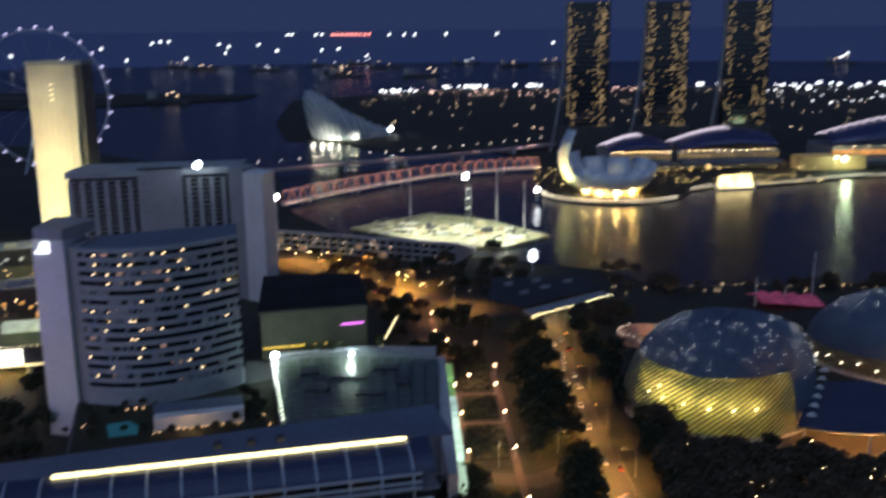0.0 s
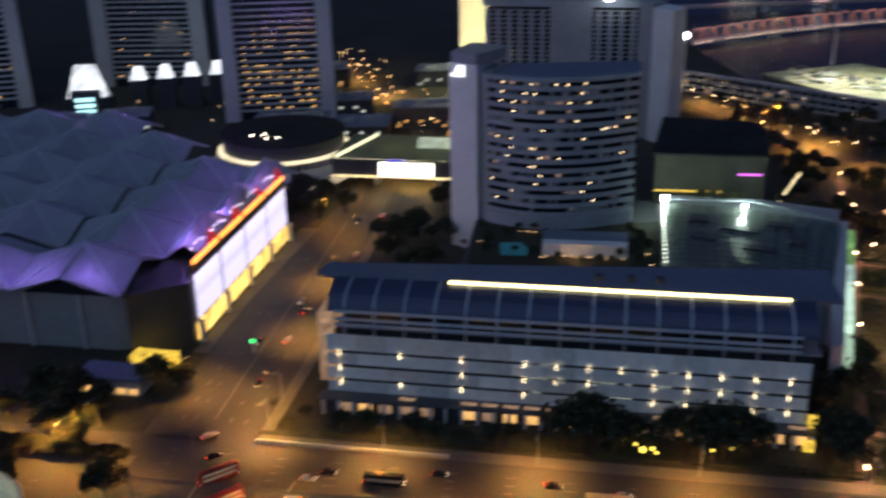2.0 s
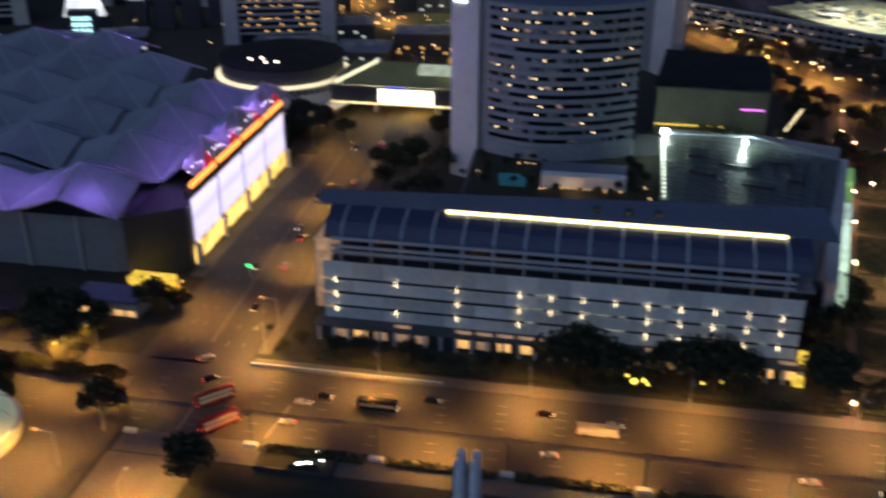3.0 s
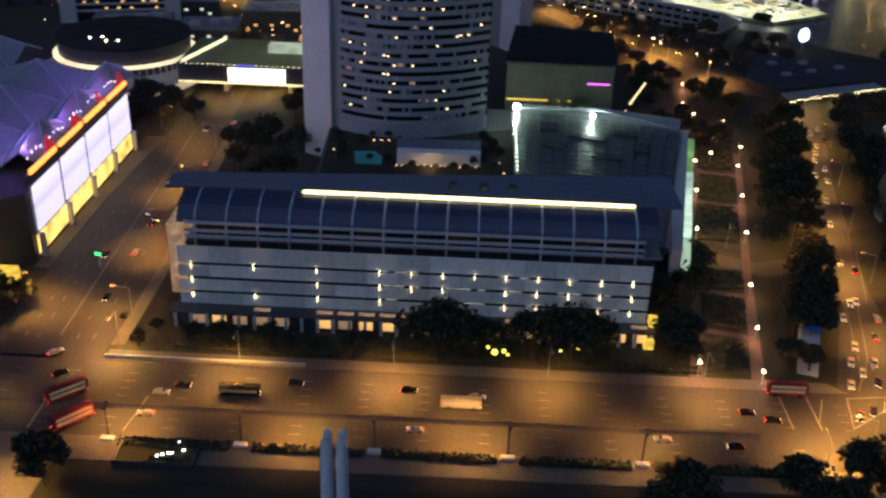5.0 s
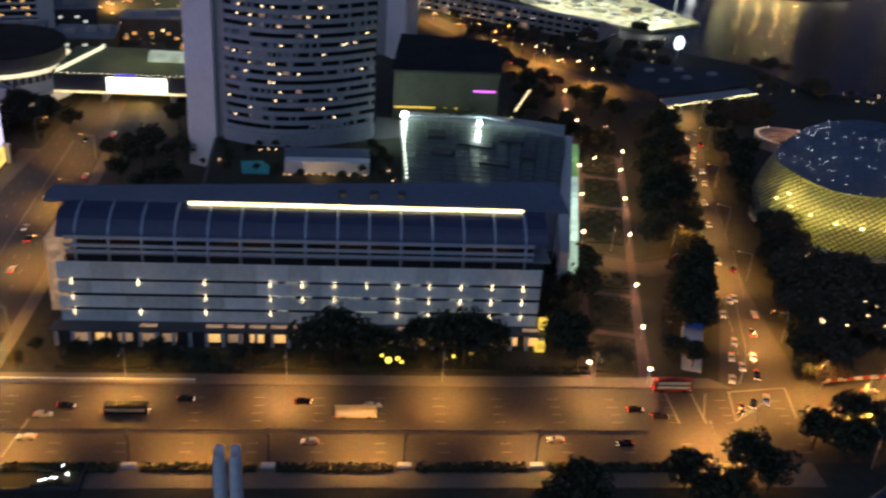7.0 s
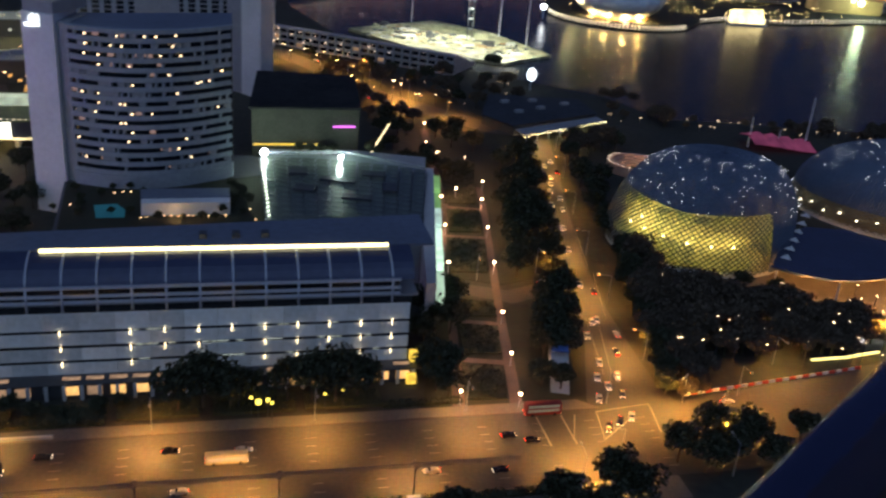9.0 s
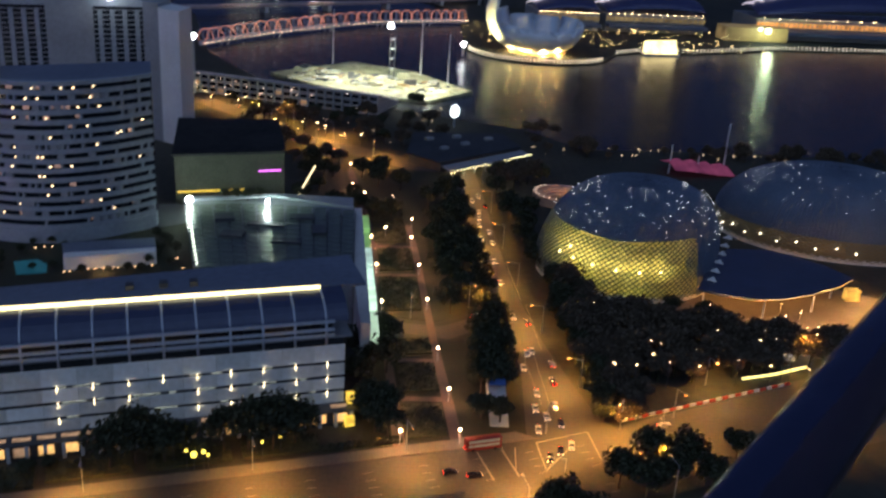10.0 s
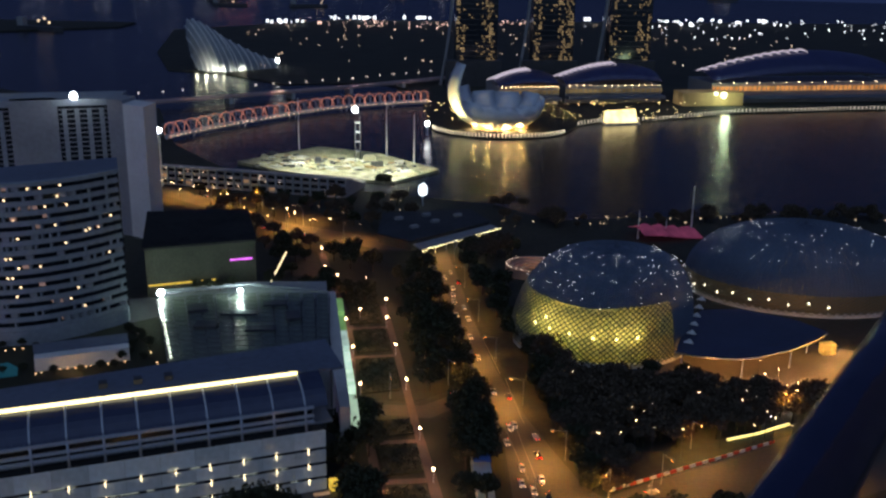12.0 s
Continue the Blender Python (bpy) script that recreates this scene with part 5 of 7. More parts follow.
def lit_canopy(x, y, w, h, z):
    r = thing("lit_canopy", x, y, 0, 30, "white glowing canopy roof on a low block", "canopy", "white glowing canopies")
    bm = bmesh.new()
    box(bm, -w * 0.6, w * 0.6, -4, 8, 0, z)
    part("block", bm, M_DARK, r)
    bm = bmesh.new()
    lo = [bm.verts.new(p) for p in ((-w / 2, -3, z), (w / 2, -3, z), (w / 2, 5, z), (-w / 2, 5, z))]
    hi = [bm.verts.new(p) for p in ((-w / 4, 1, z + h), (w / 4, 1, z + h), (w / 4, 4, z + h), (-w / 4, 4, z + h))]
    bm.faces.new(hi)
    bm.faces.new(lo[::-1])
    for i in range(4):
        bm.faces.new((lo[i], lo[(i + 1) % 4], hi[(i + 1) % 4], hi[i]))
    part("glowing_roof", bm, emit("white_canopy", (0.9, 0.95, 1.0), 1.0, 0.6, 0.12), r)


lit_canopy(-498, 512, 27, 22, 14)
lit_canopy(-640, 480, 20, 12, 14)
lit_canopy(-610, 470, 12, 9, 14)
for i in range(4):
    lit_canopy(-476 + i * 14, 540 + i * 12, 11, 9, 22)


def cyan_screen():
    r = thing("cyan_screen", -470, 480, 0, 32, "small cyan glowing screen on a block", "sign")
    bm = bmesh.new()
    box(bm, -9, 9, 0, 8, 0, 26)
    part("block", bm, M_DARK, r)
    for k in range(4):
        for j in range(3):
            bm = bmesh.new()
            box(bm, -6 + j * 4.2, -3 + j * 4.2, -0.5, 0, 8 + k * 4, 10.4 + k * 4)
            part("screen_tile", bm, emit("cyan_tile", (0.5, 0.95, 1.0), 2.0), r)


cyan_screen()


def round_pavilion():
    r = thing("round_podium", -301, 454, 0, 0, "round dark podium with glowing ring cornice", "building")
    tiers = ((5, -17, 44, 0, 5.2, M_DARK, "wall"), (5, -17, 45.5, 5.2, 6.3, emit("dim_ring", (1.0, 0.82, 0.55), 0.3, 0.5, 0.1), "ring_light"), (4, -14, 41, 6.3, 8.5, M_GREY, "terrace"),
             (0, 0, 35, 8.5, 12.8, M_DARK, "wall"), (0, 0, 37.2, 12.8, 14.2, emit("bright_ring", (1.0, 0.86, 0.55), 1.1, 0.3, 0.1), "ring_light"), (0, 0, 34.5, 14.2, 22, M_DARK, "attic"), (0, 0, 35.2, 22, 22.8, M_BITUMEN, "roof"))
    for x, y, ra, z0, z1, m, nm in tiers:
        bm = bmesh.new()
        tube(bm, (x, y, z0), (x, y, z1), ra, n=56)
        part(nm, bm, m, r)
    fin = cube_mesh("fin", 0.5, 1.2, 4.2, M_CONC)
    for k in range(30):
        a_ = radians(-150 + 6 * k)
        put("fin", fin, r, 35.4 * math.cos(a_), 35.4 * math.sin(a_), 8.5, math.degrees(a_) + 90)
    bm = bmesh.new()
    ball(bm, (0, 0, 0), 0.6, u=8, v=6)
    lm = to_mesh("roof_lamp", bm, emit("roof_lamp", (1.0, 0.85, 0.65), 7), True)
    for x, y in ((2, -20), (7, -17), (-4, -14), (-9, -18)):
        put("roof_lamp", lm, r, x, y, 23.4)


round_pavilion()


def screen_bridge():
    r = thing("bridge_block", -216, 440, 0, 14, "mall bridge over the boulevard with white screen", "building")
    bm = bmesh.new()
    box(bm, -42, 30, 2, 50, 8, 16)
    part("body", bm, M_DARK, r)
    bm = bmesh.new()
    box(bm, -42.5, 30.5, 1, 51, 16, 17)
    part("roof", bm, mat("mossy_roof", (0.12, 0.15, 0.08), 0.8), r)
    bm = bmesh.new()
    box(bm, -16, 13, 0.9, 1.9, 8.2, 15.6)
    part("screen", bm, emit("white_screen", (1.0, 0.95, 0.82), 3.2, 0.1), r, "bright white screen")
    bm = bmesh.new()
    box(bm, -12, -2, 0.9, 1.9, 15.8, 17.4)
    part("screen_cap", bm, emit("blue_cap", (0.12, 0.12, 0.8), 0.6), r)
    bm = bmesh.new()
    box(bm, -42, 30, 1.0, 1.9, 7.2, 8.0)
    part("light_line", bm, emit("warm_line", (1.0, 0.8, 0.4), 1.2, 0.5, 0.3), r)
    bm = bmesh.new()
    tube(bm, (-40, 4, 17.5), (-28, 48, 17.5), 1.0, n=6)
    part("edge_light", bm, emit("pale_line", (1.0, 0.95, 0.6), 1.2), r)
    bm = bmesh.new()
    box(bm, 0, 24, 26, 34, 17, 21)
    part("roof_pavilion", bm, emit("pale_green_box", (0.75, 0.9, 0.7), 0.35, 0.4, 0.2), r)
    bm = bmesh.new()
    ball(bm, (0, 0, 0), 0.25, u=6, v=5)
    em = to_mesh("edge_lamp", bm, emit("edge_lamp", (1.0, 0.85, 0.55), 4), True)
    for k in range(26):
        put("edge_lamp", em, r, -40 + k * 2.75, 1.2, 17.3)
    for x, y in ((-14, 24), (14, 20)):
        li = bpy.data.lights.new("roof_garden_lamp", "POINT")
        li.energy, li.color, li.shadow_soft_size = 1500, (1.0, 0.85, 0.45), 0.4
        new("roof_garden_lamp", li).matrix_world = r.matrix_basis @ pose(x, y, 24)
    pr = cube_mesh("pier", 2, 20, 8, M_CONC)
    for x in (-38, -20, 14, 28):
        put("pier", pr, r, x, 20)
    li = bpy.data.lights.new("underpass_lamp", "POINT")
    li.energy, li.color, li.shadow_soft_size = 14000, (1.0, 0.55, 0.18), 0.6
    new("underpass_lamp", li).matrix_world = pose(-216, 446, 6)
    bm = bmesh.new()
    tube(bm, (22, 75, 0), (22, 75, 14), 16, 13, 24)
    part("amber_drum", bm, emit("amber_drum", (1.0, 0.5, 0.12), 0.45, 0.5, 0.1), r, "amber glowing drum behind")


screen_bridge()


def low_block(x, y, rz, w, d, h, lit, label):
    r = thing("low_block", x, y, 0, rz, label, "building", "low blocks between the towers")
    bm = bmesh.new()
    box(bm, -w / 2, w / 2, 0, d, 0, h)
    part("body", bm, M_DARK, r)
    bm = bmesh.new()
    box(bm, -w / 2 - 0.6, w / 2 + 0.6, -0.6, d + 0.6, h, h + 0.8)
    part("roof", bm, M_ROOFGREY, r)
    plant_room = cube_mesh("plant_unit", w * 0.18, d * 0.2, 2.2, M_GREY)
    for t in (-0.25, 0.1, 0.3):
        put("plant_unit", plant_room, r, w * t, d * (0.5 + t * 0.5), h + 0.8)
    win = cube_mesh("lit_bay", 2.4, 0.3, 1.6, lit)
    for k in range(int(w / 5)):
        if (k * 7) % 5 < 3:
            put("lit_bay", win, r, -w / 2 + 3 + k * 5, -0.1, 1.5 + (k % 2) * 3)


AMB = emit("amber_bay", (1.0, 0.5, 0.14), 0.8, 0.5, 0.2)
WHT = emit("white_bay", (0.9, 0.95, 0.85), 0.7, 0.5, 0.2)
for x, y, rz, w, d, h, m, lb in ((-330, 505, 24, 46, 26, 12, AMB, "dark low block with amber bays"), (-288, 520, 20, 34, 30, 9, WHT, "dark low block with white lit bays"), (-262, 560, 20, 40, 24, 14, AMB, "grey roofed low block with amber bays"), (-215, 540, 14, 36, 22, 10, AMB, "low block with amber lit front"),
                                 (-330, 575, 28, 40, 24, 10, WHT, "dark low block by the tower foot"), (-240, 620, 20, 44, 26, 12, AMB, "low block by the orange road"), (-390, 640, 34, 50, 30, 14, AMB, "dark block with amber street front"), (-300, 680, 20, 44, 26, 12, WHT, "low block below the floodlit tower"),
                                 (-450, 470, 34, 60, 26, 12, WHT, "dark low block behind the folded roof"), (-545, 430, 34, 60, 26, 14, AMB, "dark low block with amber street front")):
    low_block(x, y, rz, w, d, h, m, lb)


# ---- street lamps ----
SODIUM = (1.0, 0.43, 0.075)


def lamp_post(h, arm):
    r = thing("street_lamp", 0, 0, 0, 0, "tall grey street lamp with sodium head", "street lamp", "highway street lamps")
    bm = bmesh.new()
    tube(bm, (0, 0, 0), (0, 0, h), 0.16, 0.09, 6)
    part("pole", bm, M_GREY, r)
    bm = bmesh.new()
    tube(bm, (0, 0, h), (0, arm, h + 0.5), 0.08, 0.07, 5)
    part("arm", bm, M_GREY, r)
    bm = bmesh.new()
    box(bm, -0.25, 0.25, arm - 0.6, arm + 0.6, h + 0.42, h + 0.72)
    hd = part("lamp_head", bm, M_GREY, r)
    bm = bmesh.new()
    box(bm, -0.2, 0.2, arm - 0.5, arm + 0.5, h + 0.34, h + 0.41)
    part("lens", bm, emit("sodium_lens", SODIUM, 10), hd)
    return r


def lamp_light(x, y, z, e, color=SODIUM, spot=True, cone=146):
    li = bpy.data.lights.new("road_lamp", "SPOT" if spot else "POINT")
    li.energy, li.color, li.shadow_soft_size = e, color, 0.5
    if spot:
        li.spot_size, li.spot_blend = radians(cone), 0.75
    new("road_lamp", li).matrix_world = pose(x, y, z)


post = lamp_post(11, 5.0)
first = True
HW = [(u, 200.5, GRID, 1) for u in range(-178, 190, 46)] + [(u, 240.6, GRID + 180, -1) for u in range(-155, 210, 46) if not -143 < u < -100]
for u, v, rz, s in HW:
    x, y = g2w(u, v)
    if s > 0 and -130 < u < 82:
        pass  # hung from the lighting truss
    elif first:
        post.matrix_basis = pose(x, y, 0, 0, 0, rz)
        first = False
    else:
        copy_thing(post, pose(x, y, 0, 0, 0, rz))
    lx, ly = g2w(u, v + 8.5 * s)
    lamp_light(lx, ly, 12, 37000 if u < 10 else 29000, SODIUM, True, 140)
SIDE = [(77, 292, 90), (70.5, 335, 90), (67, 378, 90), (66.5, 425, 90), (66.5, 475, 90), (66.5, 520, 90), (85, 266, 150), (-30, 590, 200), (-62, 634, 220), (5, 567, 190), (-110, 690, 220)]
# (-158, 228.5) and (-110, 168) are extra posts that brighten dark road
SIDE += [(*g2w(u, v), GRID + rz) for u, v, rz in ((-102, 262, 90), (-102, 310, 90), (-107, 360, 90), (-111, 410, 90), (-141.5, 430, -90), (-117, 470, 90), (-142, 268, -90), (-205, 201, 0), (-250, 201, 0), (-300, 201, 0), (-230, 240.5, 180), (-180, 150, -90), (-127, 140, 90), (-200, 170, 180), (-240, 165, 180), (-215, 225, 0), (-265, 222, 0), (-185, 222, 0), (-136, 184, 90), (-158, 228.5, 180), (-225, 185, 0), (190, 258, 180), (235, 270, 180), (215, 214, 0), (-110, 168, 0), (-101.5, 247.5, 180))]
# posts added to brighten the crossing (first two) and the park lane
SIDE += [(60, 232, 90), (96, 258, 150), (20, 345, 180), (44, 356, 200)]
SIDE += [(-410, 712, 40), (-368, 672, 40), (-320, 628, 40), (-275, 570, 60), (-250, 520, 60)]
SIDE += [(-20, 600, 20), (-48, 640, 40), (-85, 670, 220)]
for x, y, rz in SIDE:
    copy_thing(post, pose(x, y, 0, 0, 0, rz))
    a_ = radians(rz + 90)
    lamp_light(x + 7 * math.cos(a_), y + 7 * math.sin(a_), 13.5, 46000 if 55 < x < 100 and y < 270 else 44000 if 60 < x < 90 and y < 350 else 30000 if 60 < x < 90 and y < 530 else 12000 if 15 < x < 50 and 340 < y < 360 else 16000 if -240 < x < -190 and y > 280 else 75000 if -120 < x < 30 and y > 550 else 46000 if x < -105 and y < 222 else 80000 if x < -240 and y > 500 else 30000, SODIUM, True, 138)


def park_lamp():
    r = thing("park_lamp", 0, 0, 0, 0, "short park lamp with round warm globe", "park lamp", "globe lamps in the park")
    bm = bmesh.new()
    tube(bm, (0, 0, 0), (0, 0, 4.5), 0.09, 0.07, 6)
    part("pole", bm, M_STEEL, r)
    bm = bmesh.new()
    ball(bm, (0, 0, 4.95), 0.5, u=10, v=8)
    part("globe", bm, emit("globe_glow", (1.0, 0.62, 0.36), 16), r, "", True)
    return r


pl = park_lamp()
PARK = [(-7.7, 535), (-5.6, 500), (0.8, 485), (15.4, 479.5), (24, 446), (23, 421), (11, 433), (4.3, 420.6), (6.6, 387), (25, 388), (8.6, 349), (26.8, 352), (28.5, 310), (12.3, 280), (30.4, 281), (13.6, 255), (32, 256)]
for i, (x, y) in enumerate(PARK):
    if i == 0:
        pl.matrix_basis = pose(x, y, 0.12)
    else:
        copy_thing(pl, pose(x, y, 0.12))
    lamp_light(x + 0.9, y - 0.9, 5.0, 2400, (1.0, 0.46, 0.24), False)


# ---- memorial pillars ----
def memorial():
    r = thing("memorial_pillars", *g2w(-19, 129.6), 0, GRID, "tall pale tapering memorial pillars on the lawn", "monument")
    for x, y in ((-1.3, -1.3), (1.3, -1.3), (1.3, 1.3), (-1.3, 1.3)):
        bm = bmesh.new()
        tube(bm, (x * 1.15, y * 1.15, 0), (x, y, 62), 1.5, 0.8, 12)
        part("pillar", bm, mat("white_mosaic", (0.62, 0.66, 0.72), 0.6) if x < 0 and y < 0 else bpy.data.materials["white_mosaic"], r, "", True)
    bm = bmesh.new()
    tube(bm, (0, 0, 0), (0, 0, 1.2), 9, 8, 20)
    part("plinth", bm, M_CONC, r)


memorial()


# ---- trees ----
def tree(h, w, seed):
    q = random.Random(seed)
    r = thing("tree", 0, 0, 0, 0, "broad dark-leaved street tree at dusk", "tree", "street and park trees")
    bm = bmesh.new()
    tube(bm, (0, 0, 0), (0.2, 0.1, h * 0.42), 0.38, 0.26, 7)
    tips = []
    for i in range(6):
        a_ = i * 1.05 + q.uniform(-0.3, 0.3)
        e = Vector((w * 0.6 * math.cos(a_), w * 0.6 * math.sin(a_), h * q.uniform(0.6, 0.85)))
        tube(bm, (0.2, 0.1, h * 0.38), e, 0.2, 0.06, 5)
        tips.append(e)
    part("trunk", bm, M_BARK, r)
    bm = bmesh.new()
    lobes = [(t, q.uniform(0.3, 0.45) * w) for t in tips] + [(Vector((q.uniform(-0.2, 0.2) * w, q.uniform(-0.2, 0.2) * w, h * q.uniform(0.75, 0.9))), 0.45 * w) for _ in range(4)]
    for c_, rad in lobes:
        for _ in range(95):
            d = Vector((q.gauss(0, 1), q.gauss(0, 1), q.gauss(0, 0.75))).normalized() * rad * q.uniform(0.5, 1.1)
            p = c_ + d
            s = q.uniform(0.5, 1.0)
            ax = Vector((q.uniform(-1, 1), q.uniform(-1, 1), q.uniform(-0.4, 1))).normalized()
            u_ = ax.orthogonal().normalized() * s
            v_ = ax.cross(u_).normalized() * s * 0.7
            vs = [bm.verts.new(x) for x in (p - u_, p - v_ * 0.9 + ax * 0.15, p + u_, p + v_ + ax * 0.2)]
            bm.faces.new(vs)
    part("crown", bm, M_LEAF, r)
    return r


kinds = [tree(10, 5.2, 1), tree(12, 6.2, 2), tree(9, 4.4, 3), tree(14, 7.4, 4)]
used = set()
woods = {}


AVENUE = ((-66, 636), (-37, 603), (-2, 578), (28, 556), (60, 548))


def clear_of_shore(x, y):
    """True where no tree may stand: on the walkway and low hall, and just before the avenue."""
    if 24 < x < 106 and 500 + max(0, x - 48) * 0.8 < y < 616:
        return True
    for (xa, ya), (xb, yb) in zip(AVENUE, AVENUE[1:]):
        if xa <= x <= xb:
            return -26 < y - (ya + (yb - ya) * (x - xa) / (xb - xa)) < 14
    return False


def plant(x, y, k=None, s=1.0, wood="", z=0):
    if clear_of_shore(x, y):
        return
    k = rng.randrange(4) if k is None else k
    m = pose(x, y, z, 0, 0, rng.uniform(0, 360)) @ Matrix.Diagonal((s, s, s * rng.uniform(0.9, 1.1), 1))
    if wood:
        woods.setdefault(wood, []).append((k, m))
        return
    if k not in used:
        used.add(k)
        kinds[k].matrix_basis = m
    else:
        ob = copy_thing(kinds[k], Matrix())
        ob.matrix_basis = m


# before the office block
for u, v, k, s in ((-79, 250, 1, 0.9), (-72, 251, 0, 1.0), (-66, 249, 1, 0.8), (-56, 251, 1, 0.95), (-50, 250, 0, 0.9), (-32, 251, 2, 1.0), (-26, 252, 0, 0.8), (-10, 249, 3, 1.05), (-3, 251, 3, 1.2), (5, 249, 3, 1.05), (10, 252, 1, 0.9), (22, 251, 3, 0.95), (29, 250, 3, 1.1), (36, 249, 3, 1.25), (43, 251, 3, 1.15), (68, 259, 1, 0.95), (74, 260, 1, 0.9), (71, 254, 0, 0.9), (-92, 255, 2, 0.8), (-95, 246, 0, 0.8), (-42, 248, 2, 0.7), (-18, 250, 2, 0.7), (15, 248, 2, 0.8)):
    plant(*g2w(u, v), k, s * (0.62 if u < -14 else 1.0))
# roof garden of the podium
q = random.Random(31)
for _ in range(16):
    y = q.uniform(347, 384)
    plant(q.uniform(-85, -67 - (y - 340) * 0.23), y, 2, q.uniform(0.35, 0.55), "", 15)
for x, y in ((-136, 349), (-133, 362), (-139, 356), (-130, 371), (-124, 373), (-118, 370), (-143, 365), (-116, 347), (-122, 346), (-105, 344), (-96, 346), (-88, 348), (-134, 342), (-145, 345)):
    plant(x + q.uniform(-1, 1), y, 2, q.uniform(0.3, 0.45), "", 15)
for x, y in ((-62, 421), (-57, 423), (-52, 422), (-47, 425), (-30, 427)):
    plant(x, y, 2, 0.62, "", 19.5)
# park and drive
for x, y, k in ((36, 350, 3), (42, 362, 3), (37, 376, 3), (44, 388, 3), (38, 402, 3), (45, 415, 3), (39, 430, 3), (46, 444, 3), (41, 458, 1), (48, 470, 3), (43, 486, 3), (49, 500, 1), (45, 515, 3), (38, 528, 1), (47, 535, 1), (34, 390, 1), (33, 420, 1), (35, 450, 1), (34, 480, 1),
                (44, 300, 3), (50, 310, 3), (46, 322, 3), (52, 332, 1), (42, 288, 1), (49, 290, 1), (40, 270, 0), (46, 268, 2), (5, 300, 1), (8, 310, 1), (3, 318, 0), (10, 258, 1), (6, 262, 0), (3, 275, 0), (1, 290, 1), (6, 304, 1), (10, 300, 3), (9, 316, 3), (2, 308, 3), (14, 455, 1), (5, 460, 0), (8, 510, 1), (20, 505, 1), (-1, 525, 1), (10, 530, 1),
                (78, 400, 1), (80, 415, 1), (76, 430, 1), (79, 445, 3), (74, 462, 3), (76, 480, 1), (72, 500, 1), (76, 520, 3), (86, 470, 1), (92, 530, 1), (100, 525, 1)):
    plant(x, y, k, 0.95)
for i in range(17):
    plant(80.2 - max(0, i - 11) * 0.5 + (i % 3) * 0.8, 270 + i * 5.2, (0, 2, 1)[i % 3], 0.78)
for x, y in ((43, 296), (51, 299), (44, 312), (52, 318), (47, 330), (53, 341), (50, 350), (51, 366), (52, 380), (51, 396), (51, 410), (50, 426), (51, 452)):
    plant(x, y, 1, 0.85)
# round the theatre
for i in range(16):
    plant(81 + (i % 3) * 3.5, 292 + i * 7, 1 if i % 2 else 0, 0.85)
q = random.Random(12)
for _ in range(120):
    x = q.uniform(80, 185)
    y = q.uniform(296 + max(0, x - 120) * 0.28, 347 - max(0, x - 125) * 0.42)
    plant(x, y, None, q.uniform(0.7, 1.05), "theatre_grove")
for i in range(46):
    y = 268 + i * 3.2
    plant(84.5 - max(0, y - 330) * 0.06 + q.uniform(0, 12), y, None, q.uniform(0.6, 0.95), "theatre_grove")
for x, y in ((84, 350), (88, 340), (82, 365), (140, 352), (128, 356), (97, 350), (110, 348)):
    plant(x, y, 0, 0.8)
# shore and avenue
for _ in range(60):
    x = q.uniform(95, 360)
    plant(x, q.uniform(582, 600) if x > 140 else q.uniform(590, 640), None, q.uniform(0.5, 0.85), "shore_woods")
for x, y in ((-60, 610), (-30, 575), (0, 555), (12, 600), (25, 610), (35, 590), (45, 578), (-95, 690), (-75, 665), (-50, 650), (-20, 640), (-35, 660), (10, 640), (30, 655), (38, 705), (34, 712), (50, 600), (60, 585), (-10, 650), (66, 600), (75, 575), (80, 590)):
    plant(x, y, None, 0.9)
# boulevard and crossing
for x, y in ((-240, 388), (-250, 390), (-246, 400), (-258, 396), (-262, 408), (-232, 400), (-194, 428), (-186, 418), (-192, 378), (-185, 385), (-199, 372), (-288, 205), (-295, 212), (-280, 200), (-215, 162), (-221, 166), (-210, 160), (-233, 156), (-229, 193), (-210, 198), (-240, 190), (-220, 195), (-206, 183), (-214, 185), (-177, 165), (-250, 186), (-262, 192), (-205, 221), (-198, 226), (-236, 204), (-226, 205), (-216, 207)):
    plant(x, y, None, 0.95)
# dense planting along the avenue, drive and boulevard
for _ in range(85):
    x, y = q.uniform(-75, 52), q.uniform(545, 690)
    mid = 560 + max(0, 10 - x) * 0.62
    if abs(y - mid) > 14 and y < 665:
        plant(x, y, None, q.uniform(0.7, 1.05), "shore_woods")
for _ in range(30):
    plant(q.uniform(72, 108), q.uniform(515, 600), None, q.uniform(0.7, 1.0), "shore_woods")
for _ in range(34):
    v = q.uniform(285, 330)
    plant(*g2w(q.uniform(-99, -70) - (v - 285) * 0.05, q.uniform(300, 425)), None, q.uniform(0.55, 0.9))
for _ in range(26):
    plant(*g2w(q.uniform(-168, -144), q.uniform(412, 475)), None, q.uniform(0.7, 1.0))
for _ in range(16):
    x, y = q.uniform(-34, 0), q.uniform(436, 540)
    plant(x, y, None, q.uniform(0.7, 1.0))
# planted median
for i in range(13):
    plant(*g2w(-178 + i * 3.3, 223.5 + q.uniform(-1, 1.5)), 2, q.uniform(0.42, 0.75))
for u, v in ((-176, 213), (-173, 210), (-171, 214)):
    plant(*g2w(u, v), 1, 0.7)
# memorial park
for x, y, k in ((12, 196, 3), (16, 190, 3), (8, 186, 1), (40, 206, 3), (45, 200, 1), (56, 216, 3), (62, 212, 3), (52, 205, 1), (77, 234, 1), (84, 230, 3), (92, 236, 3), (100, 243, 3), (88, 243, 3), (104, 232, 1), (118, 250, 0), (-139, 154, 3), (-143, 158, 1)):
    plant(x, y, k, 0.95)



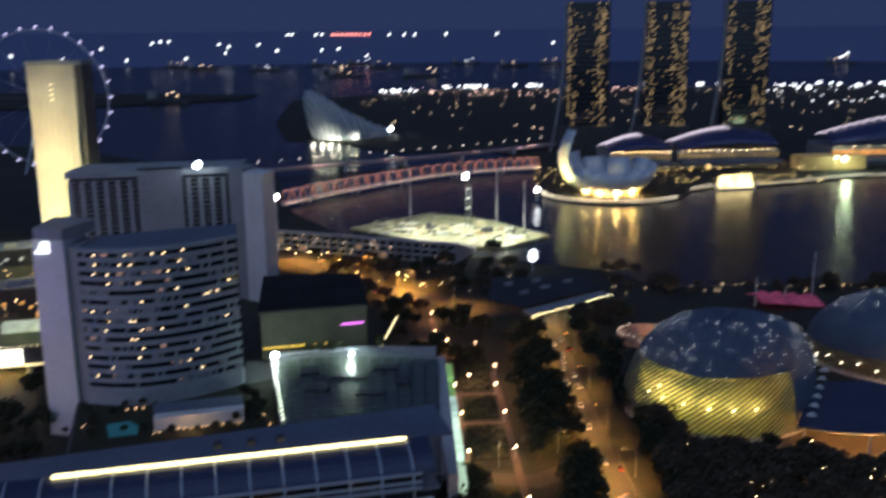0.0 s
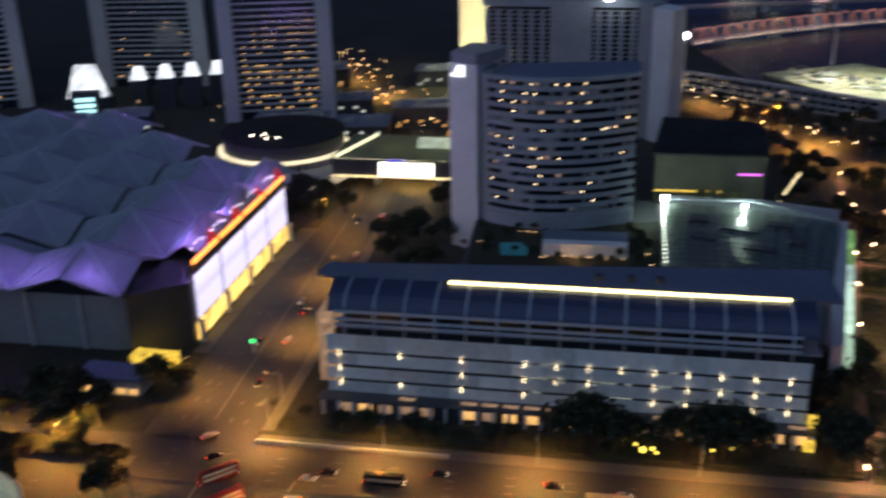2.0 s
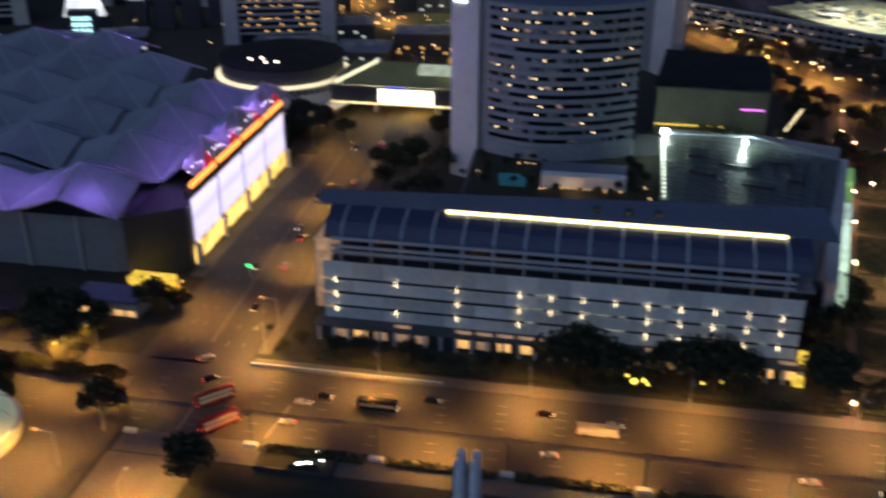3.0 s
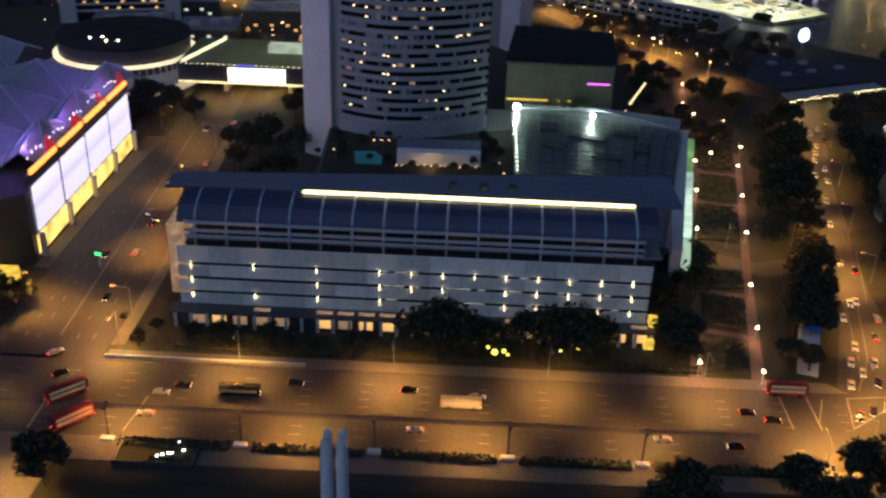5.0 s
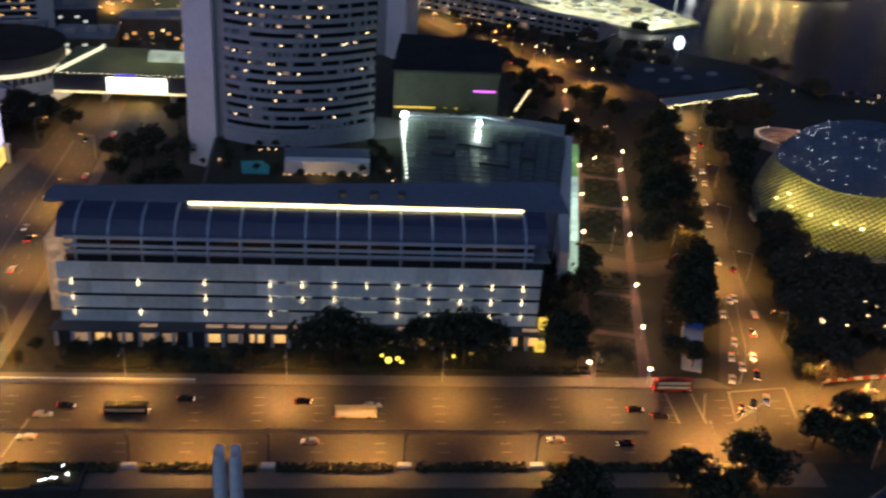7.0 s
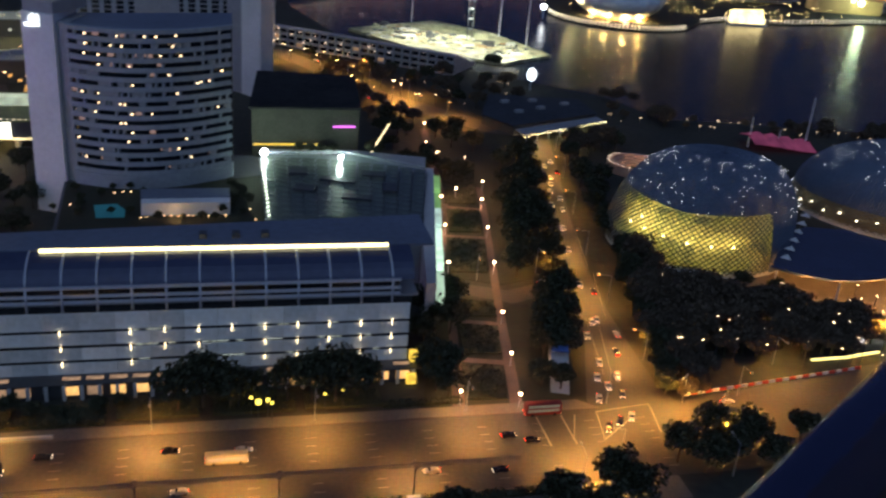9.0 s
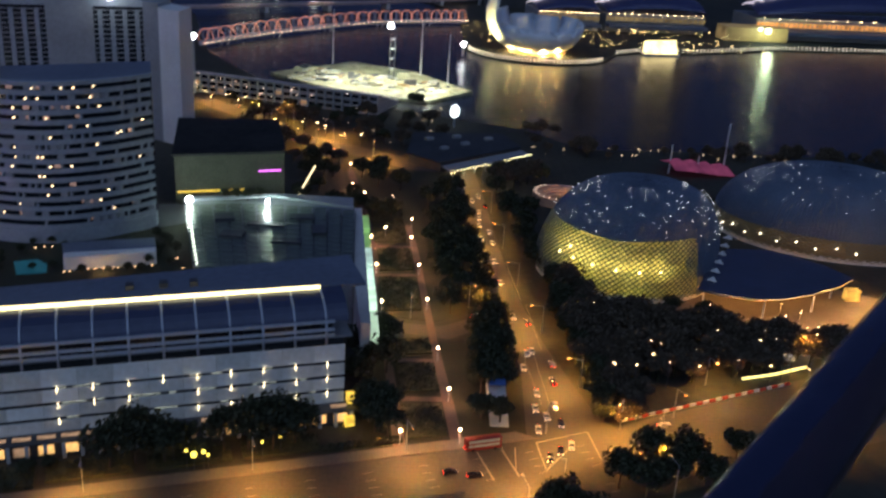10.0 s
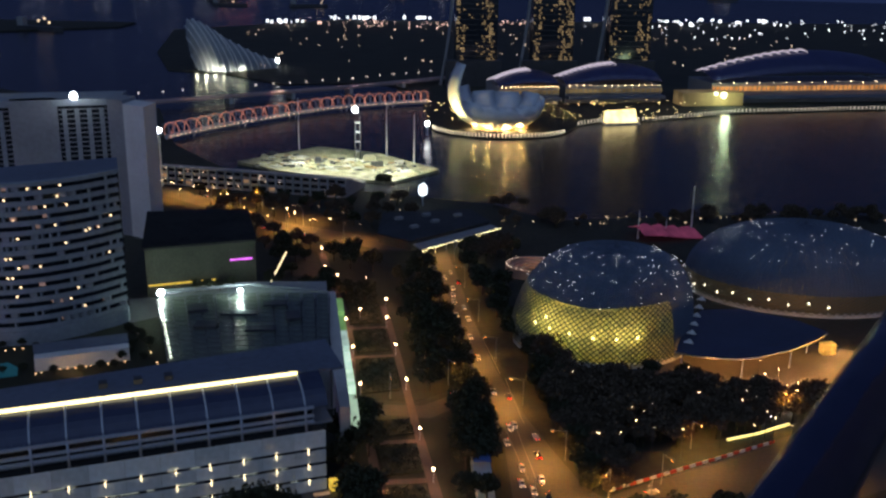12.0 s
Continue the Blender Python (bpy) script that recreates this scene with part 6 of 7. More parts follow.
def join_woods(name, items, label):
    r = thing(name, 0, 0, 0, 0, label, "trees", "", "stuff")
    for pi, (pn, material) in enumerate((("trunk_mass", M_BARK), ("crown_mass", M_LEAF))):
        verts, faces = [], []
        for k, m in items:
            me = kinds[k].children[pi].data
            base = len(verts)
            verts += [tuple(m @ v.co) for v in me.vertices]
            faces += [tuple(base + i for i in p.vertices) for p in me.polygons]
        me = bpy.data.meshes.new(pn)
        me.from_pydata(verts, [], faces)
        me.materials.append(material)
        ob = new(pn, me)
        ob.parent = r
        tagged(ob, "", "", "", "stuff")


join_woods("theatre_grove", woods["theatre_grove"], "dense dark grove of trees before the theatre")
join_woods("shore_woods", woods["shore_woods"], "dark trees along the avenue and bay shore")


# ---- vehicles ----
M_TYRE = mat("tyre", (0.02, 0.02, 0.02), 0.9)
M_HEAD = emit("headlight", (1.0, 0.85, 0.6), 3.5)
M_TAIL = emit("taillight", (1.0, 0.05, 0.03), 5)


def car(name, paint, label):
    r = thing(name, 0, 0, 0, 0, label, "car", "cars in traffic")
    bm = bmesh.new()
    prof = [(-2.25, 0.35), (2.2, 0.35), (2.25, 0.7), (1.95, 0.85), (0.95, 0.95), (0.35, 1.42), (-1.2, 1.45), (-1.9, 0.98), (-2.25, 0.9)]
    a_ = [bm.verts.new((x, -0.88 + (0.14 if z > 1.2 else 0), z)) for x, z in prof]
    b_ = [bm.verts.new((x, 0.88 - (0.14 if z > 1.2 else 0), z)) for x, z in prof]
    bm.faces.new(a_)
    bm.faces.new(b_[::-1])
    for i in range(len(prof)):
        j = (i + 1) % len(prof)
        bm.faces.new((a_[j], a_[i], b_[i], b_[j]))
    bmesh.ops.recalc_face_normals(bm, faces=bm.faces)
    part("body", bm, paint, r)
    bm = bmesh.new()
    vs = [bm.verts.new(p) for p in ((0.92, -0.72, 0.98), (0.92, 0.72, 0.98), (0.4, 0.66, 1.42), (0.4, -0.66, 1.42))]
    bm.faces.new(vs)
    bmesh.ops.translate(bm, vec=(0.05, 0, 0.03), verts=bm.verts)
    sol = part("windscreen", bm, M_GLASS, r)
    sol.modifiers.new("thick", "SOLIDIFY").thickness = 0.02
    bm = bmesh.new()
    tube(bm, (0, -0.11, 0), (0, 0.11, 0), 0.33, n=12)
    wm = to_mesh("wheel", bm, M_TYRE)
    for x in (-1.35, 1.4):
        for y in (-0.82, 0.82):
            put("wheel", wm, r, x, y, 0.34)
    hm = cube_mesh("headlight", 0.25, 0.34, 0.2, M_HEAD)
    tm = cube_mesh("taillight", 0.14, 0.45, 0.2, M_TAIL)
    for y in (-0.6, 0.6):
        put("headlight", hm, r, 2.18, y, 0.55)
        put("taillight", tm, r, -2.24, y, 0.7)
    return r


def bus(name, paint, h, length, label, decks=1, lit=0.35):
    r = thing(name, 0, 0, 0, 0, label, "bus", "buses in traffic")
    bm = bmesh.new()
    box(bm, -length / 2, length / 2, -1.25, 1.25, 0.4, h)
    bmesh.ops.bevel(bm, geom=[e for e in bm.edges], offset=0.18, segments=2, affect="EDGES")
    part("body", bm, paint, r)
    glow_m = emit("bus_window", (1.0, 0.82, 0.55), lit, 0.6, 0.8)
    n = 7
    g = cube_mesh("side_window", length * 0.88 / n - 0.12, 0.06, 0.9, glow_m)
    for d in range(decks):
        for y in (-1.27, 1.27):
            for k in range(n):
                put("side_window", g, r, length * 0.88 * ((k + 0.5) / n - 0.5), y, (1.5, 3.0)[d])
    bm = bmesh.new()
    box(bm, length / 2 - 0.02, length / 2 + 0.06, -1.05, 1.05, 1.2, 2.6)
    part("windscreen", bm, M_GLASS, r)
    bm = bmesh.new()
    box(bm, -length * 0.22, length * 0.12, -0.8, 0.8, h, h + 0.28)
    bmesh.ops.bevel(bm, geom=[e for e in bm.edges], offset=0.08, segments=1, affect="EDGES")
    part("roof_unit", bm, paint, r)
    bm = bmesh.new()
    tube(bm, (0, -0.15, 0), (0, 0.15, 0), 0.48, n=12)
    wm = to_mesh("wheel", bm, M_TYRE)
    for x in (-length * 0.3, length * 0.32):
        for y in (-1.12, 1.12):
            put("wheel", wm, r, x, y, 0.49)
    hm = cube_mesh("headlight", 0.2, 0.4, 0.25, M_HEAD)
    tm = cube_mesh("taillight", 0.12, 0.35, 0.35, M_TAIL)
    for y in (-0.85, 0.85):
        put("headlight", hm, r, length / 2, y, 0.7)
        put("taillight", tm, r, -length / 2, y, 0.8)
    return r


PD = mat("dark_car_paint", (0.02, 0.02, 0.025), 0.25, 0.3)
PS = mat("silver_car_paint", (0.45, 0.45, 0.45), 0.3, 0.5)
PR = mat("red_bus_paint", (0.32, 0.03, 0.02), 0.4)
PW = mat("white_bus_paint", (0.75, 0.72, 0.62), 0.4)
c_dark, c_silver = car("dark_car", PD, "dark sedan on the highway with lit headlights"), car("silver_car", PS, "silver sedan on the road with lit headlights")
placed = set()


def park_car(src, x, y, rz):
    if src.name in placed:
        return copy_thing(src, pose(x, y, 0.03, 0, 0, rz))
    placed.add(src.name)
    src.matrix_basis = pose(x, y, 0.03, 0, 0, rz)


for x, y, d, rz in ((-128, 202, 1, 14), (-132, 197, 0, 14), (-98, 213, 1, 14), (-66, 220, 1, 14), (-46.5, 223, 0, 14), (28, 240, 1, 14), (35, 238.5, 1, 14), (-131, 187, 0, 194), (-59, 203, 0, 194), (6, 220, 0, 194), (25, 223, 1, 194),
                    (-184, 269, 0, 104), (-193, 264, 1, -76), (-191, 292, 1, 104), (-197, 300, 0, -76), (-205, 330, 1, -76), (-200, 352, 0, 104), (-220, 390, 1, -76), (-212, 402, 0, 104), (-176, 238, 1, -76), (-164, 196, 1, 60), (-172, 205, 0, 60),
                    (59, 277, 0, -92), (62, 272, 0, -92), (66, 279, 0, -95), (59, 248, 1, -100), (67, 255, 0, -100), (66, 342, 1, 92), (64, 318, 0, -90), (70, 308, 0, 95), (60, 472, 0, -90), (57, 433, 0, -88), (58, 452, 0, -88), (63, 252, 1, -100), (58, 264, 0, -95), (66, 268, 1, -95), (61, 287, 0, -92), (68, 295, 1, 95), (59, 305, 0, -90), (62, 316, 0, -90), (61, 347, 0, -88), (60, 381, 0, -88), (62, 443, 0, -88), (62, 428, 0, -88), (60, 405, 0, -88), (58, 490, 0, -90), (62, 498, 0, -90), (59, 462, 0, -90), (64, 482, 1, 92),
                    (-45, 598, 0, 125), (-20, 580, 0, 140), (10, 562, 0, 150), (-60, 632, 1, -55), (100, 268, 0, 20), (-90, 682, 0, 130), (46, 347, 0, 40)):
    park_car(c_silver if d == 0 else c_dark, x, y, rz)
bus("coach", mat("cream_coach_paint", (0.62, 0.52, 0.3), 0.4), 3.2, 11.5, "pale yellow coach with lit windows on the highway").matrix_basis = pose(-50, 217.5, 0.03, 0, 0, 14)
bus("dark_coach", PD, 3.4, 11.5, "dark coach on the highway with small lamps", 1, 0.03).matrix_basis = pose(-111, 203.5, 0.03, 0, 0, 14)
def traffic_light(x, y):
    r = thing("traffic_light", x, y, 0, 0, "traffic light showing green on a tall arm", "traffic light")
    bm = bmesh.new()
    tube(bm, (0, 0, 0), (0, 0, 6), 0.12, n=6)
    part("pole", bm, M_STEEL, r)
    bm = bmesh.new()
    box(bm, -0.3, 0.3, -0.25, 0.25, 5, 6.6)
    part("signal_box", bm, M_DARK, r)
    bm = bmesh.new()
    box(bm, -1.0, 1.0, -0.6, -0.3, 5.0, 5.9)
    part("green_lens", bm, emit("green_signal", (0.05, 1.0, 0.2), 3), r)


traffic_light(-190, 256)
rb = bus("city_bus", PR, 4.2, 11.5, "red and white double-deck city bus at the kerb", 2, 0.1)
rb.matrix_basis = pose(39, 253.5, 0.03, 0, 0, 14)
copy_thing(rb, pose(-156, 187.5, 0.03, 0, 0, 58))
copy_thing(rb, pose(-147.5, 178, 0.03, 0, 0, 62))


# ---- road markings, median fence, hedges ----
def dashes(name, pts, rz, parent):
    me = cube_mesh(name, 3.0, 0.16, 0.012, M_WHITEPAINT)
    for x, y in pts:
        put(name, me, parent, x, y, 0.031, rz)


mk = thing("lane_markings", 0, 0, 0, 0, "worn white lane dashes on the highway", "road markings", "", "structure")
dashes("lane_dash", [g2w(u, v) for v in (207.5, 211.2, 221, 224.6, 228.2, 232) for u in range(-177, 140, 17) if u > -134 or not 219 < v < 228.5], GRID, mk)
dashes("lane_dash", [g2w(u - (v - 250) * 0.03, v) for u in (-131, -127, -115, -110) for v in range(250, 440, 11)], GRID + 91.5, mk)
mid_m = cube_mesh("edge_line", 0.25, 60, 0.012, M_WHITEPAINT)
for v in (280, 341, 402):
    put("edge_line", mid_m, mk, *g2w(-120.5 - (v - 250) * 0.03, v), 0.031, GRID + 1.7)
bar_m = cube_mesh("stop_line", 0.5, 15, 0.012, M_WHITEPAINT)
for u, v in ((-112, 212), (104, 228), (96, 228)):
    put("stop_line", bar_m, mk, *g2w(u, v), 0.031, GRID)
box_m = cube_mesh("junction_line", 0.35, 1.0, 0.012, M_WHITEPAINT)
for xa, ya, xb, yb in ((49.2, 254.3, 47.9, 242.6), (56.3, 257.2, 57.1, 242.4), (73.9, 264.1, 75.1, 248.7), (56.3, 257.2, 73.9, 264.1), (-135, 194.9, -133.1, 178.8), (57.1, 242.4, 66, 254)):
    L = math.hypot(xb - xa, yb - ya)
    ob = put("junction_line", box_m, mk, (xa + xb) / 2, (ya + yb) / 2, 0.036)
    ob.matrix_basis = pose((xa + xb) / 2, (ya + yb) / 2, 0.036, 0, 0, math.degrees(math.atan2(yb - ya, xb - xa)) - 90) @ Matrix.Diagonal((1, L, 1, 1))
long_m = cube_mesh("edge_line", 0.16, 40, 0.012, M_WHITEPAINT)
for x, y, rz in ((64.5, 300, 0), (68, 340, 0), (61, 300, 2), (66, 385, 2)):
    put("edge_line", long_m, mk, x, y, 0.031, rz)


def floodlight_truss():
    """Racing-circuit lighting truss carried on posts along the near kerb."""
    r = thing("lighting_truss", 0, 0, 0, GRID, "dark steel lighting truss on posts along the kerb", "truss")
    bm = bmesh.new()
    for y, z in ((-0.45, 10.4), (0.45, 10.4), (0, 11.1)):
        tube(bm, (-127, 202.4 + y, z), (80, 202.4 + y, z), 0.1, n=5)
    for i in range(104):
        u = -127 + 2 * i
        tube(bm, (u, 201.95, 10.4), (u + 1, 202.4, 11.1), 0.045, n=4)
        tube(bm, (u + 1, 202.4, 11.1), (u + 1.9, 202.85, 10.4), 0.045, n=4)
    part("truss_beam", bm, M_DARK, r)
    bm = bmesh.new()
    tube(bm, (0, 0, 0.9), (0, 0, 11.6), 0.17, 0.12, 6)
    pm = to_mesh("post", bm, M_DARK)
    am = cube_mesh("cross_arm", 0.25, 3.4, 0.25, M_DARK)
    bm = bmesh.new()
    box(bm, -1.8, 1.8, -0.9, 0.9, 0.18, 1.0)
    bmesh.ops.bevel(bm, geom=bm.edges[:], offset=0.1, segments=1, affect="EDGES")
    base = to_mesh("concrete_base", bm, M_CONC)
    bm = bmesh.new()
    box(bm, -0.5, 0.5, -0.3, 0.3, -0.25, 0)
    hm = to_mesh("flood_head", bm, M_DARK)
    for k in range(-2, 5):
        u = -54.2 + 35.1 * k
        if u > 80:
            continue
        put("post", pm, r, u, 202.4)
        put("cross_arm", am, r, u, 202.4, 10.9)
        put("concrete_base", base, r, u, 201.4)
        for d in (-1.5, 1.5):
            put("flood_head", hm, r, u, 202.4 + d, 10.85)


floodlight_truss()


def hedge(poly, h, seed):
    q = random.Random(seed)
    r = thing("hedge", 0, 0, 0, 0, "low clipped dark hedge beside the pavement", "hedge", "hedges by the pavement")
    bm = bmesh.new()
    (xa, ya), (xb, yb), w = poly
    L = math.hypot(xb - xa, yb - ya)
    for _ in range(int(L * 22)):
        t, s, z = q.random(), q.uniform(-0.5, 0.5), q.uniform(0.1, 1) * h
        p = Vector((xa + (xb - xa) * t - (yb - ya) / L * s * w, ya + (yb - ya) * t + (xb - xa) / L * s * w, z))
        ax = Vector((q.uniform(-1, 1), q.uniform(-1, 1), q.uniform(0.2, 1))).normalized()
        u_ = ax.orthogonal().normalized() * 0.5
        v_ = ax.cross(u_)
        bm.faces.new([bm.verts.new(x) for x in (p - u_, p - v_, p + u_, p + v_)])
    part("foliage", bm, M_LEAF, r)
    bm = bmesh.new()
    nx, ny = -(yb - ya) / L * w * 0.35, (xb - xa) / L * w * 0.35
    prism(bm, [(xa - nx, ya - ny), (xb - nx, yb - ny), (xb + nx, yb + ny), (xa + nx, ya + ny)], 0, h * 0.6)
    bmesh.ops.recalc_face_normals(bm, faces=bm.faces)
    part("hedge_core", bm, M_LEAF, r)


for k, (ua, ub, v, w) in enumerate(((-86, -57, 200.2, 3), (-51, -22, 200.2, 3), (-17, 13, 200.2, 3), (19, 48, 200.2, 3), (54, 90, 200.2, 3), (-58, -30, 245.5, 2.5), (50, 75, 246, 2.5), (-260, -175, 222, 5), (-330, -265, 222, 5), (-250, -170, 255, 8), (-106, -104, 262, 2))):
    hedge((g2w(ua, v), g2w(ub, v), w), 1.6, 50 + k)


def planting_block(poly, h, seed):
    """Dense low shrubs filling a bed with straight edges."""
    q = random.Random(seed)
    r = thing("shrub_bed", 0, 0, 0, 0, "dense dark low shrubs in a straight-edged bed", "shrubs", "shrub beds")
    bm = bmesh.new()
    prism(bm, poly, 0.05, h * 0.55)
    bmesh.ops.recalc_face_normals(bm, faces=bm.faces)
    part("bed", bm, M_LEAF, r)
    a, b, c, d = (Vector((*p, 0)) for p in poly)
    area = (b - a).cross(d - a).length
    bm = bmesh.new()
    for _ in range(int(area * 5)):
        s_, t_ = q.random(), q.random()
        p = (a * (1 - s_) + b * s_) * (1 - t_) + (d * (1 - s_) + c * s_) * t_
        p.z = h * q.uniform(0.45, 1.05) * (0.8 + 0.3 * math.sin(p.x * 0.9) * math.cos(p.y * 0.7))
        ax = Vector((q.uniform(-1, 1), q.uniform(-1, 1), q.uniform(0.1, 1))).normalized()
        u_ = ax.orthogonal().normalized() * q.uniform(0.25, 0.5)
        v_ = ax.cross(u_) * 0.7
        bm.faces.new([bm.verts.new(x) for x in (p - u_, p - v_, p + u_, p + v_)])
    part("foliage", bm, M_LEAF, r)


for k, (x0, x1, y0, y1) in enumerate(((16, 28.5, 258, 278), (15, 28, 286, 306), (13.5, 27, 313, 325), (10, 24.5, 350, 383), (8.5, 23, 391, 417), (6, 21, 425, 474))):
    planting_block([(x0, y0), (x1, y0 + 2), (x1 - 1, y1 + 1), (x0 - 1.5, y1)], 1.3, 80 + k)
for k, (u0, u1) in enumerate(((-84, -56), (-53, -30), (-27, -4), (0, 24), (27, 50))):
    planting_block(gpoly([(u0, 246), (u1, 246), (u1, 255), (u0, 255)]), 1.6, 90 + k)


def kerb_wall():
    r = thing("kerb_wall", 0, 0, 0, GRID, "low pale concrete wall beside the highway", "wall")
    seg = cube_mesh("wall_segment", 9.9, 0.5, 0.95, M_GREY)
    cop = cube_mesh("coping", 9.9, 0.7, 0.1, M_CONC)
    for i in range(6):
        put("wall_segment", seg, r, -98 + 10 * i, 239.2, 0.18)
        put("coping", cop, r, -98 + 10 * i, 239.2, 1.13)


kerb_wall()


# ---- small park buildings ----
def fountain_court():
    r = thing("garden_court", -119.5, 173.5, 0, GRID, "small sunken garden court with white lamps", "garden")
    for x0, x1, y0, y1 in ((-10.5, 10.5, -5.2, -4.6), (-10.5, 10.5, 4.6, 5.2), (-10.5, -9.9, -4.6, 4.6), (9.9, 10.5, -4.6, 4.6)):
        bm = bmesh.new()
        box(bm, x0, x1, y0, y1, 0.17, 1.3)
        part("wall", bm, M_DARK, r)
    bm = bmesh.new()
    box(bm, -9.9, 9.9, -4.6, 4.6, 0.17, 0.5)
    part("planting", bm, M_GRASS, r)
    q = random.Random(8)
    for k in range(9):
        bm = bmesh.new()
        for _ in range(60):
            p = Vector((q.gauss(0, 0.9), q.gauss(0, 0.7), abs(q.gauss(0.6, 0.4))))
            ax = Vector((q.uniform(-1, 1), q.uniform(-1, 1), q.uniform(0.2, 1))).normalized()
            u_ = ax.orthogonal().normalized() * 0.3
            v_ = ax.cross(u_)
            bm.faces.new([bm.verts.new(x) for x in (p - u_, p - v_, p + u_, p + v_)])
        put("shrub", to_mesh("shrub", bm, M_LEAF), r, q.uniform(-9, 9), q.choice((-3.4, 3.2)) + q.uniform(-0.6, 0.6), 0.5)
    bm = bmesh.new()
    ball(bm, (0, 0, 0), 0.22, u=8, v=6)
    lm = to_mesh("court_lamp", bm, M_LAMPW, True)
    for x, y in ((0.5, -2.2), (1.6, -1.6), (3.0, -1.0), (4.0, -1.2), (6.6, 0.4), (4.6, 3.6)):
        put("court_lamp", lm, r, x, y, 1.2)


fountain_court()


def atrium_dome():
    r = thing("glass_dome", -212, 143, 0, 0, "round glass dome lit white and green inside", "pavilion")
    bm = bmesh.new()
    tube(bm, (0, 0, 0), (0, 0, 4), 19, n=36)
    part("drum", bm, M_CONC, r)
    bm = bmesh.new()
    bmesh.ops.create_uvsphere(bm, u_segments=24, v_segments=12, radius=18)
    bmesh.ops.bisect_plane(bm, geom=bm.verts[:] + bm.edges[:] + bm.faces[:], plane_co=(0, 0, 0), plane_no=(0, 0, -1), clear_outer=True)
    bmesh.ops.transform(bm, matrix=Matrix.Translation((0, 0, 4)) @ Matrix.Diagonal((1, 1, 0.45, 1)), verts=bm.verts)
    part("glass", bm, emit("dome_interior", (0.75, 0.85, 0.6), 0.22, 0.5, 2.0), r, "", True)
    for i in range(12):
        a_ = i * math.pi / 6
        bm = bmesh.new()
        sweep(bm, [(18.2 * math.cos(a_) * math.cos(k * math.pi / 12.2), 18.2 * math.sin(a_) * math.cos(k * math.pi / 12.2), 4 + 8.3 * math.sin(k * math.pi / 12.2)) for k in range(7)], 0.25, 4)
        part("rib", bm, M_WHITE, r)
    bm = bmesh.new()
    ball(bm, (-6, 4, 12.5), 1.8)
    part("lantern", bm, M_LAMPW, r)


atrium_dome()


def gatehouse():
    r = thing("gatehouse", -219, 214, 0, 12, "small two-storey gatehouse with yellow lit arcade", "building")
    bm = bmesh.new()
    box(bm, -11, 11, 0, 9, 0, 6)
    part("body", bm, M_CONC, r)
    bm = bmesh.new()
    box(bm, -12, 12, -1, 10, 6, 6.7)
    part("roof", bm, M_ROOFGREY, r)
    w = cube_mesh("lit_bay", 3.2, 0.3, 2.0, M_WARM)
    for i in range(5):
        put("lit_bay", w, r, -8.6 + i * 4.3, -0.05, 0.6)
    bm = bmesh.new()
    box(bm, -2, 14, 18, 19, 3, 5)
    box(bm, -2, 14, 19, 24, 0, 5)
    part("lit_awning", bm, M_YELLOW, r, "yellow glowing awning")


gatehouse()


def blue_screen_kiosk():
    r = thing("ramp_kiosk", 46.5, 280, 0, -3, "slanting blue and white kiosk roof by the drive", "kiosk")
    bm = bmesh.new()
    vs = [bm.verts.new(p) for p in ((-3, -14, 0.4), (3, -14, 0.4), (3, 12, 6), (-3, 12, 6), (-3, -14, 0), (3, -14, 0), (3, 12, 0), (-3, 12, 0))]
    for f in ((0, 1, 2, 3), (7, 6, 5, 4), (0, 4, 5, 1), (1, 5, 6, 2), (2, 6, 7, 3), (3, 7, 4, 0)):
        bm.faces.new([vs[i] for i in f])
    part("ramp", bm, M_CONC, r)
    bm = bmesh.new()
    box(bm, -2.8, 2.8, 2, 13, 6.2, 6.6)
    part("blue_roof", bm, mat("blue_sheet", (0.08, 0.16, 0.45), 0.5), r)


blue_screen_kiosk()


def flag(x, y):
    r = thing("banner_pole", x, y, 0, 0, "red banner on a slim pole lit from below", "banner", "red banners")
    bm = bmesh.new()
    tube(bm, (0, 0, 0), (0, 0, 8.5), 0.08, n=5)
    part("pole", bm, M_STEEL, r)
    bm = bmesh.new()
    box(bm, 0.1, 1.3, -0.03, 0.03, 2.5, 8.2)
    part("banner", bm, mat("red_cloth", (0.5, 0.05, 0.08), 0.8), r)
    bm = bmesh.new()
    ball(bm, (0.6, -0.5, 0.8), 0.55, u=8, v=6)
    part("uplight", bm, M_LAMPW, r)


for x, y in ((155, 316), (162, 318), (170, 322), (177, 325)):
    flag(x, y)


def light_wall(pts, label, m):
    r = thing("low_lit_wall", 0, 0, 0, 0, label, "wall")
    for (xa, ya), (xb, yb) in zip(pts, pts[1:]):
        bm = bmesh.new()
        tube(bm, (xa, ya, 0.8), (xb, yb, 0.8), 0.35, n=5)
        part("light_line", bm, m, r)
        bm = bmesh.new()
        prism(bm, [(xa, ya + 0.4), (xb, yb + 0.4), (xb, yb + 1), (xa, ya + 1)], 0, 0.9)
        part("coping", bm, M_CONC, r)


light_wall([(138, 300), (152, 304), (166, 310)], "low garden wall with yellow light line", emit("yellow_line", (1.0, 0.8, 0.25), 2.5))
bar_r = thing("road_barrier", 0, 0, 0, 0, "red and white road barriers along the kerb", "barrier")
bmr = cube_mesh("barrier_red", 2.4, 0.5, 0.9, mat("barrier_red", (0.5, 0.06, 0.04), 0.6))
bmw = cube_mesh("barrier_white", 2.4, 0.5, 0.9, M_WHITE)
for i in range(26):
    t = i / 25
    put("barrier", bmr if i % 2 else bmw, bar_r, 87.6 + 66 * t, 271 + 26.5 * t, 0.03, 22)


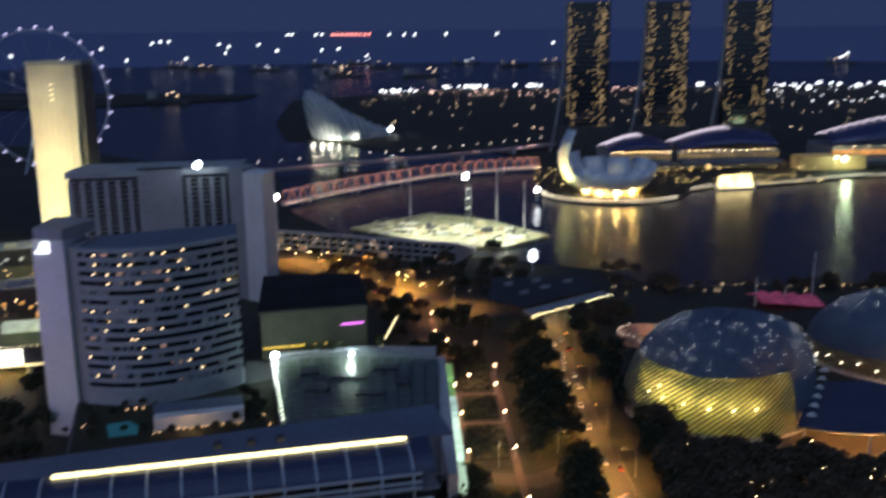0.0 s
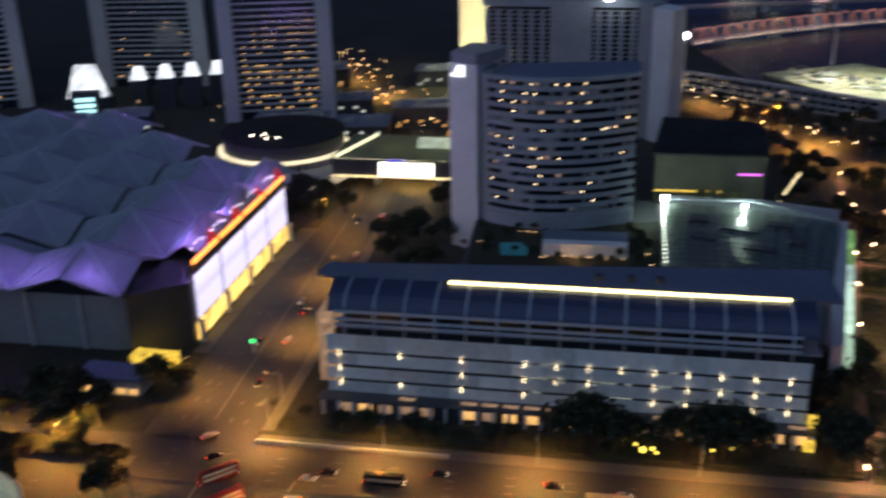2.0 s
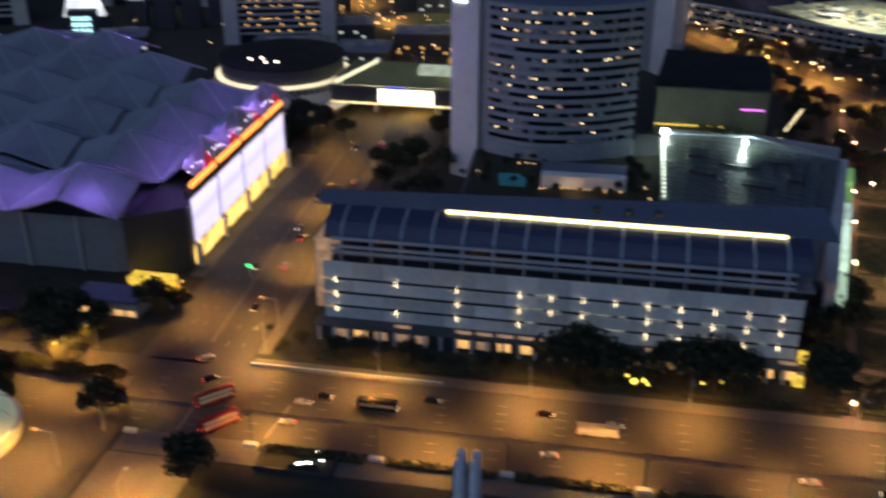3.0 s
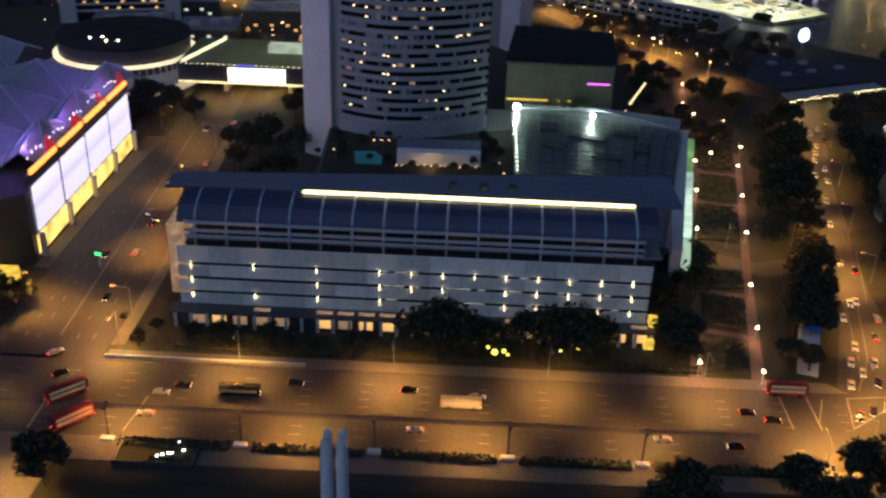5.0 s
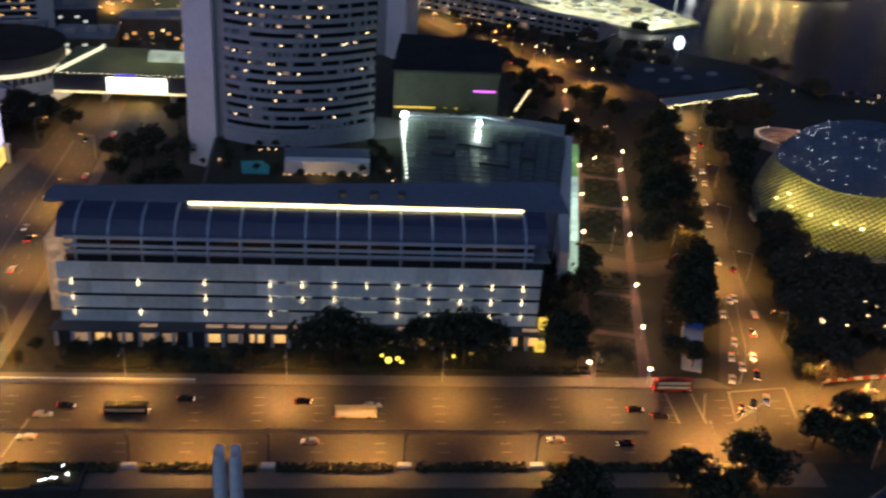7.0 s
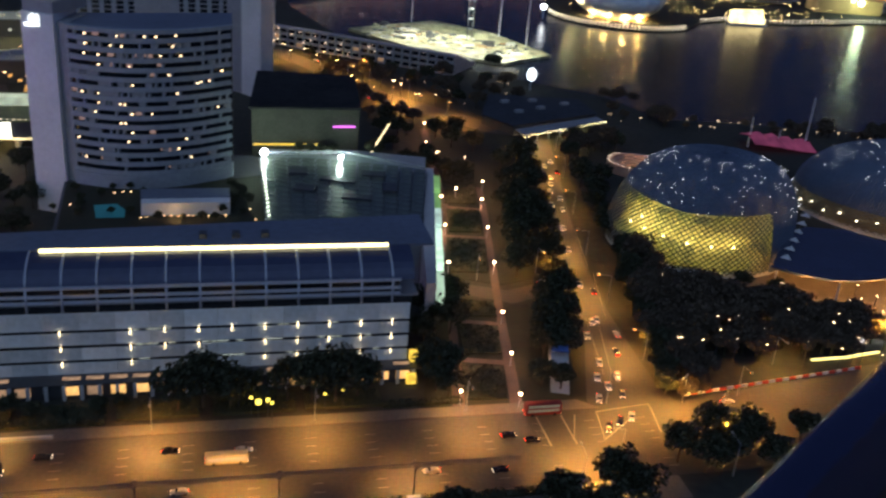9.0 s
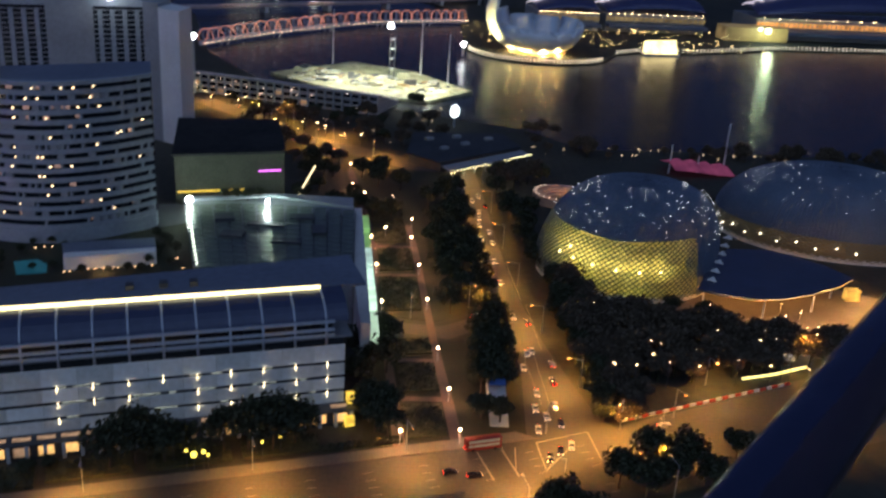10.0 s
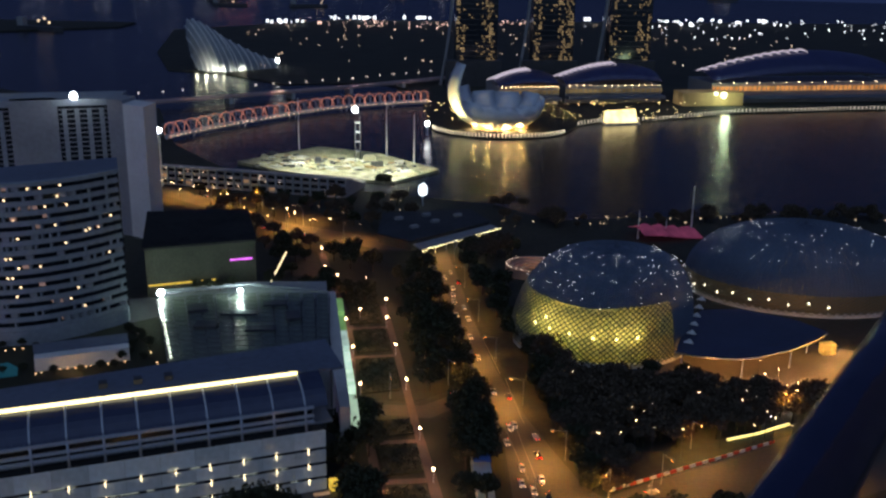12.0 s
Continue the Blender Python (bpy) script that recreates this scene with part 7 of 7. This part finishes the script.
def lit_walkway():
    r = thing("covered_walkway", 0, 0, 0, 0, "covered walkway with rows of small warm lights", "walkway")
    bm = bmesh.new()
    prism(bm, [(49, 529), (101, 572), (97, 581), (45, 540)], 4, 4.6)
    part("roof", bm, M_GREY, r)
    bm = bmesh.new()
    ball(bm, (0, 0, 0), 0.3, u=6, v=5)
    lm = to_mesh("walk_lamp", bm, emit("walk_lamp", (1.0, 0.9, 0.5), 6), True)
    for i in range(28):
        t = i / 27
        put("walk_lamp", lm, r, 49.5 + 52 * t, 527.6 + 43 * t + rng.uniform(-1, 1), 3.6 + rng.uniform(0, 1.6))
    for i in range(8):
        bm = bmesh.new()
        x, y = 50.5 + 7 * i, 531 + 5.8 * i
        tube(bm, (x, y, 0), (x, y, 4), 0.2, n=5)
        part("post", bm, M_STEEL, r)
    for t in (0.15, 0.5, 0.85):
        li = bpy.data.lights.new("walkway_glow", "POINT")
        li.energy, li.color, li.shadow_soft_size = 1500, (1.0, 0.85, 0.45), 0.4
        new("walkway_glow", li).matrix_world = pose(49.5 + 52 * t + 2, 525 + 43 * t, 3.5)


def shore_hall():
    r = thing("shore_hall", 0, 0, 0, 0, "long low hall with dark blue-grey flat roof", "building")
    bm = bmesh.new()
    prism(bm, [(44, 542), (96, 583), (88, 612), (32, 606), (26, 560)], 0, 5.6)
    part("body", bm, M_DARK, r)
    bm = bmesh.new()
    prism(bm, [(43, 541), (97, 582.5), (89, 613), (31, 607), (25, 560)], 5.6, 6.3)
    part("roof", bm, mat("dull_slate_roof", (0.05, 0.056, 0.07), 0.9, scale=0.3, vary=0.3, fine=2, spec=0.15), r)
    unit = cube_mesh("plant_unit", 5, 3, 1.6, M_GREY)
    for x, y in ((48, 570), (62, 582), (58, 598), (78, 596), (40, 590)):
        put("plant_unit", unit, r, x, y, 6.3, 30)


shore_hall()
lit_walkway()


# ---- scattered small lights of the city, the sea and the far shore ----
def speck_field(name, label, spots, size, material, z=4.0):
    r = thing(name, 0, 0, 0, 0, label, "lights")
    bm = bmesh.new()
    bmesh.ops.create_icosphere(bm, subdivisions=1, radius=1.0)
    me = to_mesh("lamp", bm, material)
    st = bmesh.new()
    tube(st, (0, 0, 0), (0, 0, z), 0.12, n=4)
    pm = to_mesh("stem", st, M_DARK)
    for x, y, s in spots:
        ob = put("lamp", me, r, x, y, z)
        ob.scale = (size * s, size * s, size * s)
        put("stem", pm, r, x, y, 0)


W1, W2 = emit("far_white", (0.9, 0.95, 1.0), 2.2), emit("far_warm", (1.0, 0.72, 0.45), 1.6)
q = random.Random(77)
speck_field("garden_lights", "scattered white lamps in the far gardens", [(q.uniform(-180, 900), q.uniform(1450, 2450), q.uniform(0.4, 1.0)) for _ in range(150)], 1.3, emit("garden_lamp", (1.0, 0.72, 0.5), 2.4), 8)
speck_field("wharf_lights", "pinkish lamps on the far wooded coast", [(-60 + 560 * t + q.gauss(0, 60), 2380 + 90 * math.sin(9 * t) + q.gauss(0, 60), q.uniform(0.4, 1.2)) for t in [i / 90 for i in range(90)]], 1.8, emit("wharf_lamp", (1.0, 0.62, 0.5), 2.2), 10)
speck_field("coast_lights", "bright white lamps along the far coast road", [(x + q.uniform(-25, 25), y + q.uniform(-30, 30), q.uniform(0.6, 1.6)) for x, y in ((99, 2600), (68, 2600), (23, 2590), (-91, 2434), (-133, 2439), (212, 2620), (244, 2610), (695, 2600), (740, 2610), (1012, 2600), (1038, 2524), (1140, 2558), (884, 2542), (888, 2430)) for _ in range(5)], 3.2, W1, 10)
speck_field("south_lights", "white and warm lamps on the far south shore", [(600 + q.uniform(0, 1100), 1950 + q.uniform(0, 650), q.uniform(0.4, 1.4)) for _ in range(130)], 2.0, W1, 10)
speck_field("shore_lights", "small lamps along the bay shore walk", [(q.uniform(100, 360), q.uniform(575, 604), q.uniform(0.4, 1.0)) for _ in range(45)] + [(q.uniform(-60, 60), q.uniform(585, 700), q.uniform(0.4, 1.0)) for _ in range(25)], 0.5, W2, 4)
speck_field("grove_lights", "small lamps among the theatre trees", [(q.uniform(85, 180), q.uniform(290, 352), q.uniform(0.5, 1.2)) for _ in range(44)], 0.2, M_LAMP, 10.5)
speck_field("forecourt_lights", "yellow garden lamps before the office block", [(-45.5, 239, 1.5), (-43, 240.5, 1.0), (-48, 241, 0.8), (-41.5, 239, 0.8), (-27, 246, 0.7), (-22, 249, 0.6), (-52, 243, 0.7)], 0.7, emit("garden_yellow", (1.0, 0.75, 0.1), 2.5), 6)
speck_field("bayfront_lights", "golden lamps round the museum and mall", [(q.uniform(95, 420), q.uniform(985, 1120), q.uniform(0.5, 1.5)) for _ in range(190)], 0.34, emit("golden_lamp", (1.0, 0.7, 0.28), 9), 6)
speck_field("district_lights", "warm lamps between the towers", [(-430 + 200 * t + q.uniform(-22, 22), 740 - 210 * t + q.uniform(-22, 22), q.uniform(0.5, 1.3)) for t in [i / 60 for i in range(60)]] + [(q.uniform(-500, -200), q.uniform(480, 760), q.uniform(0.4, 1.0)) for _ in range(40)], 0.55, emit("district_lamp", (1.0, 0.62, 0.3), 5), 8)
speck_field("avenue_lights", "warm lamps along the avenue", [(-140 + 130 * t + q.uniform(-12, 12), 735 - 150 * t + q.uniform(-12, 12), q.uniform(0.6, 1.3)) for t in [i / 30 for i in range(30)]], 0.34, M_LAMP, 7)


def ship(x, y, n, seed):
    qq = random.Random(seed)
    r = thing("anchored_ship", x, y, -1.5, qq.uniform(-40, 40), "anchored ship with deck lights far out", "ship", "ships at anchor")
    bm = bmesh.new()
    prism(bm, [(-60, -9), (50, -9), (66, 0), (50, 9), (-60, 9)], -1, 10)
    part("hull", bm, M_DARK, r)
    bm = bmesh.new()
    box(bm, -56, -40, -7, 7, 10, 28)
    part("deckhouse", bm, M_GREY, r)
    bm = bmesh.new()
    bmesh.ops.create_icosphere(bm, subdivisions=1, radius=2.8)
    me = to_mesh("deck_light", bm, W1 if qq.random() < 0.5 else W2)
    for i in range(n):
        put("deck_light", me, r, qq.uniform(-55, 55), 0, qq.uniform(14, 30))


for i, (x, y) in enumerate(((-983, 4046), (-629, 2240), (-391, 3699), (-332, 3356), (-375, 4500), (-75, 3318), (294, 4097), (-700, 3900), (-1150, 4300), (-520, 4350), (100, 4450), (480, 4300), (-240, 4100), (1300, 4200), (1650, 4100))):
    ship(x, y, 3 + i % 3, i)

bd = thing("backdrop", 0, 0, 0, 0, "dark blue distance with lights out at sea", "backdrop", "", "structure")
bm = bmesh.new()
ring = [(4720 * math.sin(radians(a)), 4720 * math.cos(radians(a))) for a in range(-50, 51, 5)]
lo, hi = [bm.verts.new((x, y, -1.5)) for x, y in ring], [bm.verts.new((x, y, 150)) for x, y in ring]
for i in range(len(ring) - 1):
    bm.faces.new((lo[i], lo[i + 1], hi[i + 1], hi[i]))
part("distance", bm, emit("sea_distance", (0.010, 0.018, 0.062), 1.0), bd)
bm = bmesh.new()
bmesh.ops.create_icosphere(bm, subdivisions=1, radius=7)
dm1, dm2 = to_mesh("far_light", bm.copy(), W1), to_mesh("far_light", bm, emit("far_red", (1.0, 0.3, 0.25), 2.5))
for a, z in ((-8.85, 134), (-8.6, 134), (-7.25, 133), (-6.9, 133), (-3.06, 130), (-1.6, 129), (-2.2, 130), (0.19, 130), (3.12, 129), (-16.31, 102), (-15.85, 109), (-15.4, 108), (-12.71, 93), (-12.18, 82), (-12.36, 55), (-17.72, 28), (-14.54, 31), (-6.96, 62), (-5.99, 67), (-4.38, 34), (6.36, 86), (22.2, 33), (21.94, 18), (-23.56, 56), (-19, 80), (-21, 40), (9, 60), (-9.5, 60), (-10.5, 90)):
    put("far_light", dm1, bd, 4690 * math.sin(radians(a)), 4690 * math.cos(radians(a)), z)
for k in range(9):
    a = -6.3 + k * 0.26
    put("far_light", dm2, bd, 4690 * math.sin(radians(a)), 4690 * math.cos(radians(a)), 132)


# ---- balcony rail beside the camera ----
def balcony():
    r = thing("balcony_rail", 0, 0, 165, 0, "thick dark glossy balcony handrail close by", "railing")
    D = Vector((0.655, 0.7556, 0))
    P = Vector((0.45, 0.795, -0.40)) * 1.02 + Vector((0.685, -0.594, -0.425)) * 0.035
    bm = bmesh.new()
    tube(bm, P - D * 2.6, P + D * 3.2, 0.035, n=24)
    part("handrail", bm, mat("dark_gloss_metal", (0.09, 0.11, 0.19), 0.16, 0.75, fine=20), r, "", True)
    side = Vector((D.y, -D.x, 0))
    for k in range(6):
        bm = bmesh.new()
        b = P + D * (-2.5 + 1.1 * k)
        tube(bm, b, (b.x, b.y, -1.3), 0.02, n=8)
        part("baluster", bm, M_DARK, r)
    bm = bmesh.new()
    a_, b_ = P - D * 2.6 - side * 0.06, P + D * 3.2 - side * 0.06
    o = side * 1.86
    prism(bm, [(a_.x, a_.y), (a_.x + o.x, a_.y + o.y), (b_.x + o.x, b_.y + o.y), (b_.x, b_.y)], -1.45, -1.3)
    bmesh.ops.recalc_face_normals(bm, faces=bm.faces)
    part("floor_edge", bm, mat("balcony_tile", (0.4, 0.32, 0.22), 0.6), r, "brown tiled balcony floor")
    return P, D, side


RP, RD, RS = balcony()
ta, tb = RP - RD * 18 + RS * 1.8, RP + RD * 16 + RS * 1.8
slab("wall_tower", [(ta.x, ta.y), (ta.x + RS.x * 30, ta.y + RS.y * 30), (tb.x + RS.x * 30, tb.y + RS.y * 30), (tb.x, tb.y)], 0, 215, M_CONC, "plain concrete tower wall behind the balcony", "wall")
